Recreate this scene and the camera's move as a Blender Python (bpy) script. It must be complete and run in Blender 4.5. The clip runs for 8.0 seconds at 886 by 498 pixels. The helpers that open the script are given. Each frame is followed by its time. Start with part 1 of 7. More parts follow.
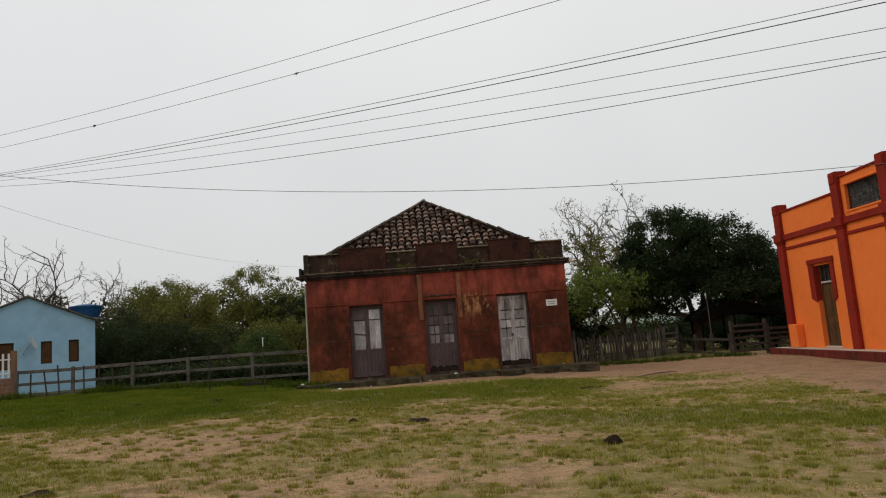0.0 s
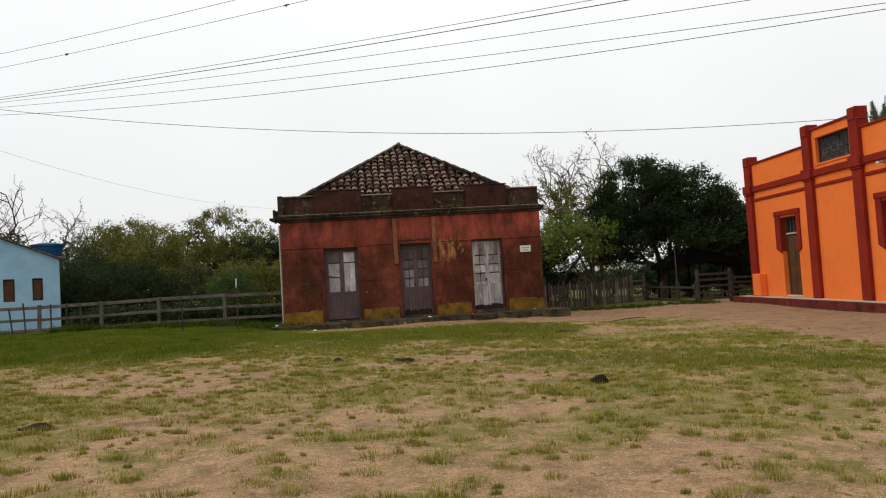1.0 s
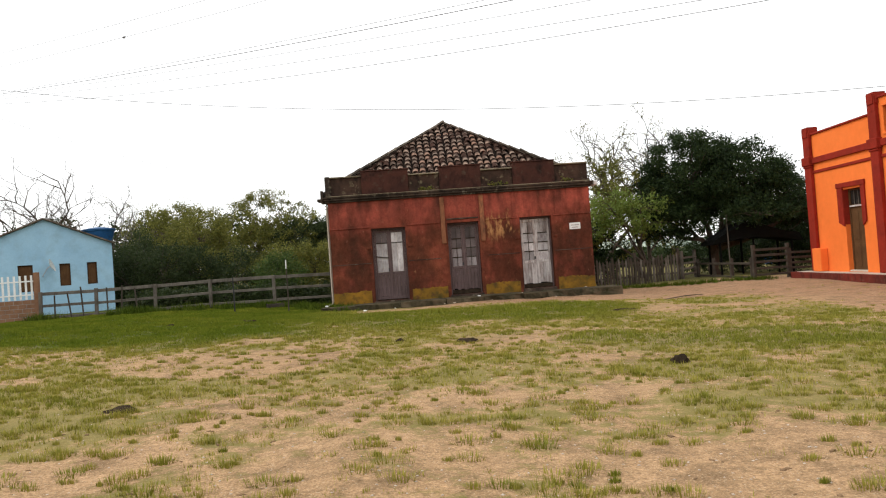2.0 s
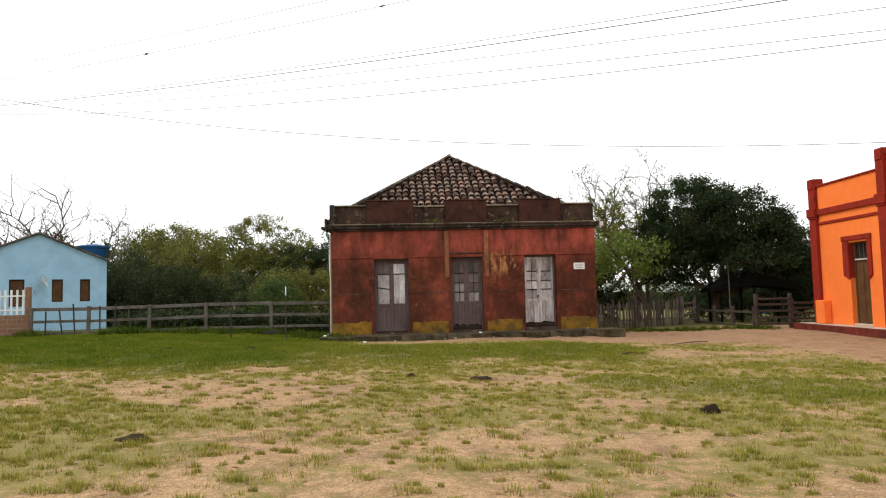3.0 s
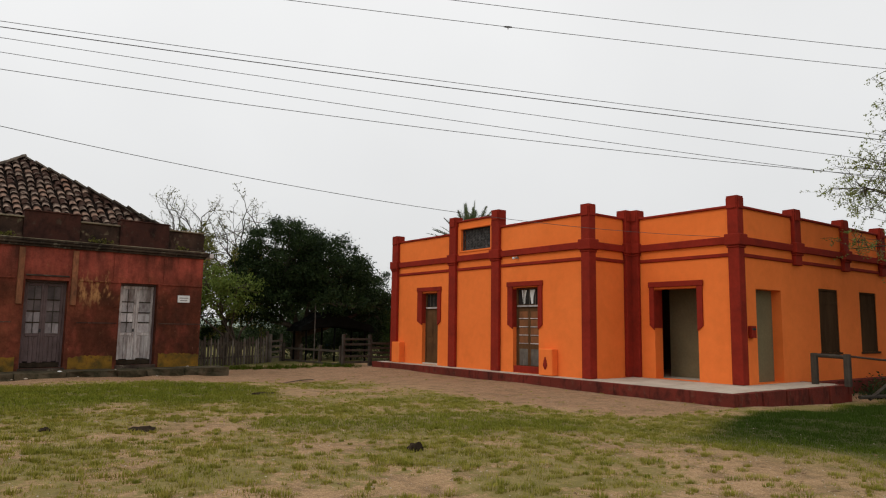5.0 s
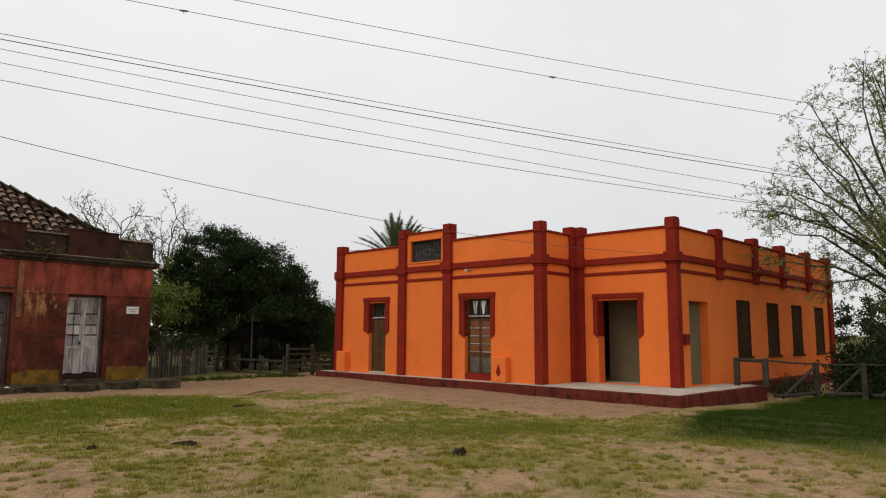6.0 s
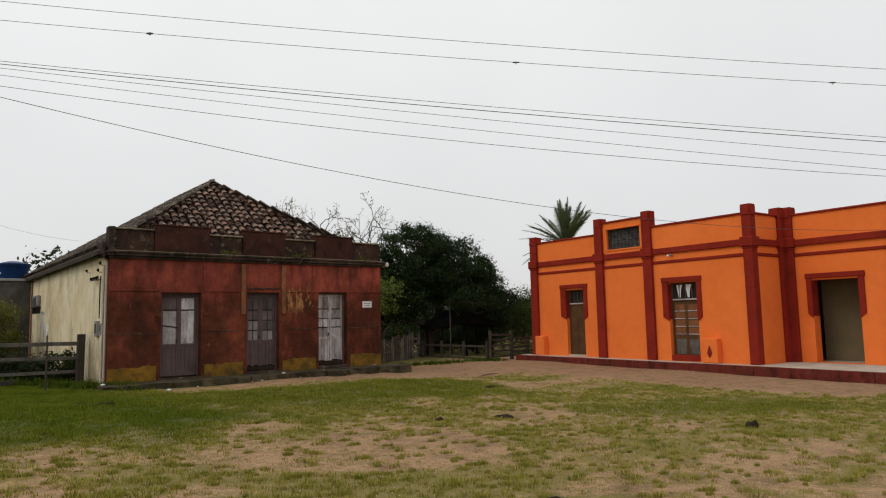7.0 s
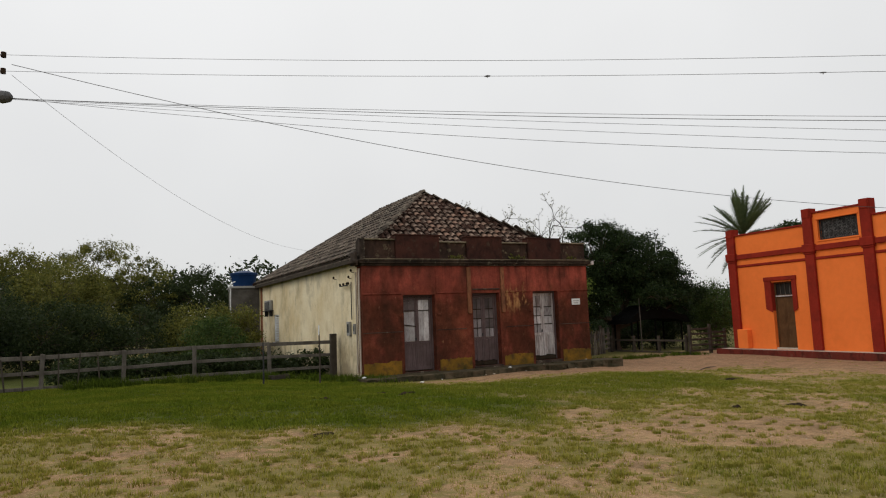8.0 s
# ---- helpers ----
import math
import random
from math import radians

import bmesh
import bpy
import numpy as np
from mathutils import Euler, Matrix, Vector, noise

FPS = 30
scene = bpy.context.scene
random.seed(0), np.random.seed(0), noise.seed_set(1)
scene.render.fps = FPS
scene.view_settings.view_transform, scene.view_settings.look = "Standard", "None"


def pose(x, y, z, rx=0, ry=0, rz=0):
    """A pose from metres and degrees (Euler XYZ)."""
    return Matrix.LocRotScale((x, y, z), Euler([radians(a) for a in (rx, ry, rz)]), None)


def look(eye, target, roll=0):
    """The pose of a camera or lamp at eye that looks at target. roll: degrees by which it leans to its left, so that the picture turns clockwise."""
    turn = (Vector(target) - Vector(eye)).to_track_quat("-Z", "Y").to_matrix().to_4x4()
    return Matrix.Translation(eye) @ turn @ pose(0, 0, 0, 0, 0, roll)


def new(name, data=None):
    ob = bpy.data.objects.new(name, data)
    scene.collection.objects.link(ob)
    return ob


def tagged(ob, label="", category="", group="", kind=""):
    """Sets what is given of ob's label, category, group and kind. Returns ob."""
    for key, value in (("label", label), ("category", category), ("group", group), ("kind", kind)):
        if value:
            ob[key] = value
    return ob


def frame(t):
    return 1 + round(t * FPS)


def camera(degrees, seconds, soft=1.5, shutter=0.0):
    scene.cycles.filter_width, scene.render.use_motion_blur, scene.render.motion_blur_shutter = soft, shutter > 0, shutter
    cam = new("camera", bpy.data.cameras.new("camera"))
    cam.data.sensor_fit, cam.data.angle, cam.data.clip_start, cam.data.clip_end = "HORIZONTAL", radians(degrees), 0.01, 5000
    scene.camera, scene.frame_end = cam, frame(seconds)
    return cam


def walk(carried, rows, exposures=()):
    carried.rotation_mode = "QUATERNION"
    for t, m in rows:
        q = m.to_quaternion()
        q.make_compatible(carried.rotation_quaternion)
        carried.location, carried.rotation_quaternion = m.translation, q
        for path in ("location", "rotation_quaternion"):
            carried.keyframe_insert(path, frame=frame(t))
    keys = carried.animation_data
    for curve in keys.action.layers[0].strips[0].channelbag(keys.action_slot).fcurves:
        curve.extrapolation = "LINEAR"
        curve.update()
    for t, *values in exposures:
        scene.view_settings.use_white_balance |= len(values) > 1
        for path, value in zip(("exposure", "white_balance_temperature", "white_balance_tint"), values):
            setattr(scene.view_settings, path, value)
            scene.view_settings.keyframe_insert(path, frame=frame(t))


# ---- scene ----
cam = camera(66.8, 8.0, 1.15)
PATH = [
    (0, (-0.481, -1.174, 1.459), (-0.483, 0.809, 1.713), -4.3),
    (0.5, (-0.625, -1.158, 1.44), (-0.674, 0.838, 1.559), -5.5),
    (1, (-0.869, -1.176, 1.424), (-0.778, 0.82, 1.512), -3.4),
    (1.5, (-1.035, -1.059, 1.44), (-1.026, 0.941, 1.463), -4.4),
    (1.7, (-1.159, -1.015, 1.442), (-1.188, 0.984, 1.471), -4.4),
    (2.8, (-1.675, -0.714, 1.456), (-1.639, 1.285, 1.519), -2.6),
    (3, (-1.789, -0.688, 1.472), (-1.774, 1.308, 1.605), -1.4),
    (3.5, (-2.114, -0.555, 1.461), (-1.81, 1.411, 1.664), 0.3),
    (4, (-2.534, -0.329, 1.465), (-1.919, 1.562, 1.681), 2.0),
    (4.5, (-3.126, -0.095, 1.525), (-2.204, 1.667, 1.738), 2.5),
    (5, (-3.792, 0.235, 1.564), (-2.573, 1.804, 1.793), 0.8),
    (5.2, (-4.112, 0.396, 1.599), (-2.803, 1.892, 1.819), -0.3),
    (6.3, (-6.745, 1.072, 1.717), (-5.292, 2.423, 1.972), 0.6),
    (6.5, (-7.336, 1.152, 1.748), (-5.953, 2.573, 2.01), -0.2),
    (7, (-8.874, 1.308, 1.803), (-7.732, 2.938, 2.007), -1.2),
    (7.5, (-10.384, 1.472, 1.855), (-9.408, 3.213, 1.99), -1.5),
    (8, (-12.175, 1.583, 1.909), (-11.368, 3.401, 2.115), -2.3),
]
EXPOSURES = [(0.0, -0.8), (0.5, -0.38), (1.0, -0.42), (1.5, 0.2), (3.4, 0.2), (4.0, -0.7), (4.5, -0.62), (6.5, -0.64), (8.0, -0.67)]
walk(cam, [(t, look(eye, target, roll)) for t, eye, target, roll in PATH], EXPOSURES)

# ---- the place ----
# ---- light ----
world = bpy.data.worlds.new("overcast_sky")
scene.world = world
world.use_nodes = True
wn = world.node_tree
wn.nodes.clear()


def wnode(kind, **values):
    n = wn.nodes.new(kind)
    for key, value in values.items():
        n.inputs[key.replace("_", " ")].default_value = value
    return n


SUN_UP, SUN_TURN = radians(46), radians(280)
out_w = wnode("ShaderNodeOutputWorld")
bg = wnode("ShaderNodeBackground", Strength=1.0)
sky = wn.nodes.new("ShaderNodeTexSky")
sky.sky_type, sky.sun_disc, sky.sun_elevation, sky.sun_rotation = "NISHITA", False, SUN_UP, SUN_TURN
dim = wn.nodes.new("ShaderNodeVectorMath")
dim.operation = "SCALE"
dim.inputs["Scale"].default_value = 0.10
wn.links.new(sky.outputs[0], dim.inputs[0])
tc = wn.nodes.new("ShaderNodeTexCoord")
sep = wn.nodes.new("ShaderNodeSeparateXYZ")
wn.links.new(tc.outputs["Generated"], sep.inputs[0])
# an even cloud deck, a little darker towards the horizon
ramp = wn.nodes.new("ShaderNodeMapRange")
ramp.inputs["From Min"].default_value, ramp.inputs["From Max"].default_value = 0.0, 0.45
ramp.inputs["To Min"].default_value, ramp.inputs["To Max"].default_value = 1.2, 1.46
wn.links.new(sep.outputs["Z"], ramp.inputs["Value"])
clouds = wnode("ShaderNodeTexNoise", Scale=1.6, Detail=4.0, Roughness=0.5)
wn.links.new(tc.outputs["Generated"], clouds.inputs["Vector"])
soft = wn.nodes.new("ShaderNodeMapRange")
soft.inputs["From Min"].default_value, soft.inputs["From Max"].default_value = 0.3, 0.7
soft.inputs["To Min"].default_value, soft.inputs["To Max"].default_value = 0.94, 1.05
wn.links.new(clouds.outputs["Fac"], soft.inputs["Value"])
mul = wn.nodes.new("ShaderNodeMath")
mul.operation = "MULTIPLY"
wn.links.new(ramp.outputs[0], mul.inputs[0])
wn.links.new(soft.outputs[0], mul.inputs[1])
deck = wn.nodes.new("ShaderNodeVectorMath")
deck.operation = "SCALE"
deck.inputs[0].default_value = (1.0, 1.0, 0.995)
wn.links.new(mul.outputs[0], deck.inputs["Scale"])
mixw = wn.nodes.new("ShaderNodeMix")
mixw.data_type = "RGBA"
mixw.inputs["Factor"].default_value = 0.9
wn.links.new(dim.outputs[0], mixw.inputs[6])
wn.links.new(deck.outputs[0], mixw.inputs[7])
wn.links.new(mixw.outputs[2], bg.inputs["Color"])
wn.links.new(bg.outputs[0], out_w.inputs[0])

sun_data = bpy.data.lights.new("sun", "SUN")
sun_data.energy, sun_data.angle, sun_data.color = 1.1, radians(25), (1.0, 0.96, 0.9)
sun = new("sun", sun_data)
sun.matrix_world = look((0, 0, 40), (0 + 12 * math.sin(SUN_TURN) * -1, 12 * math.cos(SUN_TURN) * -1, 40 - 12 * math.tan(SUN_UP)))


# ---- materials ----
def material(name, rough=0.85, metal=0.0, spec=0.08):
    m = bpy.data.materials.new(name)
    m.use_nodes = True
    nt = m.node_tree
    b = nt.nodes["Principled BSDF"]
    b.inputs["Roughness"].default_value, b.inputs["Metallic"].default_value = rough, metal
    b.inputs["Specular IOR Level"].default_value = spec
    return m, nt, b


def where(nt, stretch=(1, 1, 1)):
    """World position, scaled per axis."""
    g = nt.nodes.new("ShaderNodeNewGeometry")
    v = nt.nodes.new("ShaderNodeVectorMath")
    v.operation = "MULTIPLY"
    v.inputs[1].default_value = stretch
    nt.links.new(g.outputs["Position"], v.inputs[0])
    return v.outputs[0]


def grain(nt, scale, lo, hi, stretch=(1, 1, 1), detail=5.0, rough=0.6):
    """Noise, cut between lo and hi to 0..1."""
    n = nt.nodes.new("ShaderNodeTexNoise")
    n.inputs["Scale"].default_value, n.inputs["Detail"].default_value, n.inputs["Roughness"].default_value = scale, detail, rough
    nt.links.new(where(nt, stretch), n.inputs["Vector"])
    r = nt.nodes.new("ShaderNodeMapRange")
    r.inputs["From Min"].default_value, r.inputs["From Max"].default_value = lo, hi
    nt.links.new(n.outputs["Fac"], r.inputs["Value"])
    return r.outputs[0]


def math_node(nt, op, a, b):
    n = nt.nodes.new("ShaderNodeMath")
    n.operation = op
    for i, v in enumerate((a, b)):
        if isinstance(v, (int, float)):
            n.inputs[i].default_value = v
        else:
            nt.links.new(v, n.inputs[i])
    return n.outputs[0]


def blend(nt, fac, a, b, mode="MIX"):
    n = nt.nodes.new("ShaderNodeMix")
    n.data_type, n.blend_type = "RGBA", mode
    for i, v in ((0, fac), (6, a), (7, b)):
        if isinstance(v, (int, float)):
            n.inputs[i].default_value = v
        elif isinstance(v, tuple):
            n.inputs[i].default_value = (*v, 1)
        else:
            nt.links.new(v, n.inputs[i])
    return n.outputs[2]


def relief(nt, b, height, strength=0.4, distance=0.02):
    n = nt.nodes.new("ShaderNodeBump")
    n.inputs["Strength"].default_value, n.inputs["Distance"].default_value = strength, distance
    nt.links.new(height, n.inputs["Height"])
    nt.links.new(n.outputs[0], b.inputs["Normal"])


def level(nt, z0, z1):
    """0 at height z0, 1 at z1."""
    g = nt.nodes.new("ShaderNodeNewGeometry")
    s = nt.nodes.new("ShaderNodeSeparateXYZ")
    nt.links.new(g.outputs["Position"], s.inputs[0])
    r = nt.nodes.new("ShaderNodeMapRange")
    r.inputs["From Min"].default_value, r.inputs["From Max"].default_value = z0, z1
    nt.links.new(s.outputs["Z"], r.inputs["Value"])
    return r.outputs[0]


def per_piece(nt, lo, hi):
    n = nt.nodes.new("ShaderNodeObjectInfo")
    r = nt.nodes.new("ShaderNodeMapRange")
    r.inputs["To Min"].default_value, r.inputs["To Max"].default_value = lo, hi
    nt.links.new(n.outputs["Random"], r.inputs["Value"])
    return r.outputs[0]


def per_island(nt):
    g = nt.nodes.new("ShaderNodeNewGeometry")
    return g.outputs["Random Per Island"]


def plain(name, a, b, scale=1.5, fine=25.0, rough=0.85, bump=0.25, stretch=(1, 1, 1), metal=0.0, spec=0.07, dirt=None, dirt_amount=0.5, fine_amount=0.35, pieces=0.0):
    """A worn surface: two colours in large patches, fine grain, an optional dirt colour in stains; pieces: how far the tone differs from piece to piece."""
    m, nt, bs = material(name, rough, metal, spec)
    c = blend(nt, grain(nt, scale, 0.35, 0.65, stretch), a, b)
    if dirt:
        c = blend(nt, math_node(nt, "MULTIPLY", grain(nt, scale * 2.3, 0.5, 0.75, stretch, 8.0), dirt_amount), c, dirt)
    f = grain(nt, fine, 0.2, 0.8, stretch)
    c = blend(nt, fine_amount, c, blend(nt, f, (0.55, 0.55, 0.55), (1.35, 1.35, 1.35)), "MULTIPLY")
    if pieces:
        tone = nt.nodes.new("ShaderNodeCombineColor")
        for k in range(3):
            nt.links.new(per_piece(nt, 1 - pieces, 1 + 0.5 * pieces), tone.inputs[k])
        c = blend(nt, 1.0, c, tone.outputs[0], "MULTIPLY")
    nt.links.new(c, bs.inputs["Base Color"])
    if bump:
        relief(nt, bs, f, bump)
    return m


def red_plaster():
    m, nt, bs = material("weathered_red_plaster", 0.95, 0, 0.06)
    ragged = math_node(nt, "ADD", level(nt, 2.35, 3.25), math_node(nt, "MULTIPLY", math_node(nt, "SUBTRACT", grain(nt, 1.5, 0.25, 0.75, (1, 1, 0.8), 8.0), 0.5), 1.0))
    up = nt.nodes.new("ShaderNodeClamp")
    nt.links.new(ragged, up.inputs[0])
    red = blend(nt, grain(nt, 0.9, 0.3, 0.7, (1, 1, 0.6)), (0.46, 0.102, 0.069), (0.26, 0.060, 0.041))
    brown = blend(nt, grain(nt, 0.6, 0.34, 0.64, (1, 1, 0.8), 7.0), (0.168, 0.047, 0.026), (0.070, 0.025, 0.015))
    brown = blend(nt, math_node(nt, "MULTIPLY", grain(nt, 0.9, 0.5, 0.75, (1, 1, 1), 8.0), 0.75), brown, (0.31, 0.092, 0.05))
    c = blend(nt, up.outputs[0], brown, red)
    # soot runs, mould, bare plaster showing through, scratches
    c = blend(nt, math_node(nt, "MULTIPLY", grain(nt, 2.2, 0.47, 0.74, (1, 1, 0.22), 7.0, 0.62), 0.55), c, (0.036, 0.018, 0.012))
    c = blend(nt, math_node(nt, "MULTIPLY", grain(nt, 0.8, 0.46, 0.68, (1, 1, 0.8), 8.0, 0.65), 0.72), c, (0.042, 0.022, 0.014))
    c = blend(nt, math_node(nt, "MULTIPLY", grain(nt, 3.3, 0.63, 0.71, (1, 1, 0.6), 10.0, 0.72), 0.7), c, (0.36, 0.18, 0.085))
    c = blend(nt, math_node(nt, "MULTIPLY", grain(nt, 9.0, 0.66, 0.72, (1, 1, 0.4), 9.0), 0.45), c, (0.34, 0.15, 0.10))
    c = blend(nt, 0.6, c, blend(nt, grain(nt, 5.5, 0.3, 0.7, (1, 1, 0.7), 9.0, 0.7), (0.5, 0.46, 0.44), (1.4, 1.36, 1.32)), "MULTIPLY")
    # pale flaking between the middle and the last door
    place = nt.nodes.new("ShaderNodeNewGeometry")
    axes = nt.nodes.new("ShaderNodeSeparateXYZ")
    nt.links.new(place.outputs["Position"], axes.inputs[0])
    beside = nt.nodes.new("ShaderNodeMapRange")
    beside.interpolation_type = "SMOOTHSTEP"
    beside.inputs["From Min"].default_value, beside.inputs["From Max"].default_value = 1.0, 0.35
    off = math_node(nt, "ABSOLUTE", math_node(nt, "SUBTRACT", axes.outputs["X"], 0.55), 0.0)
    nt.links.new(off, beside.inputs["Value"])
    zone = math_node(nt, "MULTIPLY", beside.outputs[0], math_node(nt, "MULTIPLY", level(nt, 1.9, 2.4), level(nt, 3.5, 2.9)))
    c = blend(nt, math_node(nt, "MULTIPLY", zone, grain(nt, 4.5, 0.52, 0.62, (1, 1, 0.35), 9.0, 0.7)), c, (0.42, 0.21, 0.085))
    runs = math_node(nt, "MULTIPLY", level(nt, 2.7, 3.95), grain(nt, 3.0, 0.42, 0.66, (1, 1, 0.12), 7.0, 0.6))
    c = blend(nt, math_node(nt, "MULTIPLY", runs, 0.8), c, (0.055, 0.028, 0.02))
    f = grain(nt, 22.0, 0.25, 0.75, (1, 1, 1), 8.0)
    c = blend(nt, 0.35, c, blend(nt, f, (0.5, 0.5, 0.5), (1.4, 1.4, 1.4)), "MULTIPLY")
    nt.links.new(c, bs.inputs["Base Color"])
    relief(nt, bs, grain(nt, 7.0, 0.2, 0.8, (1, 1, 1), 9.0), 0.5, 0.03)
    return m


def cream_wall():
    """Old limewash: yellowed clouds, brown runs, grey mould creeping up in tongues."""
    m, nt, bs = material("stained_cream_limewash", 0.92, 0, 0.06)
    c = blend(nt, grain(nt, 0.45, 0.35, 0.65, (1, 1, 1), 6.0), (0.82, 0.73, 0.53), (0.66, 0.53, 0.31))
    c = blend(nt, math_node(nt, "MULTIPLY", grain(nt, 1.6, 0.52, 0.7, (1, 1, 0.8), 8.0), 0.5), c, (0.52, 0.40, 0.22))
    c = blend(nt, math_node(nt, "MULTIPLY", grain(nt, 2.4, 0.58, 0.76, (1, 1, 0.25), 7.0), 0.22), c, (0.36, 0.25, 0.13))
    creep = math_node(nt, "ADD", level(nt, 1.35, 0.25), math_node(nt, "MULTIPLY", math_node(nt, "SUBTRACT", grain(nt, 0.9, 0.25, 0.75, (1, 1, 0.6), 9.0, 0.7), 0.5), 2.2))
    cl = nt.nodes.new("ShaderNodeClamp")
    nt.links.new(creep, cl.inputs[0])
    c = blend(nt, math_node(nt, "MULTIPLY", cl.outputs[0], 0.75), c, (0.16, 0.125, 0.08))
    c = blend(nt, math_node(nt, "MULTIPLY", grain(nt, 5.0, 0.64, 0.72, (1, 1, 1), 9.0), 0.5), c, (0.22, 0.17, 0.11))
    f = grain(nt, 18.0, 0.25, 0.75, (1, 1, 1), 7.0)
    c = blend(nt, 0.25, c, blend(nt, f, (0.6, 0.6, 0.6), (1.3, 1.3, 1.3)), "MULTIPLY")
    nt.links.new(c, bs.inputs["Base Color"])
    relief(nt, bs, f, 0.3)
    return m


def mossy_paint():
    m, nt, bs = material("mossy_ochre_paint", 0.95, 0, 0.1)
    c = blend(nt, grain(nt, 2.0, 0.35, 0.65), (0.285, 0.146, 0.02), (0.14, 0.083, 0.017))
    c = blend(nt, grain(nt, 2.6, 0.46, 0.68, (1, 1, 1), 8.0), c, (0.06, 0.05, 0.018))
    c = blend(nt, math_node(nt, "MULTIPLY", grain(nt, 6.0, 0.55, 0.7, (1, 1, 1), 8.0), 0.8), c, (0.09, 0.042, 0.024))
    nt.links.new(c, bs.inputs["Base Color"])
    relief(nt, bs, grain(nt, 22, 0.2, 0.8), 0.5)
    return m


def parapet_mat(name, a, b, moss):
    m, nt, bs = material(name, 0.95, 0, 0.1)
    c = blend(nt, grain(nt, 1.1, 0.35, 0.65), a, b)
    c = blend(nt, math_node(nt, "MULTIPLY", grain(nt, 3.0, 0.5, 0.7, (1, 1, 0.6), 8.0), 0.8), c, (0.012, 0.009, 0.008))
    c = blend(nt, math_node(nt, "MULTIPLY", grain(nt, 4.3, 0.58, 0.72, (1, 1, 1), 9.0), 0.6), c, moss)
    nt.links.new(c, bs.inputs["Base Color"])
    relief(nt, bs, grain(nt, 9, 0.2, 0.8, (1, 1, 1), 8.0), 0.5, 0.03)
    return m


def tile_mat():
    """Dark mossy clay, each tile bleached towards its lower end; joint shade is in the dark above."""
    m, nt, bs = material("old_clay_tile", 0.93, 0, 0.08)
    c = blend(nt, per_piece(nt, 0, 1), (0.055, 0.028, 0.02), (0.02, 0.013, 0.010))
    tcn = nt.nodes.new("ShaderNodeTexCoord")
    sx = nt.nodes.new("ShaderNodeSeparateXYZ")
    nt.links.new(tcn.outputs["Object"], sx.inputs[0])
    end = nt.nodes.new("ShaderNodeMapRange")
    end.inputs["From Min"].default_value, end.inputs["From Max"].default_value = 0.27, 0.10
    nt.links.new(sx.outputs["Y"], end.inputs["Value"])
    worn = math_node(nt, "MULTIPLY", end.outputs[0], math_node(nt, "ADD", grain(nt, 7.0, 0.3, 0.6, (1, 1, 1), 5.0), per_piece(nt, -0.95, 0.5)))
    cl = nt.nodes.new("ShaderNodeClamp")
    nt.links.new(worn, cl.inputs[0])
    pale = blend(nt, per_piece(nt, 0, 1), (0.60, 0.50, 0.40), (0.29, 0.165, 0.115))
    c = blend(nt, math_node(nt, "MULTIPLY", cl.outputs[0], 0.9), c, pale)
    c = blend(nt, math_node(nt, "MULTIPLY", grain(nt, 6.0, 0.56, 0.70, (1, 1, 1), 8.0), 0.8), c, (0.022, 0.017, 0.013))
    nt.links.new(c, bs.inputs["Base Color"])
    relief(nt, bs, grain(nt, 30, 0.2, 0.8), 0.4, 0.01)
    return m


def tile_rest_mat():
    m, nt, bs = material("old_clay_tile_far", 0.9, 0, 0.15)
    c = blend(nt, per_island(nt), (0.15, 0.115, 0.088), (0.036, 0.028, 0.023))
    c = blend(nt, math_node(nt, "MULTIPLY", grain(nt, 2.6, 0.5, 0.66, (1, 1, 1), 7.0), 0.6), c, (0.3, 0.26, 0.2))
    c = blend(nt, grain(nt, 6.0, 0.52, 0.66, (1, 1, 1), 8.0), c, (0.03, 0.026, 0.02))
    nt.links.new(c, bs.inputs["Base Color"])
    return m


def leaf_mat(name, a, b, gloss=0.55):
    m, nt, bs = material(name, gloss, 0, 0.12)
    c = blend(nt, per_island(nt), a, b)
    c = blend(nt, grain(nt, 0.9, 0.35, 0.65), c, blend(nt, 0.5, c, a))
    nt.links.new(c, bs.inputs["Base Color"])
    tr = nt.nodes.new("ShaderNodeBsdfTranslucent")
    nt.links.new(c, tr.inputs["Color"])
    mix = nt.nodes.new("ShaderNodeMixShader")
    mix.inputs[0].default_value = 0.3
    nt.links.new(bs.outputs[0], mix.inputs[1])
    nt.links.new(tr.outputs[0], mix.inputs[2])
    nt.links.new(mix.outputs[0], nt.nodes["Material Output"].inputs["Surface"])
    return m


def wood_mat(name, a, b, rough=0.88):
    m, nt, bs = material(name, rough, 0, 0.06)
    c = blend(nt, grain(nt, 2.5, 0.3, 0.7), a, b)
    streak = grain(nt, 30.0, 0.3, 0.75, (1, 1, 0.12), 6.0)
    c = blend(nt, 0.5, c, blend(nt, streak, (0.5, 0.5, 0.5), (1.3, 1.3, 1.3)), "MULTIPLY")
    nt.links.new(c, bs.inputs["Base Color"])
    relief(nt, bs, streak, 0.35, 0.008)
    return m


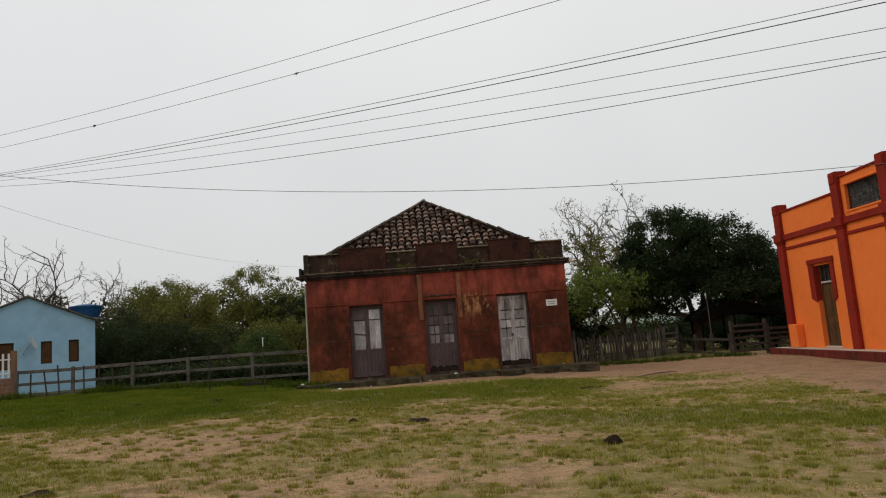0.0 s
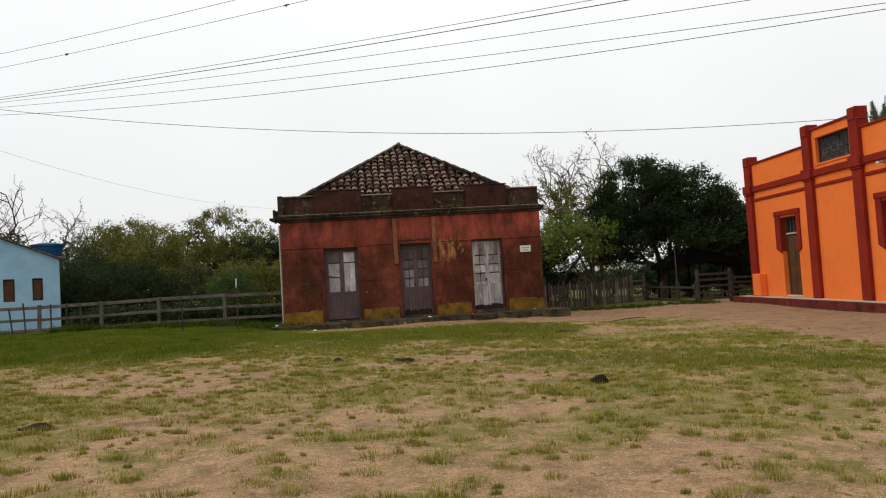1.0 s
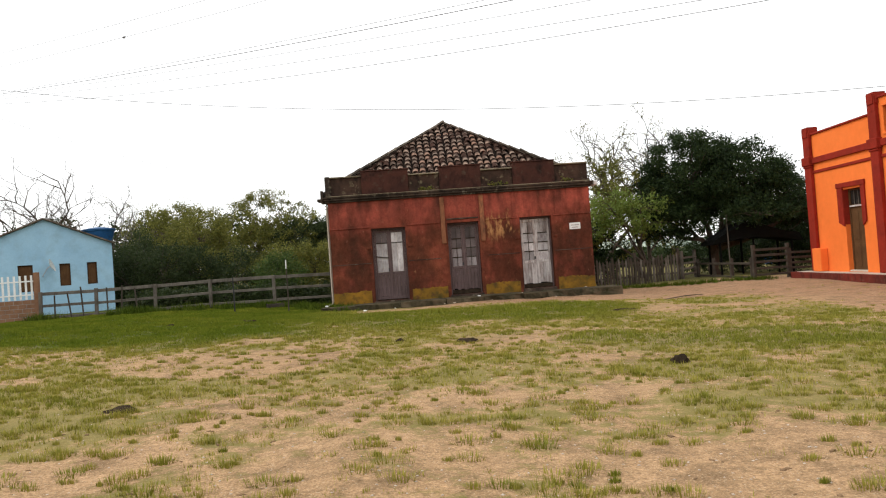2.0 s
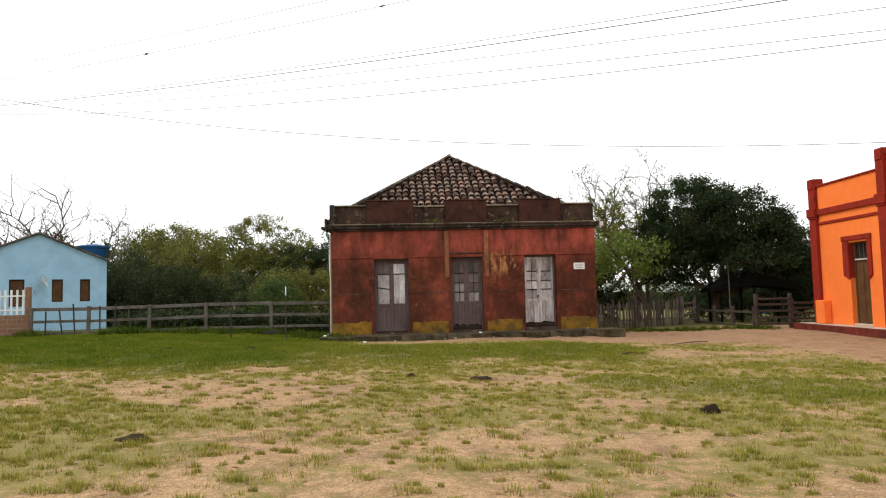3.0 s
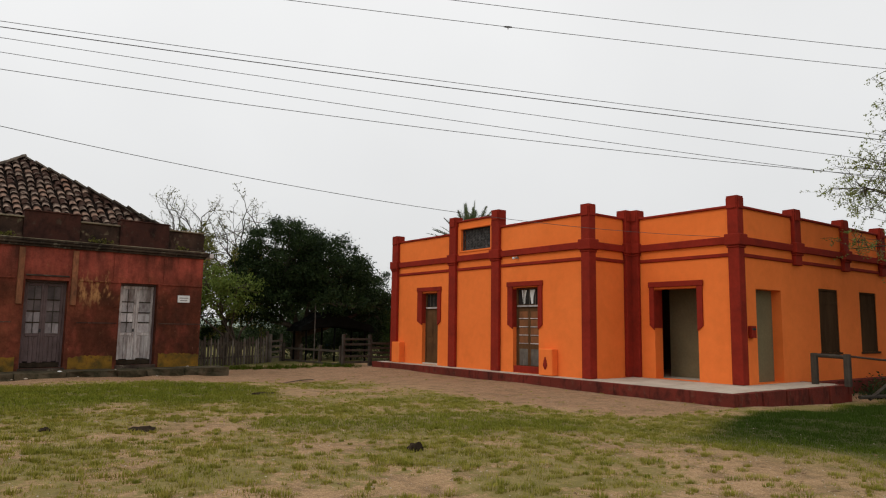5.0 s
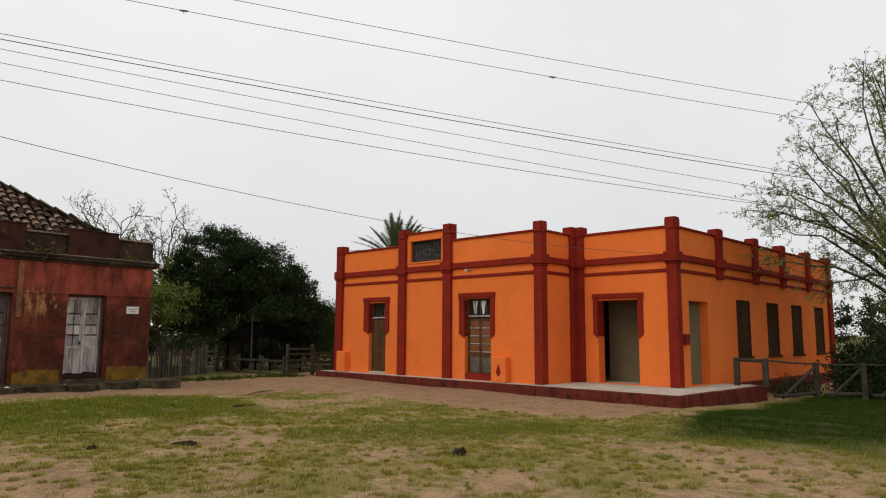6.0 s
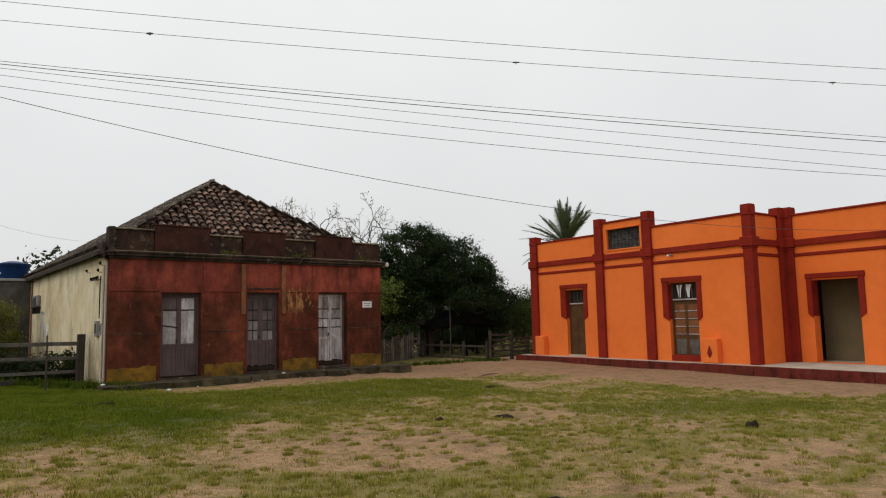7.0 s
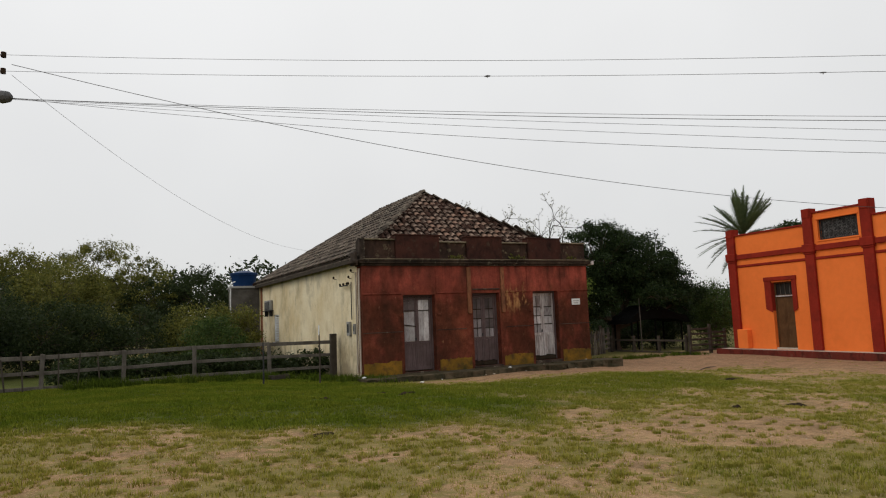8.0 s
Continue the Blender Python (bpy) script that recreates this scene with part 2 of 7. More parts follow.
def ground_mat():
    m, nt, bs = material("sandy_earth_and_turf", 0.97, 0, 0.1)
    at = nt.nodes.new("ShaderNodeAttribute")
    at.attribute_name = "turf"
    sepc = nt.nodes.new("ShaderNodeSeparateColor")
    nt.links.new(at.outputs["Color"], sepc.inputs[0])
    lush, patchy = sepc.outputs[0], sepc.outputs[1]
    earth = blend(nt, grain(nt, 0.35, 0.3, 0.7), (0.475, 0.312, 0.18), (0.385, 0.247, 0.138))
    earth = blend(nt, math_node(nt, "MULTIPLY", sepc.outputs[2], 0.75), earth, (0.36, 0.215, 0.135))
    earth = blend(nt, grain(nt, 2.5, 0.45, 0.7, (1, 1, 1), 8.0), earth, (0.23, 0.15, 0.085))
    grit = grain(nt, 60.0, 0.3, 0.75, (1, 1, 1), 4.0)
    earth = blend(nt, 0.8, earth, blend(nt, grit, (0.5, 0.5, 0.5), (1.45, 1.45, 1.45)), "MULTIPLY")
    earth = blend(nt, 0.55, earth, blend(nt, grain(nt, 11.0, 0.3, 0.7, (1, 1, 1), 7.0, 0.7), (0.5, 0.48, 0.44), (1.38, 1.38, 1.4)), "MULTIPLY")
    earth = blend(nt, 0.65, earth, blend(nt, grain(nt, 27.0, 0.3, 0.7, (1, 1, 1), 5.0, 0.7), (0.55, 0.53, 0.5), (1.35, 1.35, 1.36)), "MULTIPLY")
    earth = blend(nt, math_node(nt, "MULTIPLY", grain(nt, 75.0, 0.60, 0.68, (1, 1, 1), 3.0), 0.8), earth, (0.56, 0.45, 0.32))
    earth = blend(nt, math_node(nt, "MULTIPLY", grain(nt, 48.0, 0.60, 0.68, (1, 1, 1), 4.0), 0.7), earth, (0.17, 0.105, 0.06))
    earth = blend(nt, grain(nt, 16.0, 0.66, 0.74, (1, 1, 1), 6.0), earth, (0.16, 0.10, 0.055))
    green = blend(nt, grain(nt, 0.5, 0.35, 0.65), (0.14, 0.15, 0.028), (0.22, 0.20, 0.055))
    green = blend(nt, lush, green, blend(nt, grain(nt, 0.8, 0.3, 0.7), (0.043, 0.072, 0.01), (0.068, 0.094, 0.014)))
    # alpha marks the porch lawn, where tree shade is put into the green
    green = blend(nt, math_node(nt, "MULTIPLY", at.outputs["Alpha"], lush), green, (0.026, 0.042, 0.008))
    green = blend(nt, 0.4, green, blend(nt, grain(nt, 18.0, 0.25, 0.75, (1, 1, 1), 6.0), (0.45, 0.45, 0.45), (1.4, 1.4, 1.4)), "MULTIPLY")
    tuft = math_node(nt, "ADD", math_node(nt, "MULTIPLY", grain(nt, 5.0, 0.3, 0.7, (1, 1, 1), 9.0, 0.75), 0.9), math_node(nt, "SUBTRACT", math_node(nt, "MULTIPLY", patchy, 1.3), 0.95))
    cut = nt.nodes.new("ShaderNodeMapRange")
    cut.inputs["From Min"].default_value, cut.inputs["From Max"].default_value = 0.0, 0.3
    nt.links.new(tuft, cut.inputs["Value"])
    cover = math_node(nt, "MAXIMUM", lush, math_node(nt, "MULTIPLY", cut.outputs[0], 0.72))
    nt.links.new(blend(nt, 1.0, blend(nt, math_node(nt, "MULTIPLY", cover, 0.9), earth, green), (0.97, 0.95, 0.90), "MULTIPLY"), bs.inputs["Base Color"])
    relief(nt, bs, math_node(nt, "ADD", grit, math_node(nt, "MULTIPLY", grain(nt, 9.0, 0.2, 0.8, (1, 1, 1), 8.0), 2.0)), 0.5, 0.02)
    return m


MAT_RED = red_plaster()
MAT_MOSS = mossy_paint()
MAT_BARERENDER = plain("flaking_ochre_render", (0.33, 0.13, 0.065), (0.17, 0.075, 0.04), 3.0, 20, 0.95, 0.4, (1, 1, 0.5), dirt=(0.06, 0.035, 0.024), dirt_amount=0.8)
MAT_PIER = parapet_mat("dark_red_parapet_paint", (0.072, 0.028, 0.02), (0.042, 0.019, 0.015), (0.075, 0.06, 0.04))
MAT_PARAPET = parapet_mat("sooty_parapet_plaster", (0.082, 0.046, 0.032), (0.026, 0.018, 0.014), (0.30, 0.25, 0.15))
MAT_CORNICE = parapet_mat("blackened_cornice", (0.10, 0.07, 0.052), (0.032, 0.025, 0.02), (0.34, 0.30, 0.22))
MAT_CREAM = cream_wall()
MAT_TILE = tile_mat()
# near-black sheet under the tiles: the shade between them is put into its colour
MAT_CHANNEL = plain("clay_with_gap_shade", (0.022, 0.014, 0.011), (0.013, 0.010, 0.008), 3, 20, 0.97, 0.3)
MAT_TILE_FAR = tile_rest_mat()
MAT_DOOR = wood_mat("mauve_grey_door_paint", (0.155, 0.108, 0.105), (0.105, 0.073, 0.068))
MAT_DOOR_PALE = plain("peeling_pale_door_paint", (0.76, 0.71, 0.68), (0.30, 0.235, 0.215), 5.0, 30, 0.9, 0.3, (1, 1, 0.22), dirt=(0.10, 0.066, 0.055), dirt_amount=0.9, pieces=0.4)
MAT_PANE = plain("whitewashed_pane", (0.66, 0.63, 0.62), (0.42, 0.37, 0.36), 4, 30, 0.6, 0.1, (1, 1, 0.4), dirt=(0.17, 0.125, 0.12), dirt_amount=0.8, pieces=0.45)
MAT_PANE_DULL = plain("dull_mauve_pane", (0.34, 0.30, 0.30), (0.2, 0.165, 0.165), 4, 30, 0.6, 0.1, (1, 1, 0.4), dirt=(0.12, 0.09, 0.085), dirt_amount=0.7, pieces=0.4)
MAT_PANE_DARK = plain("dusty_dark_pane", (0.18, 0.14, 0.135), (0.11, 0.088, 0.085), 3, 30, 0.4, 0.1, pieces=0.5)
MAT_GLASS_DARK = plain("dark_transom_glass", (0.03, 0.027, 0.025), (0.018, 0.016, 0.015), 3, 30, 0.25, 0.0, spec=0.25)
# the brown mirrored in the panes is put into their base colour
MAT_PANE_BROWN = plain("reflected_brown_pane", (0.26, 0.105, 0.045), (0.17, 0.075, 0.035), 4, 30, 0.5, 0.0)
# plaster made dark: the dimness of the rooms is put into its colour
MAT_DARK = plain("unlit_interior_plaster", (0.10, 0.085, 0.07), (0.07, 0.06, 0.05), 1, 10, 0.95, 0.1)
MAT_ORANGE = plain("orange_masonry_paint", (0.90, 0.212, 0.047), (0.84, 0.19, 0.04), 0.5, 5, 0.85, 0.04, dirt=(0.68, 0.15, 0.03), dirt_amount=0.4, fine_amount=0.12)
MAT_OX = plain("oxblood_masonry_paint", (0.28, 0.027, 0.015), (0.22, 0.022, 0.012), 0.9, 9, 0.85, 0.06, dirt=(0.12, 0.016, 0.012))
MAT_KERB = parapet_mat("worn_oxblood_kerb_paint", (0.17, 0.03, 0.02), (0.11, 0.026, 0.018), (0.15, 0.075, 0.048))
MAT_PORCH = plain("porch_cement", (0.56, 0.49, 0.40), (0.45, 0.38, 0.30), 1.2, 30, 0.85, 0.2, dirt=(0.28, 0.22, 0.17))
MAT_STONE = plain("mossy_kerb_stone", (0.115, 0.088, 0.056), (0.04, 0.036, 0.021), 2.6, 14, 0.97, 0.8, dirt=(0.022, 0.026, 0.01), dirt_amount=0.95)
MAT_BROWNWOOD = wood_mat("varnished_brown_door", (0.135, 0.068, 0.03), (0.085, 0.042, 0.02), 0.6)
MAT_SCROLL = plain("weathered_grey_iron", (0.20, 0.195, 0.185), (0.07, 0.068, 0.066), 6, 40, 0.7, 0.1, pieces=0.6)
MAT_GREYWOOD = wood_mat("grey_weathered_wood", (0.18, 0.158, 0.134), (0.078, 0.067, 0.055))
MAT_SHUTTER = plain("dark_stained_shutter", (0.085, 0.047, 0.025), (0.048, 0.027, 0.015), 2.0, 30, 1.0, 0.2, (1, 1, 0.15), spec=0.0)
MAT_OLDWOOD = wood_mat("dark_old_fence_wood", (0.085, 0.07, 0.055), (0.045, 0.038, 0.031))
MAT_PALEWALL = plain("pale_inner_plaster", (0.2, 0.165, 0.09), (0.165, 0.135, 0.075), 0.8, 14, 0.85, 0.1)
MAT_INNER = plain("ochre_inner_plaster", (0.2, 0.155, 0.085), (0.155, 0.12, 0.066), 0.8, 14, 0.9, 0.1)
MAT_BLUE = plain("pale_blue_limewash", (0.33, 0.52, 0.66), (0.27, 0.45, 0.6), 0.8, 14, 0.9, 0.15, dirt=(0.2, 0.28, 0.33), dirt_amount=0.4, fine_amount=0.15)
MAT_TANK = plain("blue_fibreglass", (0.025, 0.10, 0.24), (0.018, 0.075, 0.19), 1.5, 20, 0.4, 0.05)
MAT_TANK_NAVY = plain("navy_fibreglass", (0.012, 0.04, 0.12), (0.009, 0.03, 0.09), 1.5, 20, 0.4, 0.05)
MAT_CONCRETE = plain("grey_concrete", (0.33, 0.32, 0.3), (0.24, 0.235, 0.22), 1.2, 25, 0.9, 0.25, dirt=(0.12, 0.115, 0.1))
MAT_METAL = plain("galvanised_steel", (0.45, 0.46, 0.47), (0.34, 0.35, 0.36), 2, 30, 0.45, 0.05, metal=0.8)
MAT_WHITE = plain("white_enamel", (0.78, 0.78, 0.76), (0.68, 0.68, 0.66), 3, 30, 0.5, 0.05)
MAT_BLACK = plain("black_insulation", (0.09, 0.09, 0.093), (0.12, 0.12, 0.123), 3, 30, 0.8, 0.0)
MAT_IRON = plain("dark_wrought_iron", (0.03, 0.03, 0.032), (0.05, 0.05, 0.05), 4, 40, 0.55, 0.1)
MAT_BARK = plain("grey_brown_bark", (0.11, 0.085, 0.065), (0.06, 0.048, 0.038), 3, 22, 0.95, 0.6, (1, 1, 0.3))
MAT_TWIG = plain("pale_grey_bark", (0.19, 0.17, 0.15), (0.13, 0.115, 0.10), 3, 22, 0.95, 0.3, (1, 1, 0.3))
MAT_PEBBLE = plain("pale_gravel", (0.58, 0.50, 0.42), (0.36, 0.28, 0.21), 40, 60, 0.9, 0.1)
MAT_DUNG = plain("dark_dung", (0.05, 0.036, 0.024), (0.028, 0.02, 0.014), 6, 30, 1.0, 0.6, spec=0.0)
MAT_CLOD = plain("dry_earth_clod", (0.24, 0.15, 0.085), (0.15, 0.095, 0.055), 4, 30, 0.97, 0.3)
MAT_LICHEN = parapet_mat("lichen_ledge", (0.30, 0.25, 0.17), (0.15, 0.12, 0.08), (0.36, 0.32, 0.22))
MAT_TOWER = plain("mouldy_render", (0.13, 0.118, 0.10), (0.07, 0.064, 0.055), 1.5, 20, 0.95, 0.3, dirt=(0.05, 0.047, 0.04))
MAT_BRICK = plain("raw_orange_brick", (0.25, 0.135, 0.08), (0.19, 0.10, 0.06), 4, 30, 0.9, 0.4)
MAT_THATCH = plain("dark_thatch", (0.007, 0.007, 0.006), (0.005, 0.005, 0.0045), 3, 30, 0.97, 0.6)
MAT_GROUND = ground_mat()


def grass_mat():
    m, nt, bs = material("grass_blades", 0.9, 0, 0.05)
    at = nt.nodes.new("ShaderNodeAttribute")
    at.attribute_name = "turf"
    sepc = nt.nodes.new("ShaderNodeSeparateColor")
    nt.links.new(at.outputs["Color"], sepc.inputs[0])
    dry = blend(nt, per_island(nt), (0.37, 0.315, 0.085), (0.20, 0.205, 0.04))
    wet = blend(nt, per_island(nt), (0.14, 0.182, 0.018), (0.068, 0.105, 0.010))
    wet = blend(nt, math_node(nt, "MULTIPLY", grain(nt, 0.75, 0.42, 0.66, (1, 1, 1), 6.0), 0.7), wet, blend(nt, per_island(nt), (0.235, 0.24, 0.032), (0.125, 0.15, 0.019)))
    # darker green: tree shade painted on the porch lawn, also used for dark weeds
    shade_green = blend(nt, per_island(nt), (0.05, 0.085, 0.012), (0.022, 0.044, 0.007))
    wet = blend(nt, sepc.outputs[1], wet, shade_green)
    nt.links.new(blend(nt, 1.0, blend(nt, sepc.outputs[0], dry, wet), (1.0, 0.96, 0.8), "MULTIPLY"), bs.inputs["Base Color"])
    return m


MAT_GRASS = grass_mat()
LEAF_DARK = leaf_mat("dark_evergreen_leaf", (0.009, 0.020, 0.007), (0.048, 0.076, 0.022))
LEAF_MID = leaf_mat("olive_green_leaf", (0.08, 0.092, 0.021), (0.27, 0.25, 0.055))
LEAF_LIGHT = leaf_mat("fresh_green_leaf", (0.12, 0.17, 0.032), (0.2, 0.255, 0.06))
LEAF_BUSH = leaf_mat("mid_green_leaf", (0.03, 0.055, 0.014), (0.10, 0.15, 0.035))
LEAF_FRESH = leaf_mat("young_leaflet", (0.17, 0.21, 0.05), (0.29, 0.31, 0.10))
LEAF_FAR = leaf_mat("far_wood_leaf", (0.022, 0.036, 0.013), (0.05, 0.066, 0.02))
LEAF_PALM = leaf_mat("palm_leaflet", (0.07, 0.095, 0.04), (0.13, 0.155, 0.07))


# ---- building helpers ----
def part(name, bm, mat, parent, label="", world=False, kind=""):
    """One mesh object under a thing or a part; world: the shape is given in world places."""
    root = parent
    while root and root.parent:
        root = root.parent
    if world and root:
        bmesh.ops.transform(bm, matrix=root.matrix_basis.inverted(), verts=bm.verts[:])
    me = bpy.data.meshes.new(name)
    bm.normal_update()
    bm.to_mesh(me)
    bm.free()
    me.materials.append(mat)
    ob = new(name, me)
    ob.parent = parent
    return tagged(ob, label, "", "", kind)


def solid(name, bm, mat, label, category="", kind="", m=None):
    ob = part(name, bm, mat, None)
    if m:
        ob.matrix_basis = m
    return tagged(ob, label, category, "", kind)


def thing(name, m, label, category, group="", kind=""):
    ob = new(name)
    ob.empty_display_size = 0.2
    ob.matrix_basis = m
    return tagged(ob, label, category, group, kind)


def boxes(*list_of, bevel=0.0):
    """One bmesh of boxes (x0, x1, y0, y1, z0, z1)."""
    bm = bmesh.new()
    for x0, x1, y0, y1, z0, z1 in list_of:
        bmesh.ops.create_cube(bm, size=1, matrix=Matrix.Translation(((x0 + x1) / 2, (y0 + y1) / 2, (z0 + z1) / 2)) @ Matrix.Diagonal((x1 - x0, y1 - y0, z1 - z0, 1)))
    if bevel:
        bmesh.ops.bevel(bm, geom=bm.edges[:], offset=bevel, segments=1, affect="EDGES")
    return bm


def prism(points, a0, a1, axis="y"):
    """A polygon drawn in two axes, extruded along the third from a0 to a1."""
    bm = bmesh.new()
    put = {"y": lambda p, a: (p[0], a, p[1]), "x": lambda p, a: (a, p[0], p[1]), "z": lambda p, a: (p[0], p[1], a)}[axis]
    one = [bm.verts.new(put(p, a0)) for p in points]
    two = [bm.verts.new(put(p, a1)) for p in points]
    n = len(points)
    bm.faces.new(one)
    bm.faces.new(two[::-1])
    for i in range(n):
        bm.faces.new((one[i], two[i], two[(i + 1) % n], one[(i + 1) % n]))
    bmesh.ops.recalc_face_normals(bm, faces=bm.faces[:])
    return bm


def tube(bm, points, radii, sides=6):
    """A tapered tube along points, added to bm."""
    rings = []
    pts = [Vector(p) for p in points]
    for i, p in enumerate(pts):
        way = (pts[min(i + 1, len(pts) - 1)] - pts[max(i - 1, 0)]).normalized()
        a = way.orthogonal().normalized()
        b = way.cross(a)
        r = float(radii[i] if isinstance(radii, (list, tuple)) else radii)
        rings.append([bm.verts.new(p + r * (math.cos(k * math.tau / sides) * a + math.sin(k * math.tau / sides) * b)) for k in range(sides)])
    for one, two in zip(rings, rings[1:]):
        for k in range(sides):
            bm.faces.new((one[k], one[(k + 1) % sides], two[(k + 1) % sides], two[k]))
    bm.faces.new(rings[0][::-1])
    bm.faces.new(rings[-1])
    return bm


def wall_mesh(u0, u1, z0, z1, v0, v1, holes, place):
    """One welded wall slab with holes through it. place(u, v, z) gives a point."""
    us = sorted({u0, u1, *(h[0] for h in holes), *(h[1] for h in holes)})
    zs = sorted({z0, z1, *(h[2] for h in holes), *(h[3] for h in holes)})
    us, zs = [u for u in us if u0 <= u <= u1], [z for z in zs if z0 <= z <= z1]
    full = {(i, j) for i in range(len(us) - 1) for j in range(len(zs) - 1) if not any(h[0] - 1e-6 <= us[i] and us[i + 1] <= h[1] + 1e-6 and h[2] - 1e-6 <= zs[j] and zs[j + 1] <= h[3] + 1e-6 for h in holes)}
    bm = bmesh.new()
    made = {}

    def vert(i, j, k):
        if (i, j, k) not in made:
            made[i, j, k] = bm.verts.new(place(us[i], (v0, v1)[k], zs[j]))
        return made[i, j, k]
    for i, j in full:
        for k in (0, 1):
            bm.faces.new([vert(i, j, k), vert(i + 1, j, k), vert(i + 1, j + 1, k), vert(i, j + 1, k)])
        for di, dj, a, b in ((-1, 0, (0, 0), (0, 1)), (1, 0, (1, 0), (1, 1)), (0, -1, (0, 0), (1, 0)), (0, 1, (0, 1), (1, 1))):
            if (i + di, j + dj) not in full:
                bm.faces.new([vert(i + a[0], j + a[1], 0), vert(i + b[0], j + b[1], 0), vert(i + b[0], j + b[1], 1), vert(i + a[0], j + a[1], 1)])
    bmesh.ops.recalc_face_normals(bm, faces=bm.faces[:])
    return bm


def mesh_object(name, verts, faces, mat, parent=None, smooth=False):
    me = bpy.data.meshes.new(name)
    me.from_pydata(verts, [], faces)
    me.materials.append(mat)
    if smooth:
        me.shade_smooth()
    ob = new(name, me)
    ob.parent = parent
    return ob


# ---- ground ----
def gz(x, y):
    """The height of the ground: it falls towards +x and, gently, towards +y."""
    yy = np.clip(y, -12, 45)
    xx = np.clip(x, -24 + 14.7 * step(11, 20, yy), 17)
    hollow = 0.18 * step(15.5, 21.5, yy) * step(1.0, -4.2, x) * step(-13.0, -6.5, x)
    return 0.04 - 0.033 * xx - 0.004 * (yy - 8) + 0.010 * np.clip((xx - 6) / 5, 0, 1) * np.clip(yy - 10, 0, 16) + 0.11 * np.clip((xx - 7) / 4, 0, 1) - hollow


def step(a, b, v):
    t = np.clip((v - a) / (b - a), 0, 1)
    return t * t * (3 - 2 * t)


def wobble(x, y, f, seed):
    """Smooth pseudo-noise in -1..1 from a few waves."""
    r = np.random.RandomState(seed)
    total = 0
    for k in range(7):
        a, p, g = r.uniform(0, math.tau), r.uniform(0, math.tau), f * r.uniform(0.6, 1.9)
        total = total + np.sin(g * (np.cos(a) * x + np.sin(a) * y) + p)
    return total / 3.2


def soil(x, y):
    """The ground's surface with its small humps."""
    return gz(x, y) + 0.022 * wobble(x, y, 1.3, 5) + 0.012 * wobble(x, y, 4.0, 6) - 0.02


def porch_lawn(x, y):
    """The lawn before the porch, thinning over the square; tree shade is coloured in."""
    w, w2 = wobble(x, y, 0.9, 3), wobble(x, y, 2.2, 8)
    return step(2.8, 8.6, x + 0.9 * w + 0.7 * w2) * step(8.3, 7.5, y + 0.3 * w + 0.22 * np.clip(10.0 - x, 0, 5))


def turf(x, y):
    """Lush lawn, patchy tufts and reddish path, 0..1 each."""
    w = wobble(x, y, 0.9, 3)
    w2 = wobble(x, y, 2.2, 8)
    left = step(11.0, 13.5, y + 0.25 * (x + 9) + 0.9 * w + 0.4 * w2) * step(-2.5, -6.5, x + 0.8 * w)
    strip = step(12.8, 14.8, y + 0.35 * w + 0.5 * w2) * step(20.6, 18.6, y + 0.5 * w + 0.12 * x) * step(4.0, 1.5, x + 0.8 * w)
    patch = step(1.0, 0.55, np.hypot((x - 3.3) / 4.0, (y - 9.9 + 0.25 * (x - 3)) / 1.9) + 0.25 * w2)
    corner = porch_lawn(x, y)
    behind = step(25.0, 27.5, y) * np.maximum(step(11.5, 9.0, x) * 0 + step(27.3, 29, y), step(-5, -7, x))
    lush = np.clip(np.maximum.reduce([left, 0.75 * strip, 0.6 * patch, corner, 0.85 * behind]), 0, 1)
    path = step(19.8, 21.3, y + 0.5 * w + 0.10 * x) * step(-3, 0, x) * step(28.5, 26.5, y)
    path = np.maximum(path, step(6.6, 8.6, x + 0.7 * w) * step(8.2, 9.6, y + 0.3 * w) * step(28, 26, y))
    path = path * (1 - lush)
    streak = step(0.35, 0.9, wobble(0.45 * x, y, 1.1, 21))
    patchy = 0.60 + 0.15 * w + 0.16 * w2 + 0.16 * wobble(x, 1.4 * y, 5.0, 17) - 0.30 * streak
    patchy = patchy - 0.30 * step(6.5, 2.5, y) - 0.75 * path
    return lush, np.clip(patchy, 0, 1), path


def spread(near0, near1, stepw):
    far = [60, 90, 140, 240, 420, 800, 1500, 3000]
    mid = list(np.arange(near0, near1 + 1e-6, stepw))
    return np.array([near0 - f for f in far[::-1]] + [near0 - 30, near0 - 15, near0 - 6, near0 - 2] + mid + [near1 + 2, near1 + 6, near1 + 15, near1 + 30] + [near1 + f for f in far])


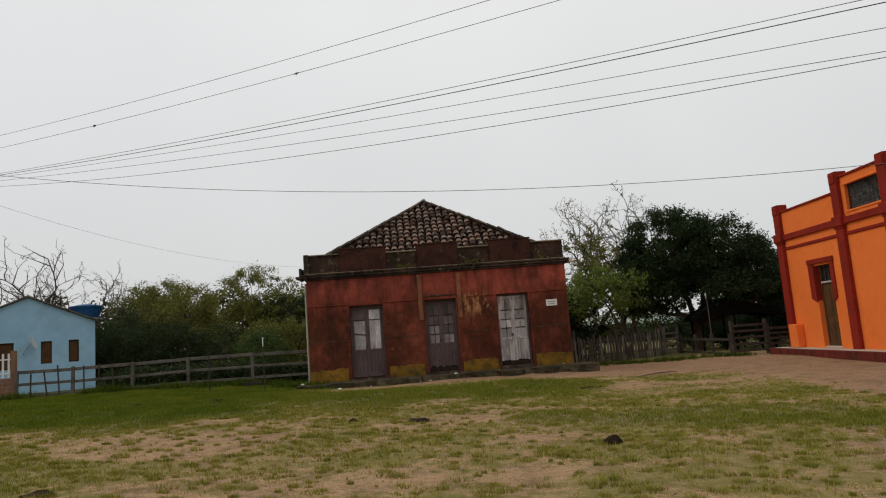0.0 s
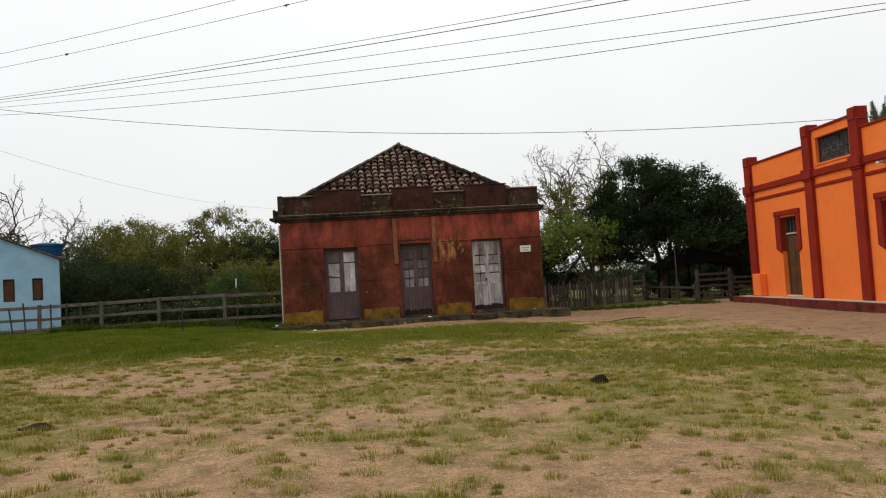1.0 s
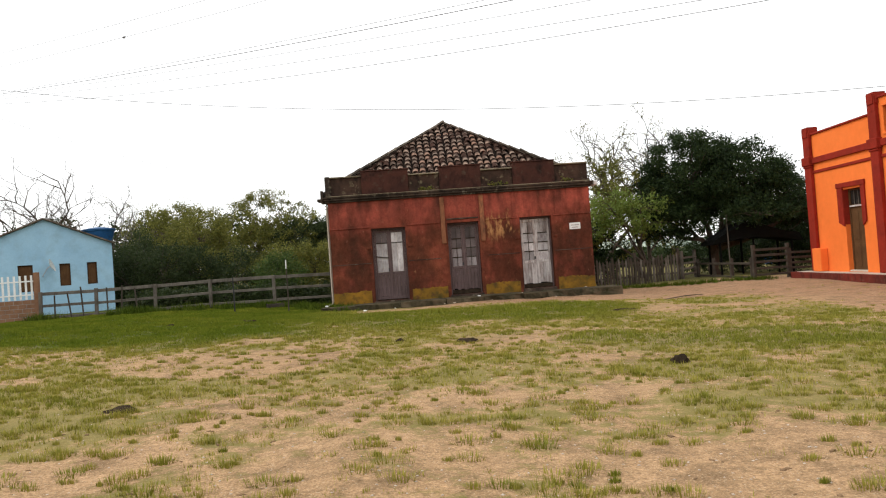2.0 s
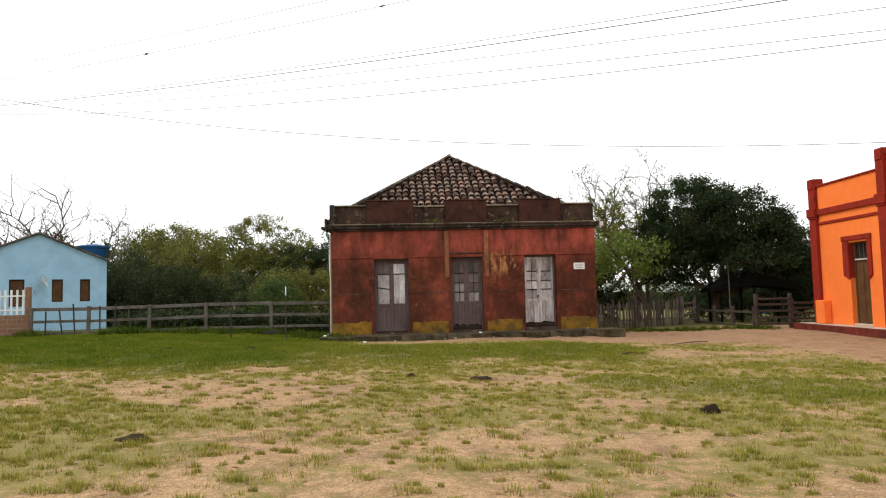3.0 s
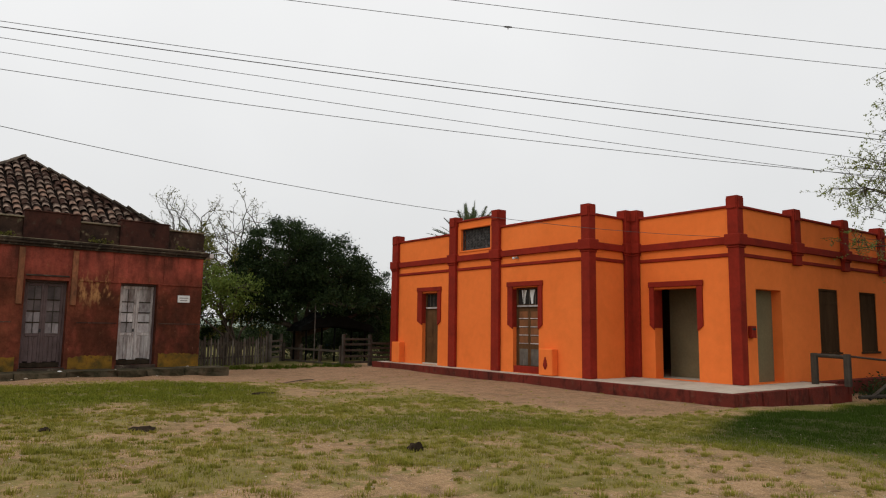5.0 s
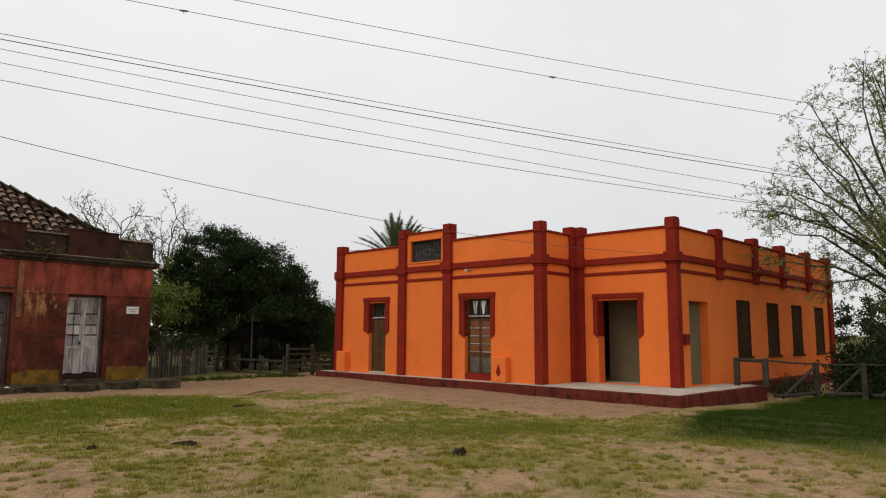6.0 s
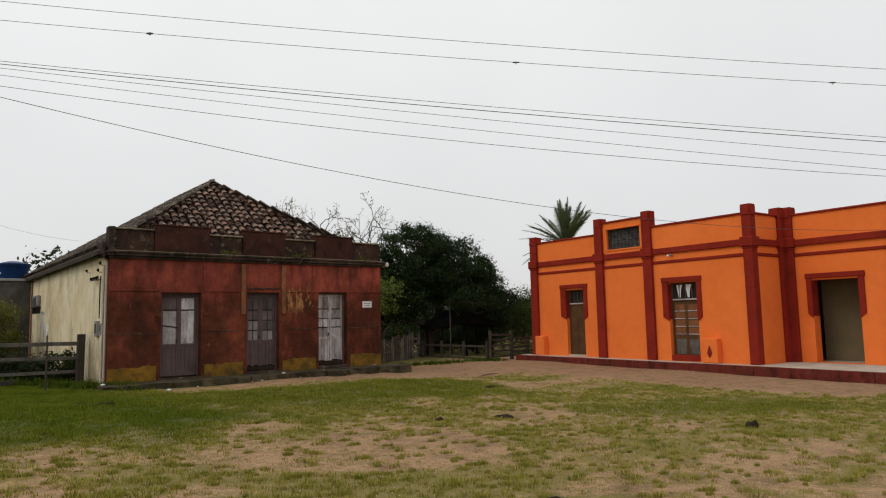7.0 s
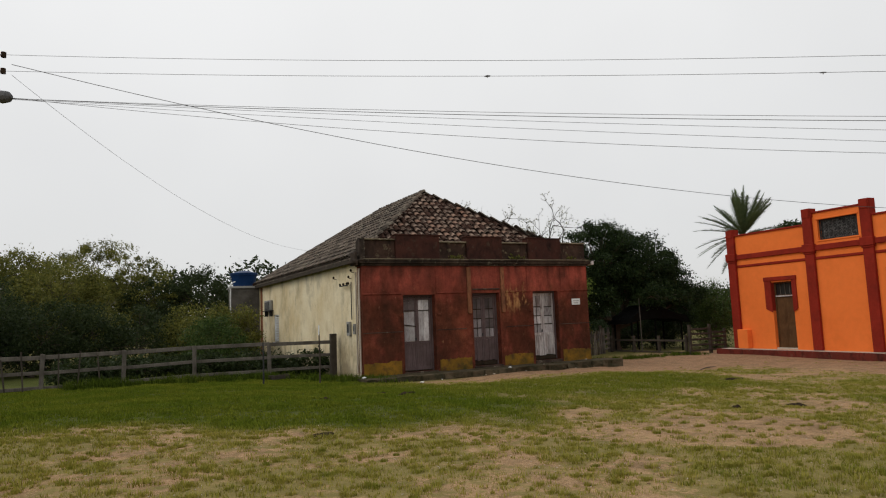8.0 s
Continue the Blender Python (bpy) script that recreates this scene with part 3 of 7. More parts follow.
def make_ground():
    xs, ys = spread(-24, 26, 0.22), spread(-3, 31, 0.22)
    gx, gy = np.meshgrid(xs, ys)
    near = (np.abs(gx) < 60) & (np.abs(gy) < 60)
    z = np.where(near, soil(gx, gy), gz(gx, gy) - 0.02)
    n, k = gx.shape
    verts = np.stack([gx, gy, z], -1).reshape(-1, 3)
    i = (np.arange(n - 1)[:, None] * k + np.arange(k - 1)).ravel()
    faces = np.stack([i, i + 1, i + k + 1, i + k], -1)
    me = bpy.data.meshes.new("ground")
    me.from_pydata(verts.tolist(), [], faces.tolist())
    me.materials.append(MAT_GROUND)
    a, b, c = turf(verts[:, 0], verts[:, 1])
    far = (np.abs(verts[:, 0]) > 40) | (verts[:, 1] > 40)
    a = np.where(far, 0.8, a)
    col = me.color_attributes.new("turf", "FLOAT_COLOR", "POINT")
    # where the porch lawn is coloured darker for the tree's shade
    shade_green = step(5.0, 9.5, verts[:, 0] + 0.8 * wobble(verts[:, 0], verts[:, 1], 0.9, 3)) * step(9.5, 8.5, verts[:, 1])
    col.data.foreach_set("color", np.stack([a, b, c, shade_green], -1).astype(np.float32).ravel())
    me.shade_smooth()
    return tagged(new("ground", me), "sandy earth with patchy grass, sloping gently", "ground", "", "structure")


make_ground()


# ---- the old red house ----
RH = thing("red_house", pose(-0.80, 23.58, 0, 0, 0, 4), "weathered red plaster house with stepped parapet and clay tile roof", "house")
HW, HD = 4.79, 15.3
DOORS = [(-3.30, -2.07, 0.14, 2.77), (-0.54, 0.62, 0.17, 2.79), (2.13, 3.31, 0.20, 2.82)]


def red_house_walls():
    bm = wall_mesh(-HW, HW, -0.5, 3.78, 0.0, 0.45, DOORS, lambda u, v, z: (u, v, z))
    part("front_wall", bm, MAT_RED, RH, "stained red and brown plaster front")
    win = [(11.2, 12.2, 1.1, 2.42)]
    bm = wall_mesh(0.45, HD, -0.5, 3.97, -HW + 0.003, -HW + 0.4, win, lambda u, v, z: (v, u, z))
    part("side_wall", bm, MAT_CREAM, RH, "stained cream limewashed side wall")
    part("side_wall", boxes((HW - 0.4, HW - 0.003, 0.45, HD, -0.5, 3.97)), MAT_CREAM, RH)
    part("corner_strip", boxes((-HW - 0.02, -HW + 0.002, HD - 0.75, HD - 0.35, -0.2, 3.9), bevel=0.005), MAT_BARERENDER, RH, "rust-brown stained corner strip")
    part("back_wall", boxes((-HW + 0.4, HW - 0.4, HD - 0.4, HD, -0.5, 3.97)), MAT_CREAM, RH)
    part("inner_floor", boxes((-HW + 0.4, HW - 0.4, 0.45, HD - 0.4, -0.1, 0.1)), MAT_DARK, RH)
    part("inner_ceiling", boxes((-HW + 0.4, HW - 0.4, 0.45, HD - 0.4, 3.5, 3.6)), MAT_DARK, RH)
    # damp ochre band between the doors
    edges = [-HW, -3.42, -1.95, -0.66, 0.74, 2.01, 3.43, HW]
    tops = (0.52, 0.49, 0.50, 0.52)
    for (a, b), t in zip(zip(edges[::2], edges[1::2]), tops):
        rnd = random.Random(int(100 * t + 10 * a))
        us = np.linspace(a, b, 22)
        edge = [(float(u), t + 0.05 * noise.noise(Vector((u * 1.7, t, 0))) + rnd.uniform(-0.03, 0.02)) for u in us]
        part("painted_base", prism([(a, -0.3), (b, -0.3), *edge[::-1]], -0.012, -0.002), MAT_MOSS, RH, "mossy ochre paint band")
    # string lines, scored lines
    gaps = [(-HW, -3.36), (-2.01, -0.82), (0.9, 2.07), (3.37, HW)]
    for a, b in gaps:
        part("string_course", boxes((a, b, -0.035, -0.002, 2.80, 2.85), bevel=0.008), MAT_RED, RH)
        part("scored_line", boxes((a, b, -0.014, -0.002, 1.51, 1.535)), MAT_CORNICE, RH)
    part("string_course", boxes((-0.54, 0.62, -0.035, -0.002, 2.90, 2.95), bevel=0.008), MAT_CORNICE, RH)
    for a, b in ((-0.76, -0.60), (0.68, 0.84)):
        part("pilaster", boxes((a, b, -0.06, -0.002, 2.05, 3.74), bevel=0.012), MAT_BARERENDER, RH, "thin pilaster beside the middle door")
    for x in (-1.98, 1.93, 3.50):
        part("pilaster", boxes((x - 0.05, x + 0.05, -0.025, -0.002, 2.86, 3.74), bevel=0.008), MAT_RED, RH)
    for x in (-3.43, -1.94, 2.0, 3.44):
        part("block", boxes((x - 0.06, x + 0.06, -0.05, -0.002, 2.03, 2.1), bevel=0.01), MAT_RED, RH)
    # cornice: three steps
    part("cornice", boxes((-HW - 0.05, HW + 0.05, -0.09, 0.47, 3.78, 3.85), (-HW - 0.12, HW + 0.12, -0.17, 0.47, 3.853, 3.93), (-HW - 0.15, HW + 0.15, -0.21, 0.47, 3.933, 3.985), bevel=0.012), MAT_CORNICE, RH, "sooty projecting cornice")
    cuts = [-HW, -3.54, -1.84, -0.71, 0.81, 1.99, 3.54, HW]
    tops = [4.72, 4.88, 4.67, 4.87, 4.68, 4.87, 4.71]
    for i, t in enumerate(tops):
        a, b = cuts[i], cuts[i + 1]
        part("ledge", boxes((a + 0.004, b - 0.004, -0.225, 0.0, 3.987, 4.012), bevel=0.006), MAT_LICHEN, RH)
        if i % 2:
            part("parapet_pier", boxes((a, b, -0.06, 0.34, 3.985, t - 0.04), (a - 0.03, b + 0.03, -0.09, 0.37, t - 0.038, t), bevel=0.012), MAT_PIER, RH, "dark oxblood parapet pier")
        else:
            part("parapet_panel", boxes((a + 0.002, b - 0.002, 0.04, 0.30, 3.985, t - 0.05), (a + 0.002, b - 0.002, -0.02, 0.04, 3.987, 4.10), bevel=0.01), MAT_PARAPET, RH, "sooty recessed parapet panel")
            part("coping", boxes((a + 0.002, b - 0.002, -0.03, 0.33, t - 0.048, t), bevel=0.01), MAT_LICHEN, RH)
    part("cornice_end", boxes((HW + 0.15, HW + 0.3, -0.16, 0.4, 3.82, 3.98), bevel=0.02), MAT_PANE, RH, "pale broken cornice end")
    part("corbel", boxes((-HW - 0.24, -HW - 0.15, -0.1, 0.45, 3.80, 3.86), (-HW - 0.36, -HW - 0.152, -0.12, 0.46, 3.863, 3.95), (-HW - 0.24, -HW - 0.152, -0.05, 0.42, 3.953, 4.25), bevel=0.012), MAT_CORNICE, RH, "blackened stepped corbel")
    part("corner_post", boxes((-HW - 0.06, -HW + 0.12, -0.05, 0.34, 3.99, 4.74), bevel=0.015), MAT_CORNICE, RH)
    # eaves
    for s in (-1,):
        a, b = sorted((s * (HW + 0.2), s * (HW + 0.24)))
        part("fascia", boxes((a, b, 0.5, HD + 0.1, 3.90, 4.05), bevel=0.008), MAT_OLDWOOD, RH)
        a, b = sorted((s * (HW - 0.02), s * (HW + 0.2)))
        part("soffit", boxes((a, b, 0.5, HD + 0.1, 3.975, 4.0)), MAT_OLDWOOD, RH)


def red_door(x0, x1, z0, z1, style):
    """A two-leaf door with glazed upper fields, set deep in the wall's thickness."""
    y = 0.23
    door = part("door", boxes((x0, x0 + 0.06, y, y + 0.12, z0, z1), (x1 - 0.06, x1, y, y + 0.12, z0, z1), (x0 + 0.06, x1 - 0.06, y, y + 0.12, z1 - 0.07, z1), (x0, x1, y - 0.2, y + 0.16, z0 - 0.06, z0), bevel=0.006), MAT_DOOR, RH, "worn two-leaf wooden door")
    mid = (x0 + x1) / 2
    body = MAT_DOOR_PALE if style == 3 else MAT_DOOR
    cuts = {1: (0.0, 0.74, 1.0), 2: (0.0, 0.23, 0.465, 0.71, 1.0), 3: (0.0, 0.235, 0.46, 0.70, 1.0)}[style]
    rail = z0 + 0.37 * (z1 - z0)
    st = 0.07 if style == 1 else 0.075
    rnd = random.Random(style)
    for k, (a, b) in enumerate(((x0 + 0.065, mid - 0.006), (mid + 0.006, x1 - 0.065))):
        leaf = part("leaf", boxes((a, a + st, y + 0.03, y + 0.075, z0 + 0.03, z1 - 0.08), (b - st, b, y + 0.03, y + 0.075, z0 + 0.03, z1 - 0.08), (a + st, b - st, y + 0.03, y + 0.075, z1 - 0.17, z1 - 0.08), (a + st, b - st, y + 0.03, y + 0.075, rail - 0.045, rail + 0.045), (a + st, b - st, y + 0.03, y + 0.075, z0 + 0.03, z0 + 0.14), bevel=0.005), body, door)
        # lower boarding, warped and split
        n = 3
        for i in range(n):
            u0, u1 = a + st + (b - a - 2 * st) * i / n, a + st + (b - a - 2 * st) * (i + 1) / n
            d = rnd.uniform(-0.006, 0.006)
            part("board", boxes((u0 + 0.004, u1 - 0.004, y + 0.044 + d, y + 0.062 + d, z0 + 0.142 + (rnd.uniform(0, 0.05) if style > 1 else 0), rail - 0.047)), body, leaf)
        zs = [rail + 0.047 + (z1 - 0.172 - rail - 0.047) * c for c in cuts]
        c = (a + b) / 2
        for i in range(len(zs) - 1):
            top_row = i == len(zs) - 2
            if style == 1:
                m = MAT_PANE_DARK if top_row and k == 0 else MAT_PANE
            elif style == 2:
                m = MAT_PANE_DULL if i < 2 - k else MAT_PANE_DARK
            else:
                m = MAT_DOOR_PALE if top_row else MAT_PANE
            split = style != 3 or k == 0
            for u0, u1 in (((a + st, c), (c, b - st)) if split else ((a + st, b - st),)):
                part("pane", boxes((u0 + 0.003, u1 - 0.003, y + 0.05, y + 0.058, zs[i] + 0.004, zs[i + 1] - 0.004)), m, leaf)
            if split and style != 1:
                part("muntin", boxes((c - 0.011, c + 0.011, y + 0.036, y + 0.064, zs[i] + 0.015, zs[i + 1] - 0.015)), MAT_OLDWOOD, leaf)
            if i:
                part("muntin", boxes((a + st, b - st, y + 0.03, y + 0.066, zs[i] - 0.017, zs[i] + 0.017)), MAT_DUNG if rnd.random() < 0.7 else MAT_OLDWOOD, leaf)
        if style == 1 and k == 0:
            z = zs[0] + 0.52 * (zs[1] - zs[0])
            part("loose_bar", prism([(a + st - 0.02, z + 0.05), (b - st + 0.03, z - 0.02), (b - st + 0.03, z - 0.05), (a + st - 0.02, z + 0.015)], y + 0.022, y + 0.034), MAT_DUNG, leaf, "slipped dark glazing bar")
    part("doorstep", boxes((x0 - 0.03, x1 + 0.03, -0.05, -0.014, -0.2, z0 - 0.004), (x0, x1, -0.014, y - 0.202, z0 - 0.058, z0 - 0.004), bevel=0.008), MAT_CORNICE, door, "worn dark doorstep")
    part("sill", boxes((x0 + 0.062, x1 - 0.062, y + 0.005, y + 0.029, z0 + 0.002, z0 + (0.03 if style == 1 else 0.15)), bevel=0.006), MAT_DUNG, door, "rotten dark bottom rail")
    part("cover_strip", boxes((mid - 0.022, mid + 0.022, y + 0.012, y + 0.032, z0 + 0.03, z1 - 0.1)), MAT_DOOR_PALE if style == 3 else body, door)
    part("lock_rail", boxes((mid - 0.08, mid - 0.03, y + 0.018, y + 0.029, z0 + 1.05, z0 + 1.15)), MAT_IRON, door, "rusty lock plate")


def roof_slab(points, name="roof_deck"):
    bm = bmesh.new()
    top = [bm.verts.new(p) for p in points]
    low = [bm.verts.new((p[0], p[1], p[2] - 0.08)) for p in points]
    bm.faces.new(top)
    bm.faces.new(low[::-1])
    n = len(points)
    for i in range(n):
        bm.faces.new((top[i], low[i], low[(i + 1) % n], top[(i + 1) % n]))
    bmesh.ops.recalc_face_normals(bm, faces=bm.faces[:])
    return bm


def tile_mesh(segs, length=0.52, wide=0.135, high=0.09):
    """A tapered barrel tile: wide lower end at y = 0."""
    verts, faces = [], []
    for y, w, lift in ((0.0, wide, 0.045), (length, wide * 0.8, 0.0)):
        for r in (1.0, 0.86):
            for k in range(segs + 1):
                a = math.pi * k / segs
                verts.append((-w * r * math.cos(a), y, lift + high * r * math.sin(a)))
    n = segs + 1
    for k in range(segs):
        faces.append((k, k + 1, 2 * n + k + 1, 2 * n + k))
        faces.append((n + k + 1, n + k, 3 * n + k, 3 * n + k + 1))
        faces.append((k + 1, k, n + k, n + k + 1))
    return verts, faces


AX, AY, AZ, BY = -0.1, 4.76, 7.37, 9.3
EX, EZ, RXE, HX = HW + 0.24, 4.08, HW + 0.03, HW - 0.29
SLF = 0.718


def red_house_roof():
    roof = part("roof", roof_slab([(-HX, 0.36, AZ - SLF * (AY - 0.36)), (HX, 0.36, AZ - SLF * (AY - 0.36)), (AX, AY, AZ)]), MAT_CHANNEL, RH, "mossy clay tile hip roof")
    part("roof_deck", roof_slab([(-EX, 0.36, EZ), (-HX - 0.01, 0.37, AZ - SLF * (AY - 0.36)), (AX, AY, AZ), (AX, BY, AZ), (-EX, HD + 0.1, EZ)]), MAT_TILE_FAR, roof)
    part("roof_deck", roof_slab([(RXE, HD + 0.1, EZ), (AX, BY, AZ), (AX, AY, AZ), (HX + 0.01, 0.37, AZ - SLF * (AY - 0.36)), (RXE, 0.36, EZ)]), MAT_TILE_FAR, roof)
    part("roof_deck", roof_slab([(-EX, HD + 0.11, EZ), (AX, BY + 0.01, AZ), (RXE, HD + 0.11, EZ)]), MAT_TILE_FAR, roof)
    # front slope: one object a tile
    v, f = tile_mesh(6, 0.46, 0.115, 0.082)
    me = bpy.data.meshes.new("roof_tile")
    me.from_pydata(v, [], f)
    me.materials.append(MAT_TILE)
    rnd = random.Random(4)
    tilt = math.atan(SLF)
    up = Vector((0, math.cos(tilt), math.sin(tilt)))
    base = Vector((AX, 0.34, AZ - SLF * (AY - 0.34)))
    length = (AY - 0.34) / math.cos(tilt)
    rows, pitch = 16, 0.28
    for r in range(rows):
        s = length * r / rows
        half = (HX) * (1 - s / length)
        n = int(max(0.0, half - 0.13) / pitch)
        for k in range(-n, n + 1):
            ob = new("roof_tile", me)
            ob.parent = roof
            p = base + s * up + Vector((k * pitch + rnd.uniform(-0.03, 0.03), rnd.uniform(-0.03, 0.03), 0.012 + rnd.uniform(0, 0.02)))
            ob.matrix_basis = Matrix.Translation(p) @ Matrix.Rotation(tilt + rnd.uniform(-0.05, 0.03), 4, "X") @ Matrix.Rotation(rnd.uniform(-0.07, 0.07), 4, "Z")
    # side slopes: joined
    v4, f4 = tile_mesh(4)
    v4 = np.array(v4)
    for side in (-1, 1):
        verts, faces, count = [], [], 0
        edge = EX if side < 0 else RXE
        run = abs(side * edge - AX)
        ang = math.atan2(AZ - EZ, run)
        slope = run / math.cos(ang)
        nrow = int(slope / 0.42)
        for r in range(nrow):
            s = slope * r / nrow
            d = s * math.cos(ang)
            y0 = max(0.45, -0.17 + (AY + 0.17) * d / run)
            y1 = HD + 0.1 - (HD + 0.1 - BY) * d / run
            yy = y0 + 0.15
            while yy < y1 - 0.1:
                m = Matrix.Translation((side * edge - side * d, yy, EZ + d * math.tan(ang) + 0.015)) @ Matrix.Rotation(side * radians(90), 4, "Z") @ Matrix.Rotation(ang + rnd.uniform(-0.05, 0.03), 4, "X") @ Matrix.Rotation(rnd.uniform(-0.08, 0.08), 4, "Z")
                mm = np.array(m)
                verts += (v4 @ mm[:3, :3].T + mm[:3, 3]).tolist()
                faces += [tuple(i + count for i in q) for q in f4]
                count += len(v4)
                yy += 0.285
        ob = mesh_object("side_tiles", verts, faces, MAT_TILE_FAR, roof)
        tagged(ob, "rows of greyed clay tiles", kind="stuff")
    # ridge and hip caps
    for a, b in (((AX, AY, AZ), (-HX, 0.36, AZ - SLF * (AY - 0.36))), ((AX, AY, AZ), (HX, 0.36, AZ - SLF * (AY - 0.36))), ((AX, AY, AZ), (AX, BY, AZ)), ((AX, BY, AZ), (-EX, HD + 0.1, EZ)), ((AX, BY, AZ), (RXE, HD + 0.1, EZ))):
        a, b = Vector(a), Vector(b)
        n = int((b - a).length / 0.42)
        for i in range(n):
            bm = bmesh.new()
            p, q = a.lerp(b, i / n), a.lerp(b, (i + 1.12) / n)
            off = Vector((rnd.uniform(-0.01, 0.01), 0, 0.03 + rnd.uniform(0, 0.012)))
            tube(bm, (p + off, q + off), [0.07, 0.092], 8)
            part("ridge_tile", bm, MAT_TILE, roof)
    part("finial", boxes((AX - 0.09, AX + 0.09, AY - 0.12, AY + 0.06, AZ + 0.04, AZ + 0.13), bevel=0.03), MAT_TILE, roof)


red_house_walls()
for d, st in zip(DOORS, (1, 2, 3)):
    red_door(*d, st)
red_house_roof()


def red_house_fittings():
    # enamel plate with unreadable lines
    sign = thing("wall_sign", RH.matrix_basis @ pose(4.17, -0.004, 2.37), "small white enamel plate on the red wall", "sign")
    part("plate", boxes((-0.205, 0.205, -0.018, -0.004, -0.12, 0.12), bevel=0.004), MAT_WHITE, sign)
    for z, w in ((0.03, 0.15), (-0.05, 0.12)):
        part("line", boxes((-w, w, -0.021, -0.018, z - 0.014, z + 0.014)), MAT_CONCRETE, sign)
    # window with louvred shutter on the side wall
    w = part("window", boxes((-HW + 0.05, -HW + 0.12, 11.2, 11.28, 1.1, 2.42), (-HW + 0.05, -HW + 0.12, 12.12, 12.2, 1.1, 2.42), (-HW + 0.05, -HW + 0.12, 11.28, 12.12, 2.34, 2.42), (-HW - 0.05, -HW + 0.12, 11.15, 12.25, 1.04, 1.1), bevel=0.006), MAT_WHITE, RH, "window with white louvred shutter")
    for i in range(15):
        z = 1.13 + i * 0.08
        part("slat", boxes((-HW + 0.06, -HW + 0.1, 11.285, 12.115, z, z + 0.055)), MAT_WHITE, w)
    ac = thing("air_conditioner", RH.matrix_basis @ pose(-HW, 12.9, 2.66), "grey window air conditioner in the cream side wall", "air conditioner")
    part("case", boxes((-0.16, 0.0, -0.6, 0.6, 0, 0.5), bevel=0.03), MAT_CONCRETE, ac)
    for i in range(8):
        part("grille_bar", boxes((-0.175, -0.16, -0.5, 0.5, 0.05 + i * 0.048, 0.072 + i * 0.048)), MAT_IRON, ac)
    part("bracket", boxes((-0.2, 0.0, -0.75, 0.75, -0.05, -0.002), (-0.16, 0.0, -0.5, -0.46, -0.3, -0.052), (-0.16, 0.0, 0.46, 0.5, -0.3, -0.052)), MAT_IRON, ac)
    for y0, y1, z0, z1 in ((1.10, 1.38, 1.45, 1.93), (0.58, 0.74, 1.5, 1.85)):
        box = thing("meter_box", RH.matrix_basis @ pose(-HW, y0, z0), "small grey meter box on the cream wall", "meter box")
        part("case", boxes((-0.09, 0.0, 0, y1 - y0, 0, z1 - z0), bevel=0.008), MAT_CONCRETE, box)
        part("glass", boxes((-0.096, -0.09, 0.05, y1 - y0 - 0.05, 0.1, z1 - z0 - 0.08)), MAT_IRON, box)
    for y, r, z1, m, lab in ((0.14, 0.034, 3.7, MAT_PORCH, "white plastic downpipe at the house corner"), (0.42, 0.03, 3.6, MAT_PORCH, "thin pale conduit pipe"), (0.9, 0.018, 3.3, MAT_IRON, "thin rusty conduit pipe")):
        bm = bmesh.new()
        z0 = 0.12 if y < 0.5 else 1.9
        tube(bm, (*([(-HW - 0.2, y - 0.16, z0 - 0.02), (-HW - 0.08, y - 0.04, z0 + 0.02)] if y < 0.2 else []), (-HW - 0.06, y, z0 + 0.1), (-HW - 0.06, y, z1 - 0.2), (-HW - 0.05, y, z1)), r, 8)
        pipe = solid("pipe", bm, m, lab, "pipe", m=RH.matrix_basis)
    bracket = thing("service_bracket", RH.matrix_basis @ pose(-HW, 1.4, 3.2), "iron service bracket with porcelain insulators", "bracket")
    part("arm", boxes((-0.14, 0, -0.018, 0.018, -0.018, 0.018), (-0.14, -0.11, -0.3, 0.5, -0.018, 0.018)), MAT_IRON, bracket)
    for y in (-0.26, 0.1, 0.46):
        bm = bmesh.new()
        tube(bm, ((-0.125, y, 0.02), (-0.125, y, 0.06), (-0.125, y, 0.1)), [0.03, 0.045, 0.025], 8)
        part("insulator", bm, MAT_DUNG, bracket)
    for y, z in ((0.75, 3.62), (1.0, 3.42), (1.05, 3.2), (2.6, 3.5)):
        hook = thing("wall_insulator", RH.matrix_basis @ pose(-HW, y, z), "small dark cable insulator on the cream wall", "insulator", "insulators on the cream wall")
        bm = bmesh.new()
        tube(bm, ((0.0, 0, 0), (-0.07, 0, 0), (-0.11, 0, 0.03)), 0.012, 5)
        part("pin", bm, MAT_IRON, hook)
        bm = bmesh.new()
        tube(bm, ((-0.11, 0, 0.02), (-0.11, 0, 0.07), (-0.11, 0, 0.11)), [0.03, 0.042, 0.02], 8)
        part("cup", bm, MAT_DUNG, hook)


red_house_fittings()


def house_pavement():
    pav = thing("pavement", RH.matrix_basis @ pose(0, 0, 0), "low mossy stone pavement along the red house", "pavement", kind="structure")
    rnd = random.Random(9)
    x = -5.15
    while x < 5.3:
        x1 = min(x + rnd.uniform(0.7, 1.7), 5.5)
        y0 = -1.08 + rnd.uniform(-0.07, 0.07)
        t = 0.098 + rnd.uniform(-0.018, 0.014)
        bm = boxes((x + 0.003, x1 - 0.003, y0, -0.03, -0.5, t), bevel=0.012)
        bmesh.ops.subdivide_edges(bm, edges=bm.edges[:], cuts=3, use_grid_fill=True)
        for v in bm.verts:
            n = noise.noise(v.co * 3.1 + Vector((x, 0, 0)))
            n2 = noise.noise(v.co * 9.0)
            v.co += Vector((0.02 * n, -0.12 * n - 0.07 * n2 if v.co.y < y0 + 0.3 else 0, (0.018 * n + 0.014 * n2) if v.co.z > 0 else 0))
        part("stone", bm, MAT_STONE, pav)
        x = x1


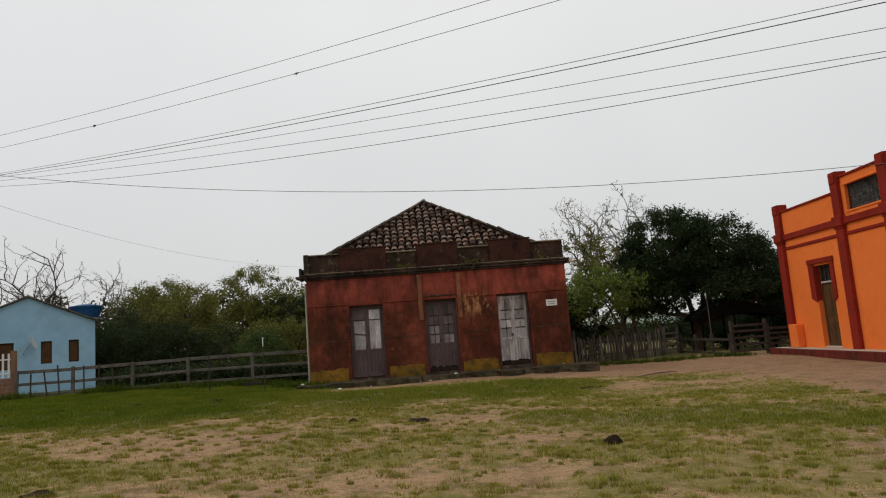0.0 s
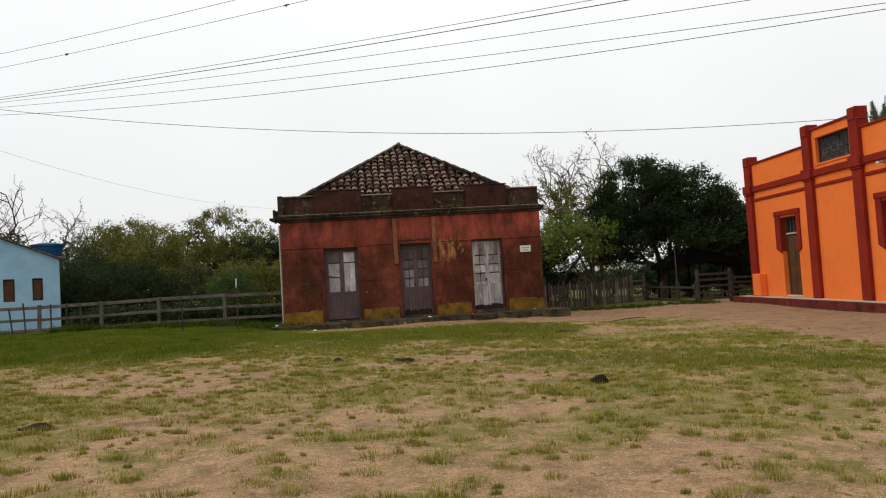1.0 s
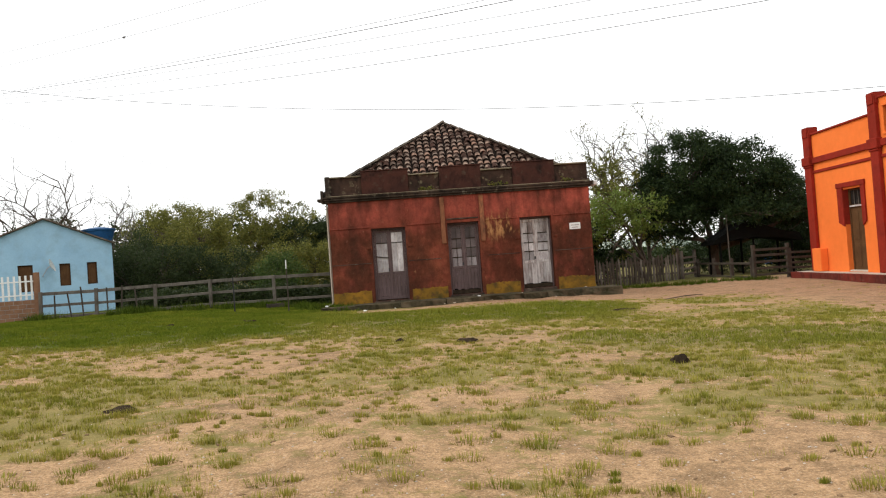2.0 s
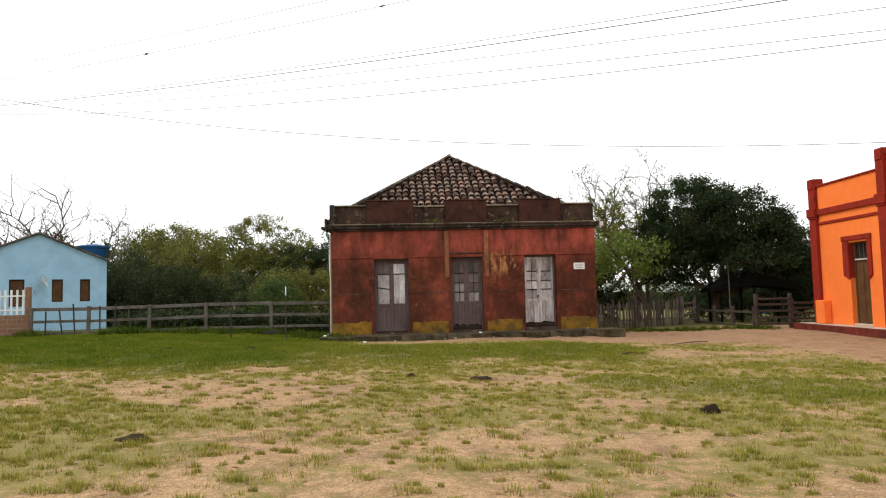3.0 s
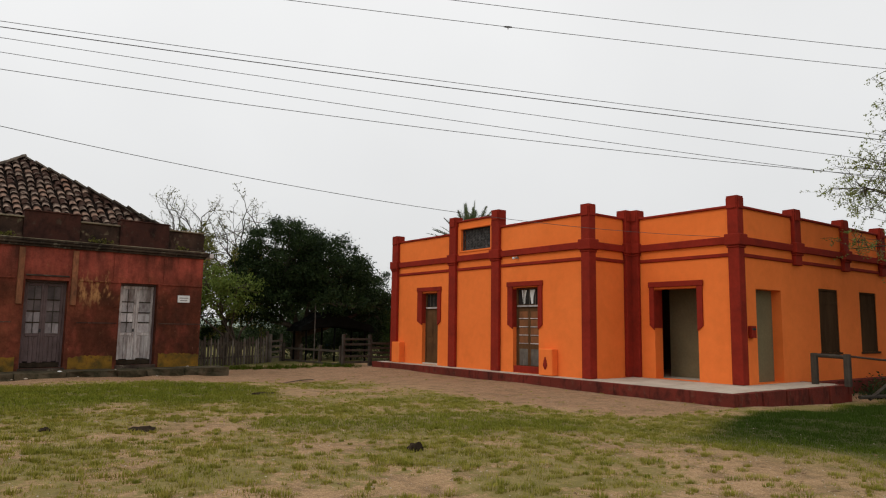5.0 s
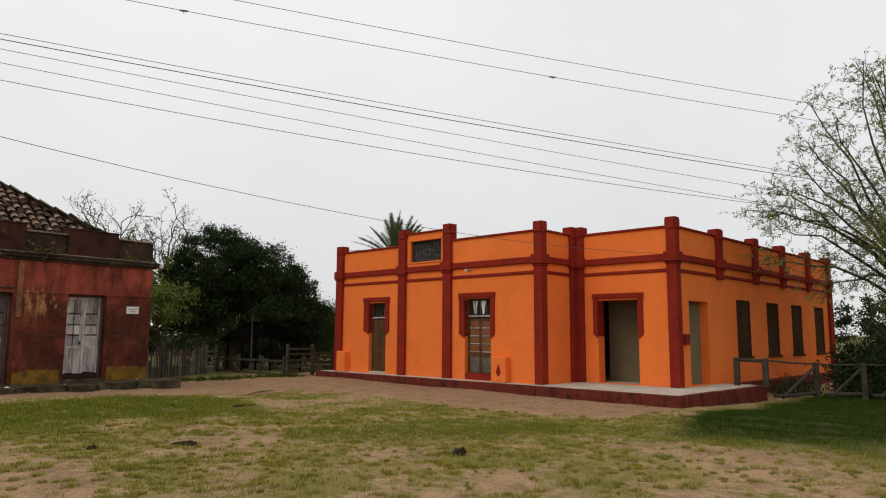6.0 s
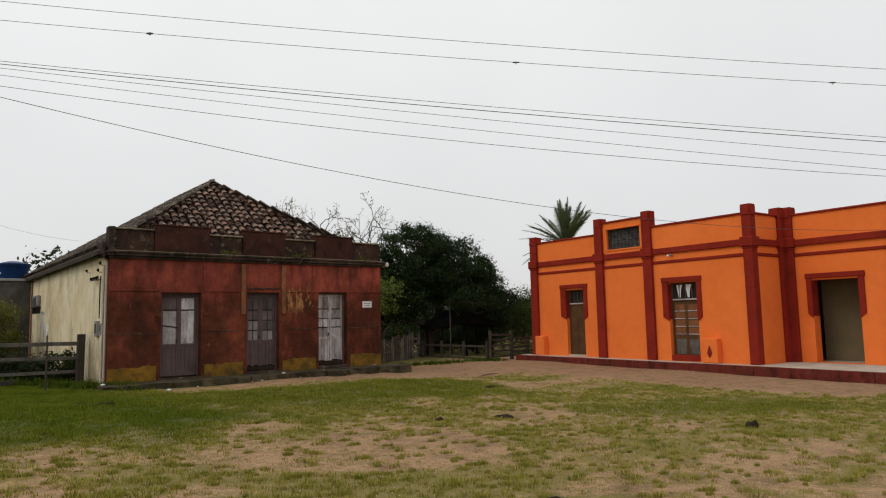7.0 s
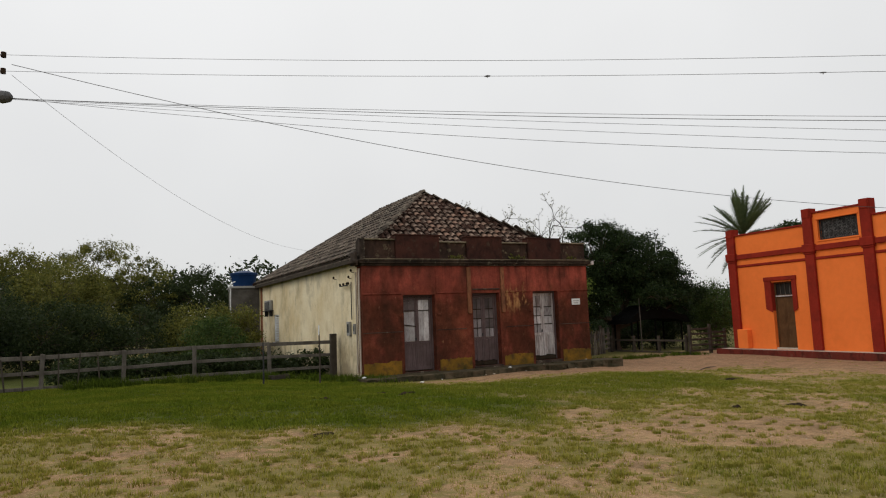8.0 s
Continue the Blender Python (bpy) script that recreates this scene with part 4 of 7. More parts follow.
def fragment(u, v, size, seed):
    """A flat broken chip."""
    p = RH.matrix_basis @ Vector((u, v, 0))
    z = float(gz(p.x, p.y)) if v < -1.2 else 0.10
    rnd = random.Random(seed)
    bm = bmesh.new()
    bmesh.ops.create_icosphere(bm, subdivisions=1, radius=1.0)
    for q in bm.verts:
        q.co = Vector((q.co.x * size * rnd.uniform(0.7, 1.3), q.co.y * size * 0.7 * rnd.uniform(0.7, 1.3), q.co.z * size * 0.38 + size * 0.16))
    lab = "pale broken plaster chip lying at the mossy pavement"
    tagged(solid("plaster_chip", bm, MAT_WHITE if seed % 3 == 0 else MAT_PORCH, lab, "debris", m=pose(p.x, p.y, z, 0, 0, rnd.uniform(0, 180))), lab, "debris", "plaster chips along the pavement")


for k, (u, v, r) in enumerate(((-5.0, -0.55, 0.15), (-0.9, -1.3, 0.07), (-0.55, -1.28, 0.09), (0.35, -0.9, 0.10), (0.75, -1.3, 0.05), (1.9, -0.8, 0.06), (-2.6, -1.34, 0.06), (3.0, -1.25, 0.06), (4.35, -0.2, 0.09), (-3.6, -1.9, 0.12))):
    fragment(u, v, 0.62 * r, 30 + k)

house_pavement()


# ---- the orange building ----
FX, RX, SY = 12.36, 14.44, 10.09
YN, YR = 24.50, 13.72
XE = 30.1
OB = thing("orange_building", pose(RX, YR, 0.06), "freshly painted orange building with oxblood pilasters and parapet", "building")
LEAN = math.tan(radians(2.2))


def side_y(x):
    return SY - (x - RX) * LEAN


def put(name, bm, mat, parent=OB, label=""):
    return part(name, bm, mat, parent, label, world=True)


def side_turn(bm):
    """Swings what was drawn along y = SY about the corner, into the side wall's line."""
    bmesh.ops.transform(bm, matrix=Matrix.Translation((RX, SY, 0)) @ Matrix.Rotation(radians(-2.2), 4, "Z") @ Matrix.Translation((-RX, -SY, 0)), verts=bm.verts[:])
    return bm


D1, D2, D3 = (21.29, 22.32, 0.06, 2.89), (15.84, 17.05, 0.06, 2.92), (11.36, 12.84, 0.06, 2.82)
GR = (18.24, 19.90, 4.42, 5.24)
D4 = (15.35, 16.75, 0.06, 2.78)
WINS = [(19.1, 20.4, 0.9, 2.95), (22.0, 23.3, 0.9, 2.95), (24.75, 26.05, 0.9, 2.95), (27.7, 29.0, 0.9, 2.95)]


def orange_walls():
    z0, top = -0.6, 5.08
    bm = wall_mesh(YR, YN, z0, 5.08, FX, FX + 0.4, [D1, D2, (GR[0], GR[1], GR[2], 5.08)], lambda u, v, z: (v, u, z))
    put("front_wall", bm, MAT_ORANGE, label="orange painted front wall")
    bm = wall_mesh(17.9, 20.22, top, 5.52, FX, FX + 0.4, [(GR[0], GR[1], top, GR[3])], lambda u, v, z: (v, u, z))
    put("attic_wall", bm, MAT_ORANGE, label="raised attic round the iron grille")
    put("return_wall", boxes((FX + 0.4, RX + 0.4, YR, YR + 0.4, z0, top)), MAT_ORANGE)
    bm = wall_mesh(SY, YR, z0, top, RX, RX + 0.4, [D3], lambda u, v, z: (v, u, z))
    put("recess_wall", bm, MAT_ORANGE)
    holes = [D4, *WINS]
    bm = wall_mesh(RX + 0.4, XE, z0, top, SY, SY + 0.4, holes, lambda u, v, z: (u, v, z))
    put("side_wall", side_turn(bm), MAT_ORANGE, label="orange painted side wall")
    put("end_wall", boxes((XE - 0.4, XE - 0.02, SY + 0.2, YN - 0.4, z0, top)), MAT_ORANGE)
    put("back_wall", boxes((FX + 0.4, XE, YN - 0.4, YN, z0, top)), MAT_ORANGE)
    put("roof", boxes((FX + 0.4, XE - 0.4, YR + 0.4, YN - 0.4, 4.1, 4.25), (RX + 0.4, XE - 0.4, SY + 0.4, YR + 0.4, 4.1, 4.25)), MAT_CONCRETE)
    put("inner_floor", boxes((FX + 0.4, XE - 0.4, YR + 0.4, YN - 0.4, -0.1, 0.055), (RX + 0.4, XE - 0.4, SY + 0.4, YR + 0.4, -0.1, 0.055)), MAT_PORCH)
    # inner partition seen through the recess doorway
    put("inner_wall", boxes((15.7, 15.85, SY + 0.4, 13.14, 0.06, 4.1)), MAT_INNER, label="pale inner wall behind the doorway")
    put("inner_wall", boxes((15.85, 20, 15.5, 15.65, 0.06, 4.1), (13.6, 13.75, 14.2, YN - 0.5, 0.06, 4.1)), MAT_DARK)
    # moulded bands
    for za, zb, d in ((4.02, 4.24, 0.09), (3.66, 3.77, 0.045), (5.08, 5.15, 0.06)):
        if za > 5:
            put("coping", boxes((FX - d, FX + 0.42, YR - d, 17.9, za, zb), bevel=0.012), MAT_OX)
            put("coping", boxes((FX - d, FX + 0.42, 20.22, YN + d, za, zb), bevel=0.012), MAT_OX)
            put("coping", boxes((FX - d, FX + 0.42, 17.9, 20.22, 5.52, 5.59), bevel=0.012), MAT_OX)
            put("coping", boxes((FX + 0.42, RX - d, YR - d, YR + 0.42, za, zb), bevel=0.012), MAT_OX)
            put("coping", boxes((RX - d, RX + 0.42, SY - d, YR - d, za, zb), bevel=0.012), MAT_OX)
            put("coping", side_turn(boxes((RX + 0.42, XE, SY - d, SY + 0.42, za, zb), bevel=0.012)), MAT_OX)
        else:
            name = "cornice" if d > 0.06 else "string_course"
            for bm in (boxes((FX - d, FX - 0.002, YR - d, YN + d, za, zb), bevel=0.018), boxes((FX, RX - d, YR - d, YR - 0.002, za, zb), bevel=0.018), boxes((RX - d, RX - 0.002, SY - d, YR - d, za, zb), bevel=0.018)):
                put(name, bm, MAT_OX, label="oxblood painted moulding")
            put(name, side_turn(boxes((RX, XE, SY - d, SY - 0.002, za, zb), bevel=0.018)), MAT_OX)


def cap_mesh(x0, x1, y0, y1, z0, z1):
    """The head of a pilaster: a block with a shallow shield on each of its faces."""
    e, lo, hi = 0.03, z1 - 0.36, z1 - 0.06
    mx, my = 0.1 * (x1 - x0), 0.1 * (y1 - y0)
    return boxes((x0, x1, y0, y1, z0, z1), (x0 - e, x0 - 0.002, y0 + my, y1 - my, lo, hi), (x1 + 0.002, x1 + e, y0 + my, y1 - my, lo, hi), (x0 + mx, x1 - mx, y0 - e, y0 - 0.002, lo, hi), (x0 + mx, x1 - mx, y1 + 0.002, y1 + e, lo, hi))


def pilaster(p, way, half, top, cap=True, turn=False, base=0.06):
    """A pilaster with band blocks and a stepped cap. way: the wall's normal, "-x" or "-y"."""
    def bx(h, d, a, b):
        if way == "-x":
            return (p[0] - d, p[0] - 0.003, p[1] - h, p[1] + h, a, b)
        return (p[0] - h, p[0] + h, p[1] - d, p[1] - 0.003, a, b)
    fix = side_turn if turn else (lambda bm: bm)
    pil = put("pilaster", fix(boxes(bx(half, 0.13, base, 4.0), bx(half, 0.125, 4.26, 5.2), bevel=0.012)), MAT_OX, label="oxblood pilaster")
    put("band_block", fix(boxes(bx(half + 0.03, 0.17, 3.9, 3.97), bx(half + 0.06, 0.2, 3.972, 4.30), bevel=0.02)), MAT_OX, pil)
    if cap:
        if way == "-x":
            shaft = (p[0] - 0.13, p[0] + 0.24, p[1] - half + 0.012, p[1] + half - 0.012, 5.16, top)
        else:
            shaft = (p[0] - half + 0.012, p[0] + half - 0.012, p[1] - 0.13, p[1] + 0.24, 5.16, top)
        put("cap", fix(cap_mesh(*shaft)), MAT_OX, pil)


def corner_pier(x, y, half, top):
    """A square pier on an outer corner."""
    pil = put("pilaster", boxes((x - 0.13, x + half, y - 0.13, y + half, 0.06, 4.0), (x - 0.125, x + half - 0.005, y - 0.125, y + half - 0.005, 4.26, 5.2), bevel=0.014), MAT_OX, label="oxblood corner pier")
    put("band_block", boxes((x - 0.16, x + half + 0.03, y - 0.16, y + half + 0.03, 3.9, 3.97), (x - 0.2, x + half + 0.07, y - 0.2, y + half + 0.07, 3.972, 4.30), bevel=0.022), MAT_OX, pil)
    put("cap", cap_mesh(x - 0.13, x + half, y - 0.13, y + half, 5.16, top), MAT_OX, pil)


def surround(x, o0, o1, ztop, low, y0, y1, deep):
    """The oxblood label moulding round the opening y0..y1: lintel, two drops that end in a taper, and the reveal painted as far down."""
    for a, b, s in ((o0, y0 - 0.002, 1), (y1 + 0.002, o1, -1)):
        pts = [(a, ztop), (b, ztop), (b, low if s > 0 else low + 0.14), (a, low + 0.14 if s > 0 else low)]
        put("door_surround", prism(pts, x - 0.05, x - 0.003, "x"), MAT_OX)
    put("painted_reveal", boxes((x - 0.04, x + deep, y1 - 0.012, y1 - 0.001, low + 0.06, ztop - 0.08)), MAT_OX)
    put("door_surround", boxes((x - 0.07, x - 0.003, o0 - 0.03, o1 + 0.03, ztop, ztop + 0.17), bevel=0.012), MAT_OX, label="oxblood door moulding")


def brown_door(y0, y1, z0, z1, glazed):
    x = FX + 0.16
    d = put("door", boxes((x, x + 0.1, y0, y0 + 0.06, z0, z1), (x, x + 0.1, y1 - 0.06, y1, z0, z1), (x, x + 0.1, y0 + 0.06, y1 - 0.06, z1 - 0.06, z1), (x - 0.02, x + 0.1, y0 + 0.06, y1 - 0.06, 2.25, 2.34), bevel=0.006), MAT_BROWNWOOD, label="brown wooden door under a barred transom")
    put("transom_pane", boxes((x + 0.05, x + 0.06, y0 + 0.06, y1 - 0.06, 2.34, z1 - 0.06)), MAT_GLASS_DARK, d)
    for i in range(1, 4):
        y = y0 + 0.06 + (y1 - y0 - 0.12) * i / 4
        put("bar", boxes((x + 0.02, x + 0.04, y - 0.011, y + 0.011, 2.34, z1 - 0.06)), MAT_GREYWOOD, d)
    put("transom_rail", boxes((x - 0.024, x - 0.021, y0 + 0.07, y1 - 0.07, 2.27, 2.32)), MAT_PANE, d, "worn pale transom rail")
    if glazed:
        yc = (y0 + y1) / 2
        for c in (yc - 0.12, yc + 0.26):
            put("curtain", prism([(c - 0.12, z1 - 0.08), (c + 0.13, z1 - 0.08), (c + 0.09, 2.6), (c + 0.05, 2.37), (c - 0.03, 2.37), (c - 0.05, 2.62)], x + 0.043, x + 0.048, "x"), MAT_WHITE, d, "torn white curtain")
    mid = (y0 + y1) / 2
    for a, b in ((y0 + 0.065, mid - 0.004), (mid + 0.004, y1 - 0.065)):
        leaf = put("leaf", boxes((x + 0.03, x + 0.075, a, b, z0 + 0.02, 2.245)), MAT_BROWNWOOD, d)
        if glazed:
            for i in range(4):
                z = 1.05 + i * 0.28
                put("pane", boxes((x + 0.018, x + 0.03, a + 0.07, b - 0.07, z, z + 0.22)), MAT_PANE_BROWN, leaf)
                put("muntin", boxes((x + 0.012, x + 0.03, a + 0.05, b - 0.05, z - 0.03, z - 0.004)), MAT_PANE, leaf)
            put("panel", boxes((x + 0.018, x + 0.03, a + 0.07, b - 0.07, 0.3, 0.85), bevel=0.006), MAT_GREYWOOD, leaf)
        else:
            for za, zb in ((0.22, 1.0), (1.15, 2.1)):
                put("panel", boxes((x + 0.015, x + 0.03, a + 0.06, b - 0.06, za, zb), bevel=0.006), MAT_BROWNWOOD, leaf)
    put("threshold", boxes((FX + 0.02, x + 0.1, y0 + 0.004, y1 - 0.004, 0.061, 0.12 if not glazed else 0.28), bevel=0.01), MAT_OX if glazed else MAT_PORCH, d)


def orange_openings():
    brown_door(*D1, False)
    brown_door(*D2, True)
    surround(FX, 21.09, 22.63, 2.95, 1.62, D1[0], D1[1], 0.155)
    surround(FX, 15.66, 17.29, 2.95, 1.52, D2[0], D2[1], 0.155)
    surround(RX, 11.18, 13.0, 2.87, 1.55, D3[0], D3[1], 0.38)
    # iron grille in the attic
    g = put("grille", boxes((FX + 0.1, FX + 0.14, GR[0], GR[1], GR[2], GR[2] + 0.04), (FX + 0.1, FX + 0.14, GR[0], GR[1], GR[3] - 0.04, GR[3]), (FX + 0.1, FX + 0.14, GR[0], GR[0] + 0.04, GR[2], GR[3]), (FX + 0.1, FX + 0.14, GR[1] - 0.04, GR[1], GR[2], GR[3])), MAT_IRON, label="dark wrought iron scroll grille")
    put("backing", boxes((FX + 0.22, FX + 0.26, GR[0], GR[1], GR[2], GR[3])), MAT_IRON, g)
    rnd = random.Random(2)
    for row in range(7):
        for i in range(17):
            cy, cz = GR[0] + 0.09 + i * 0.094 + 0.02 * (row % 2), GR[2] + 0.08 + row * 0.11
            bm = bmesh.new()
            turn = (0.0, 3.1)[i % 2] + rnd.uniform(-0.3, 0.3)
            pts = [(FX + 0.12, cy + (0.01 + 0.0055 * k) * math.cos(turn + k * 0.75), cz + (0.01 + 0.006 * k) * math.sin(turn + k * 0.75)) for k in range(11)]
            tube(bm, pts, 0.0085, 4)
            put("scroll", bm, MAT_SCROLL, g)
    put("grille_frame", boxes((FX - 0.03, FX - 0.003, GR[0] - 0.06, GR[1] + 0.06, GR[3], GR[3] + 0.06), (FX - 0.03, FX - 0.003, GR[0] - 0.06, GR[1] + 0.06, GR[2] - 0.06, GR[2]), bevel=0.008), MAT_ORANGE, g)
    # side door and shuttered windows
    dd = put("side_door", side_turn(boxes((D4[0], D4[1], SY + 0.3, SY + 0.35, D4[2], D4[3]))), MAT_PALEWALL, label="pale closed side door")
    for a, b, c, d in WINS:
        w = put("window", side_turn(boxes((a, a + 0.07, SY + 0.02, SY + 0.16, c, d), (b - 0.07, b, SY + 0.02, SY + 0.16, c, d), (a + 0.07, b - 0.07, SY + 0.02, SY + 0.16, d - 0.07, d), (a - 0.06, b + 0.06, SY - 0.06, SY + 0.16, c - 0.07, c), bevel=0.006)), MAT_SHUTTER, label="window closed by dark wooden shutters")
        mid = (a + b) / 2
        for u0, u1 in ((a + 0.072, mid - 0.004), (mid + 0.004, b - 0.072)):
            sh = put("shutter", side_turn(boxes((u0, u1, SY + 0.05, SY + 0.09, c + 0.004, d - 0.075), bevel=0.004)), MAT_SHUTTER, w)
            for k in range(2):
                z = c + 0.35 + k * 1.2
                put("batten", side_turn(boxes((u0, u1, SY + 0.03, SY + 0.049, z, z + 0.1))), MAT_SHUTTER, sh)


def orange_pilasters():
    pilaster((FX, 24.24), "-x", 0.21, 5.40)
    pilaster((FX, 20.29), "-x", 0.2, 5.74)
    pilaster((FX, 17.86), "-x", 0.2, 5.74)
    corner_pier(FX, YR, 0.2, 5.40)
    pilaster((RX - 0.19, YR), "-y", 0.19, 5.40)
    pilaster((RX, YR - 0.195), "-x", 0.19, 5.396)
    corner_pier(RX, SY, 0.2, 5.40)
    for x in (17.7, 20.95, 23.85, 27.0, 29.85):
        pilaster((x, SY), "-y", 0.2, 5.36, turn=True, base=3.6)
    put("pilaster", side_turn(boxes((29.65, 30.1, SY - 0.12, SY - 0.003, -0.2, 3.6), bevel=0.01)), MAT_OX)


def orange_extras():
    for y0, y1, mark in ((15.0, 15.58, True), (23.55, 24.1, False)):
        b = put("low_pier", boxes((FX - 0.28, FX - 0.003, y0, y1, 0.06, 0.90), bevel=0.02), MAT_ORANGE, label="low orange pier with an oxblood motif" if mark else "low plain orange pier")
        if mark:
            bm = bmesh.new()
            yc = (y0 + y1) / 2
            for z, w in ((0.3, 0.05), (0.4, 0.1), (0.5, 0.075), (0.6, 0.04)):
                bmesh.ops.create_uvsphere(bm, u_segments=8, v_segments=5, radius=w, matrix=Matrix.Translation((FX - 0.285, yc, z)) @ Matrix.Diagonal((0.2, 1, 1.1, 1)))
            put("motif", bm, MAT_OX, b)
    lamp = thing("wall_lamp", pose(FX, 16.8, 3.93), "small white bulkhead lamp on the orange wall", "lamp")
    bm = bmesh.new()
    tube(bm, ((0, 0, 0), (-0.08, 0, 0.02), (-0.14, 0, 0.0)), [0.035, 0.035, 0.03], 10)
    part("socket", bm, MAT_CONCRETE, lamp)
    bm = bmesh.new()
    bmesh.ops.create_uvsphere(bm, u_segments=12, v_segments=8, radius=0.045, matrix=Matrix.Translation((-0.19, 0.04, -0.01)))
    part("bulb", bm, MAT_WHITE, lamp)
    box = thing("mail_box", pose(14.98, side_y(14.98) - 0.003, 1.36), "small oxblood metal letter box on the side wall", "letter box")
    part("case", boxes((-0.13, 0.13, -0.12, 0, 0, 0.34), bevel=0.012), MAT_OX, box)
    part("flap", boxes((-0.1, 0.1, -0.13, -0.12, 0.22, 0.28)), MAT_IRON, box)
    # porch
    porch = thing("porch", pose(FX, 17, 0), "raised cement porch with an oxblood edge", "porch", kind="structure")
    FRONT, SOUTH, EAST = 11.68, 8.78, 17.75
    rnd = random.Random(5)
    y = SOUTH
    k = 0
    while y < 24.95:
        y1 = min(y + 1.18, 25.0)
        part("kerb_block", boxes((FRONT, FRONT + 0.16, y + 0.004, y1 - 0.004, -0.75, 0.045 + rnd.uniform(0, 0.008)), bevel=0.012), MAT_KERB, porch, world=True)
        y = y1
    x = FRONT + 0.164
    while x < EAST - 0.05:
        x1 = min(x + 1.15, EAST)
        sag = -(x - FRONT) * LEAN
        part("kerb_block", boxes((x + 0.004, x1 - 0.004, SOUTH + sag, SOUTH + sag + 0.16, -0.85, 0.045 + rnd.uniform(0, 0.008)), bevel=0.012), MAT_KERB, porch, world=True)
        x = x1
    part("kerb_block", boxes((EAST - 0.16, EAST, SOUTH + 0.0, side_y(EAST) - 0.01, -0.85, 0.05), bevel=0.012), MAT_KERB, porch, world=True)
    part("kerb_block", boxes((FRONT + 0.164, FX + 0.3, 24.84, 25.0, -0.75, 0.05), bevel=0.012), MAT_KERB, porch, world=True)
    part("plinth", side_turn(boxes((EAST + 0.004, XE, SY - 0.32, SY - 0.004, -1.0, 0.02), bevel=0.012)), MAT_KERB, porch, "worn red plinth", world=True)
    xs, ys = np.arange(FRONT + 0.16, EAST - 0.2, 0.93), np.arange(SOUTH + 0.15, 24.9, 0.93)
    for a in xs:
        for b in ys:
            a1, b1 = a + 0.92, b + 0.92
            if b1 > SY - 0.0 and a > RX - 0.1 or (b > YR - 0.35 and a > FX):
                continue
            b1 = min(b1, 24.83)
            if a1 > EAST - 0.16:
                a1 = EAST - 0.17
            if b > SY and a1 > RX:
                a1 = RX - 0.005
            if b > YR and a1 > FX:
                a1 = FX - 0.005
            if a > RX and b1 > SY - 0.2:
                b1 = min(b1, SY - 0.25)
            part("paving_slab", boxes((a, a1, b, b1, -0.2, 0.05 + rnd.uniform(0, 0.006))), MAT_PORCH, porch, world=True)
    part("bedding", boxes((FRONT + 0.16, FX + 0.3, SOUTH + 0.16, 24.83, -0.7, 0.035), (FX + 0.3, RX + 0.3, SOUTH + 0.1, YR + 0.1, -0.7, 0.035), (RX + 0.3, EAST - 0.16, SOUTH - 0.05, SY + 0.0, -0.7, 0.035)), MAT_PORCH, porch, world=True)


orange_walls()
orange_openings()
orange_pilasters()
orange_extras()


# ---- plants ----
def leaves_mesh(centres, spread_r, per, size, rnd, flat=0.8):
    """Many small pointed leaves scattered round the given centres. Returns arrays of verts and faces."""
    n = len(centres) * per
    c = np.repeat(np.array(centres), per, 0)
    off = rnd.normal(size=(n, 3)) * np.array([1, 1, flat])
    off *= (np.array(spread_r) if np.ndim(spread_r) == 0 else np.repeat(spread_r, per)[:, None])
    p = c + off * 0.6
    a = rnd.normal(size=(n, 3))
    a /= np.linalg.norm(a, axis=1, keepdims=True)
    b = rnd.normal(size=(n, 3))
    b -= (b * a).sum(1, keepdims=True) * a
    b /= np.linalg.norm(b, axis=1, keepdims=True)
    s = size * rnd.uniform(0.6, 1.4, (n, 1))
    v = np.stack([p - a * s, p + b * s * 0.42, p + a * s, p - b * s * 0.42], 1).reshape(-1, 3)
    f = np.arange(4 * n).reshape(-1, 4)
    return v, f


def leaf_object(name, v, f, mat, parent):
    me = bpy.data.meshes.new(name)
    me.vertices.add(len(v))
    me.vertices.foreach_set("co", v.astype(np.float32).ravel())
    me.loops.add(f.size)
    me.loops.foreach_set("vertex_index", f.ravel().astype(np.int32))
    me.polygons.add(len(f))
    me.polygons.foreach_set("loop_start", (np.arange(len(f)) * f.shape[1]).astype(np.int32))
    me.update(calc_edges=True)
    me.materials.append(mat)
    ob = new(name, me)
    ob.parent = parent
    return ob


def limb(bm, a, b, r0, r1, rnd, bend=0.15, n=4, sides=5):
    a, b = np.array(a, float), np.array(b, float)
    length = np.linalg.norm(b - a)
    pts = [a + (b - a) * t + rnd.normal(size=3) * bend * length * 0.25 * math.sin(math.pi * t) for t in np.linspace(0, 1, n)]
    tube(bm, pts, list(np.linspace(r0, r1, n)), sides)
    return pts


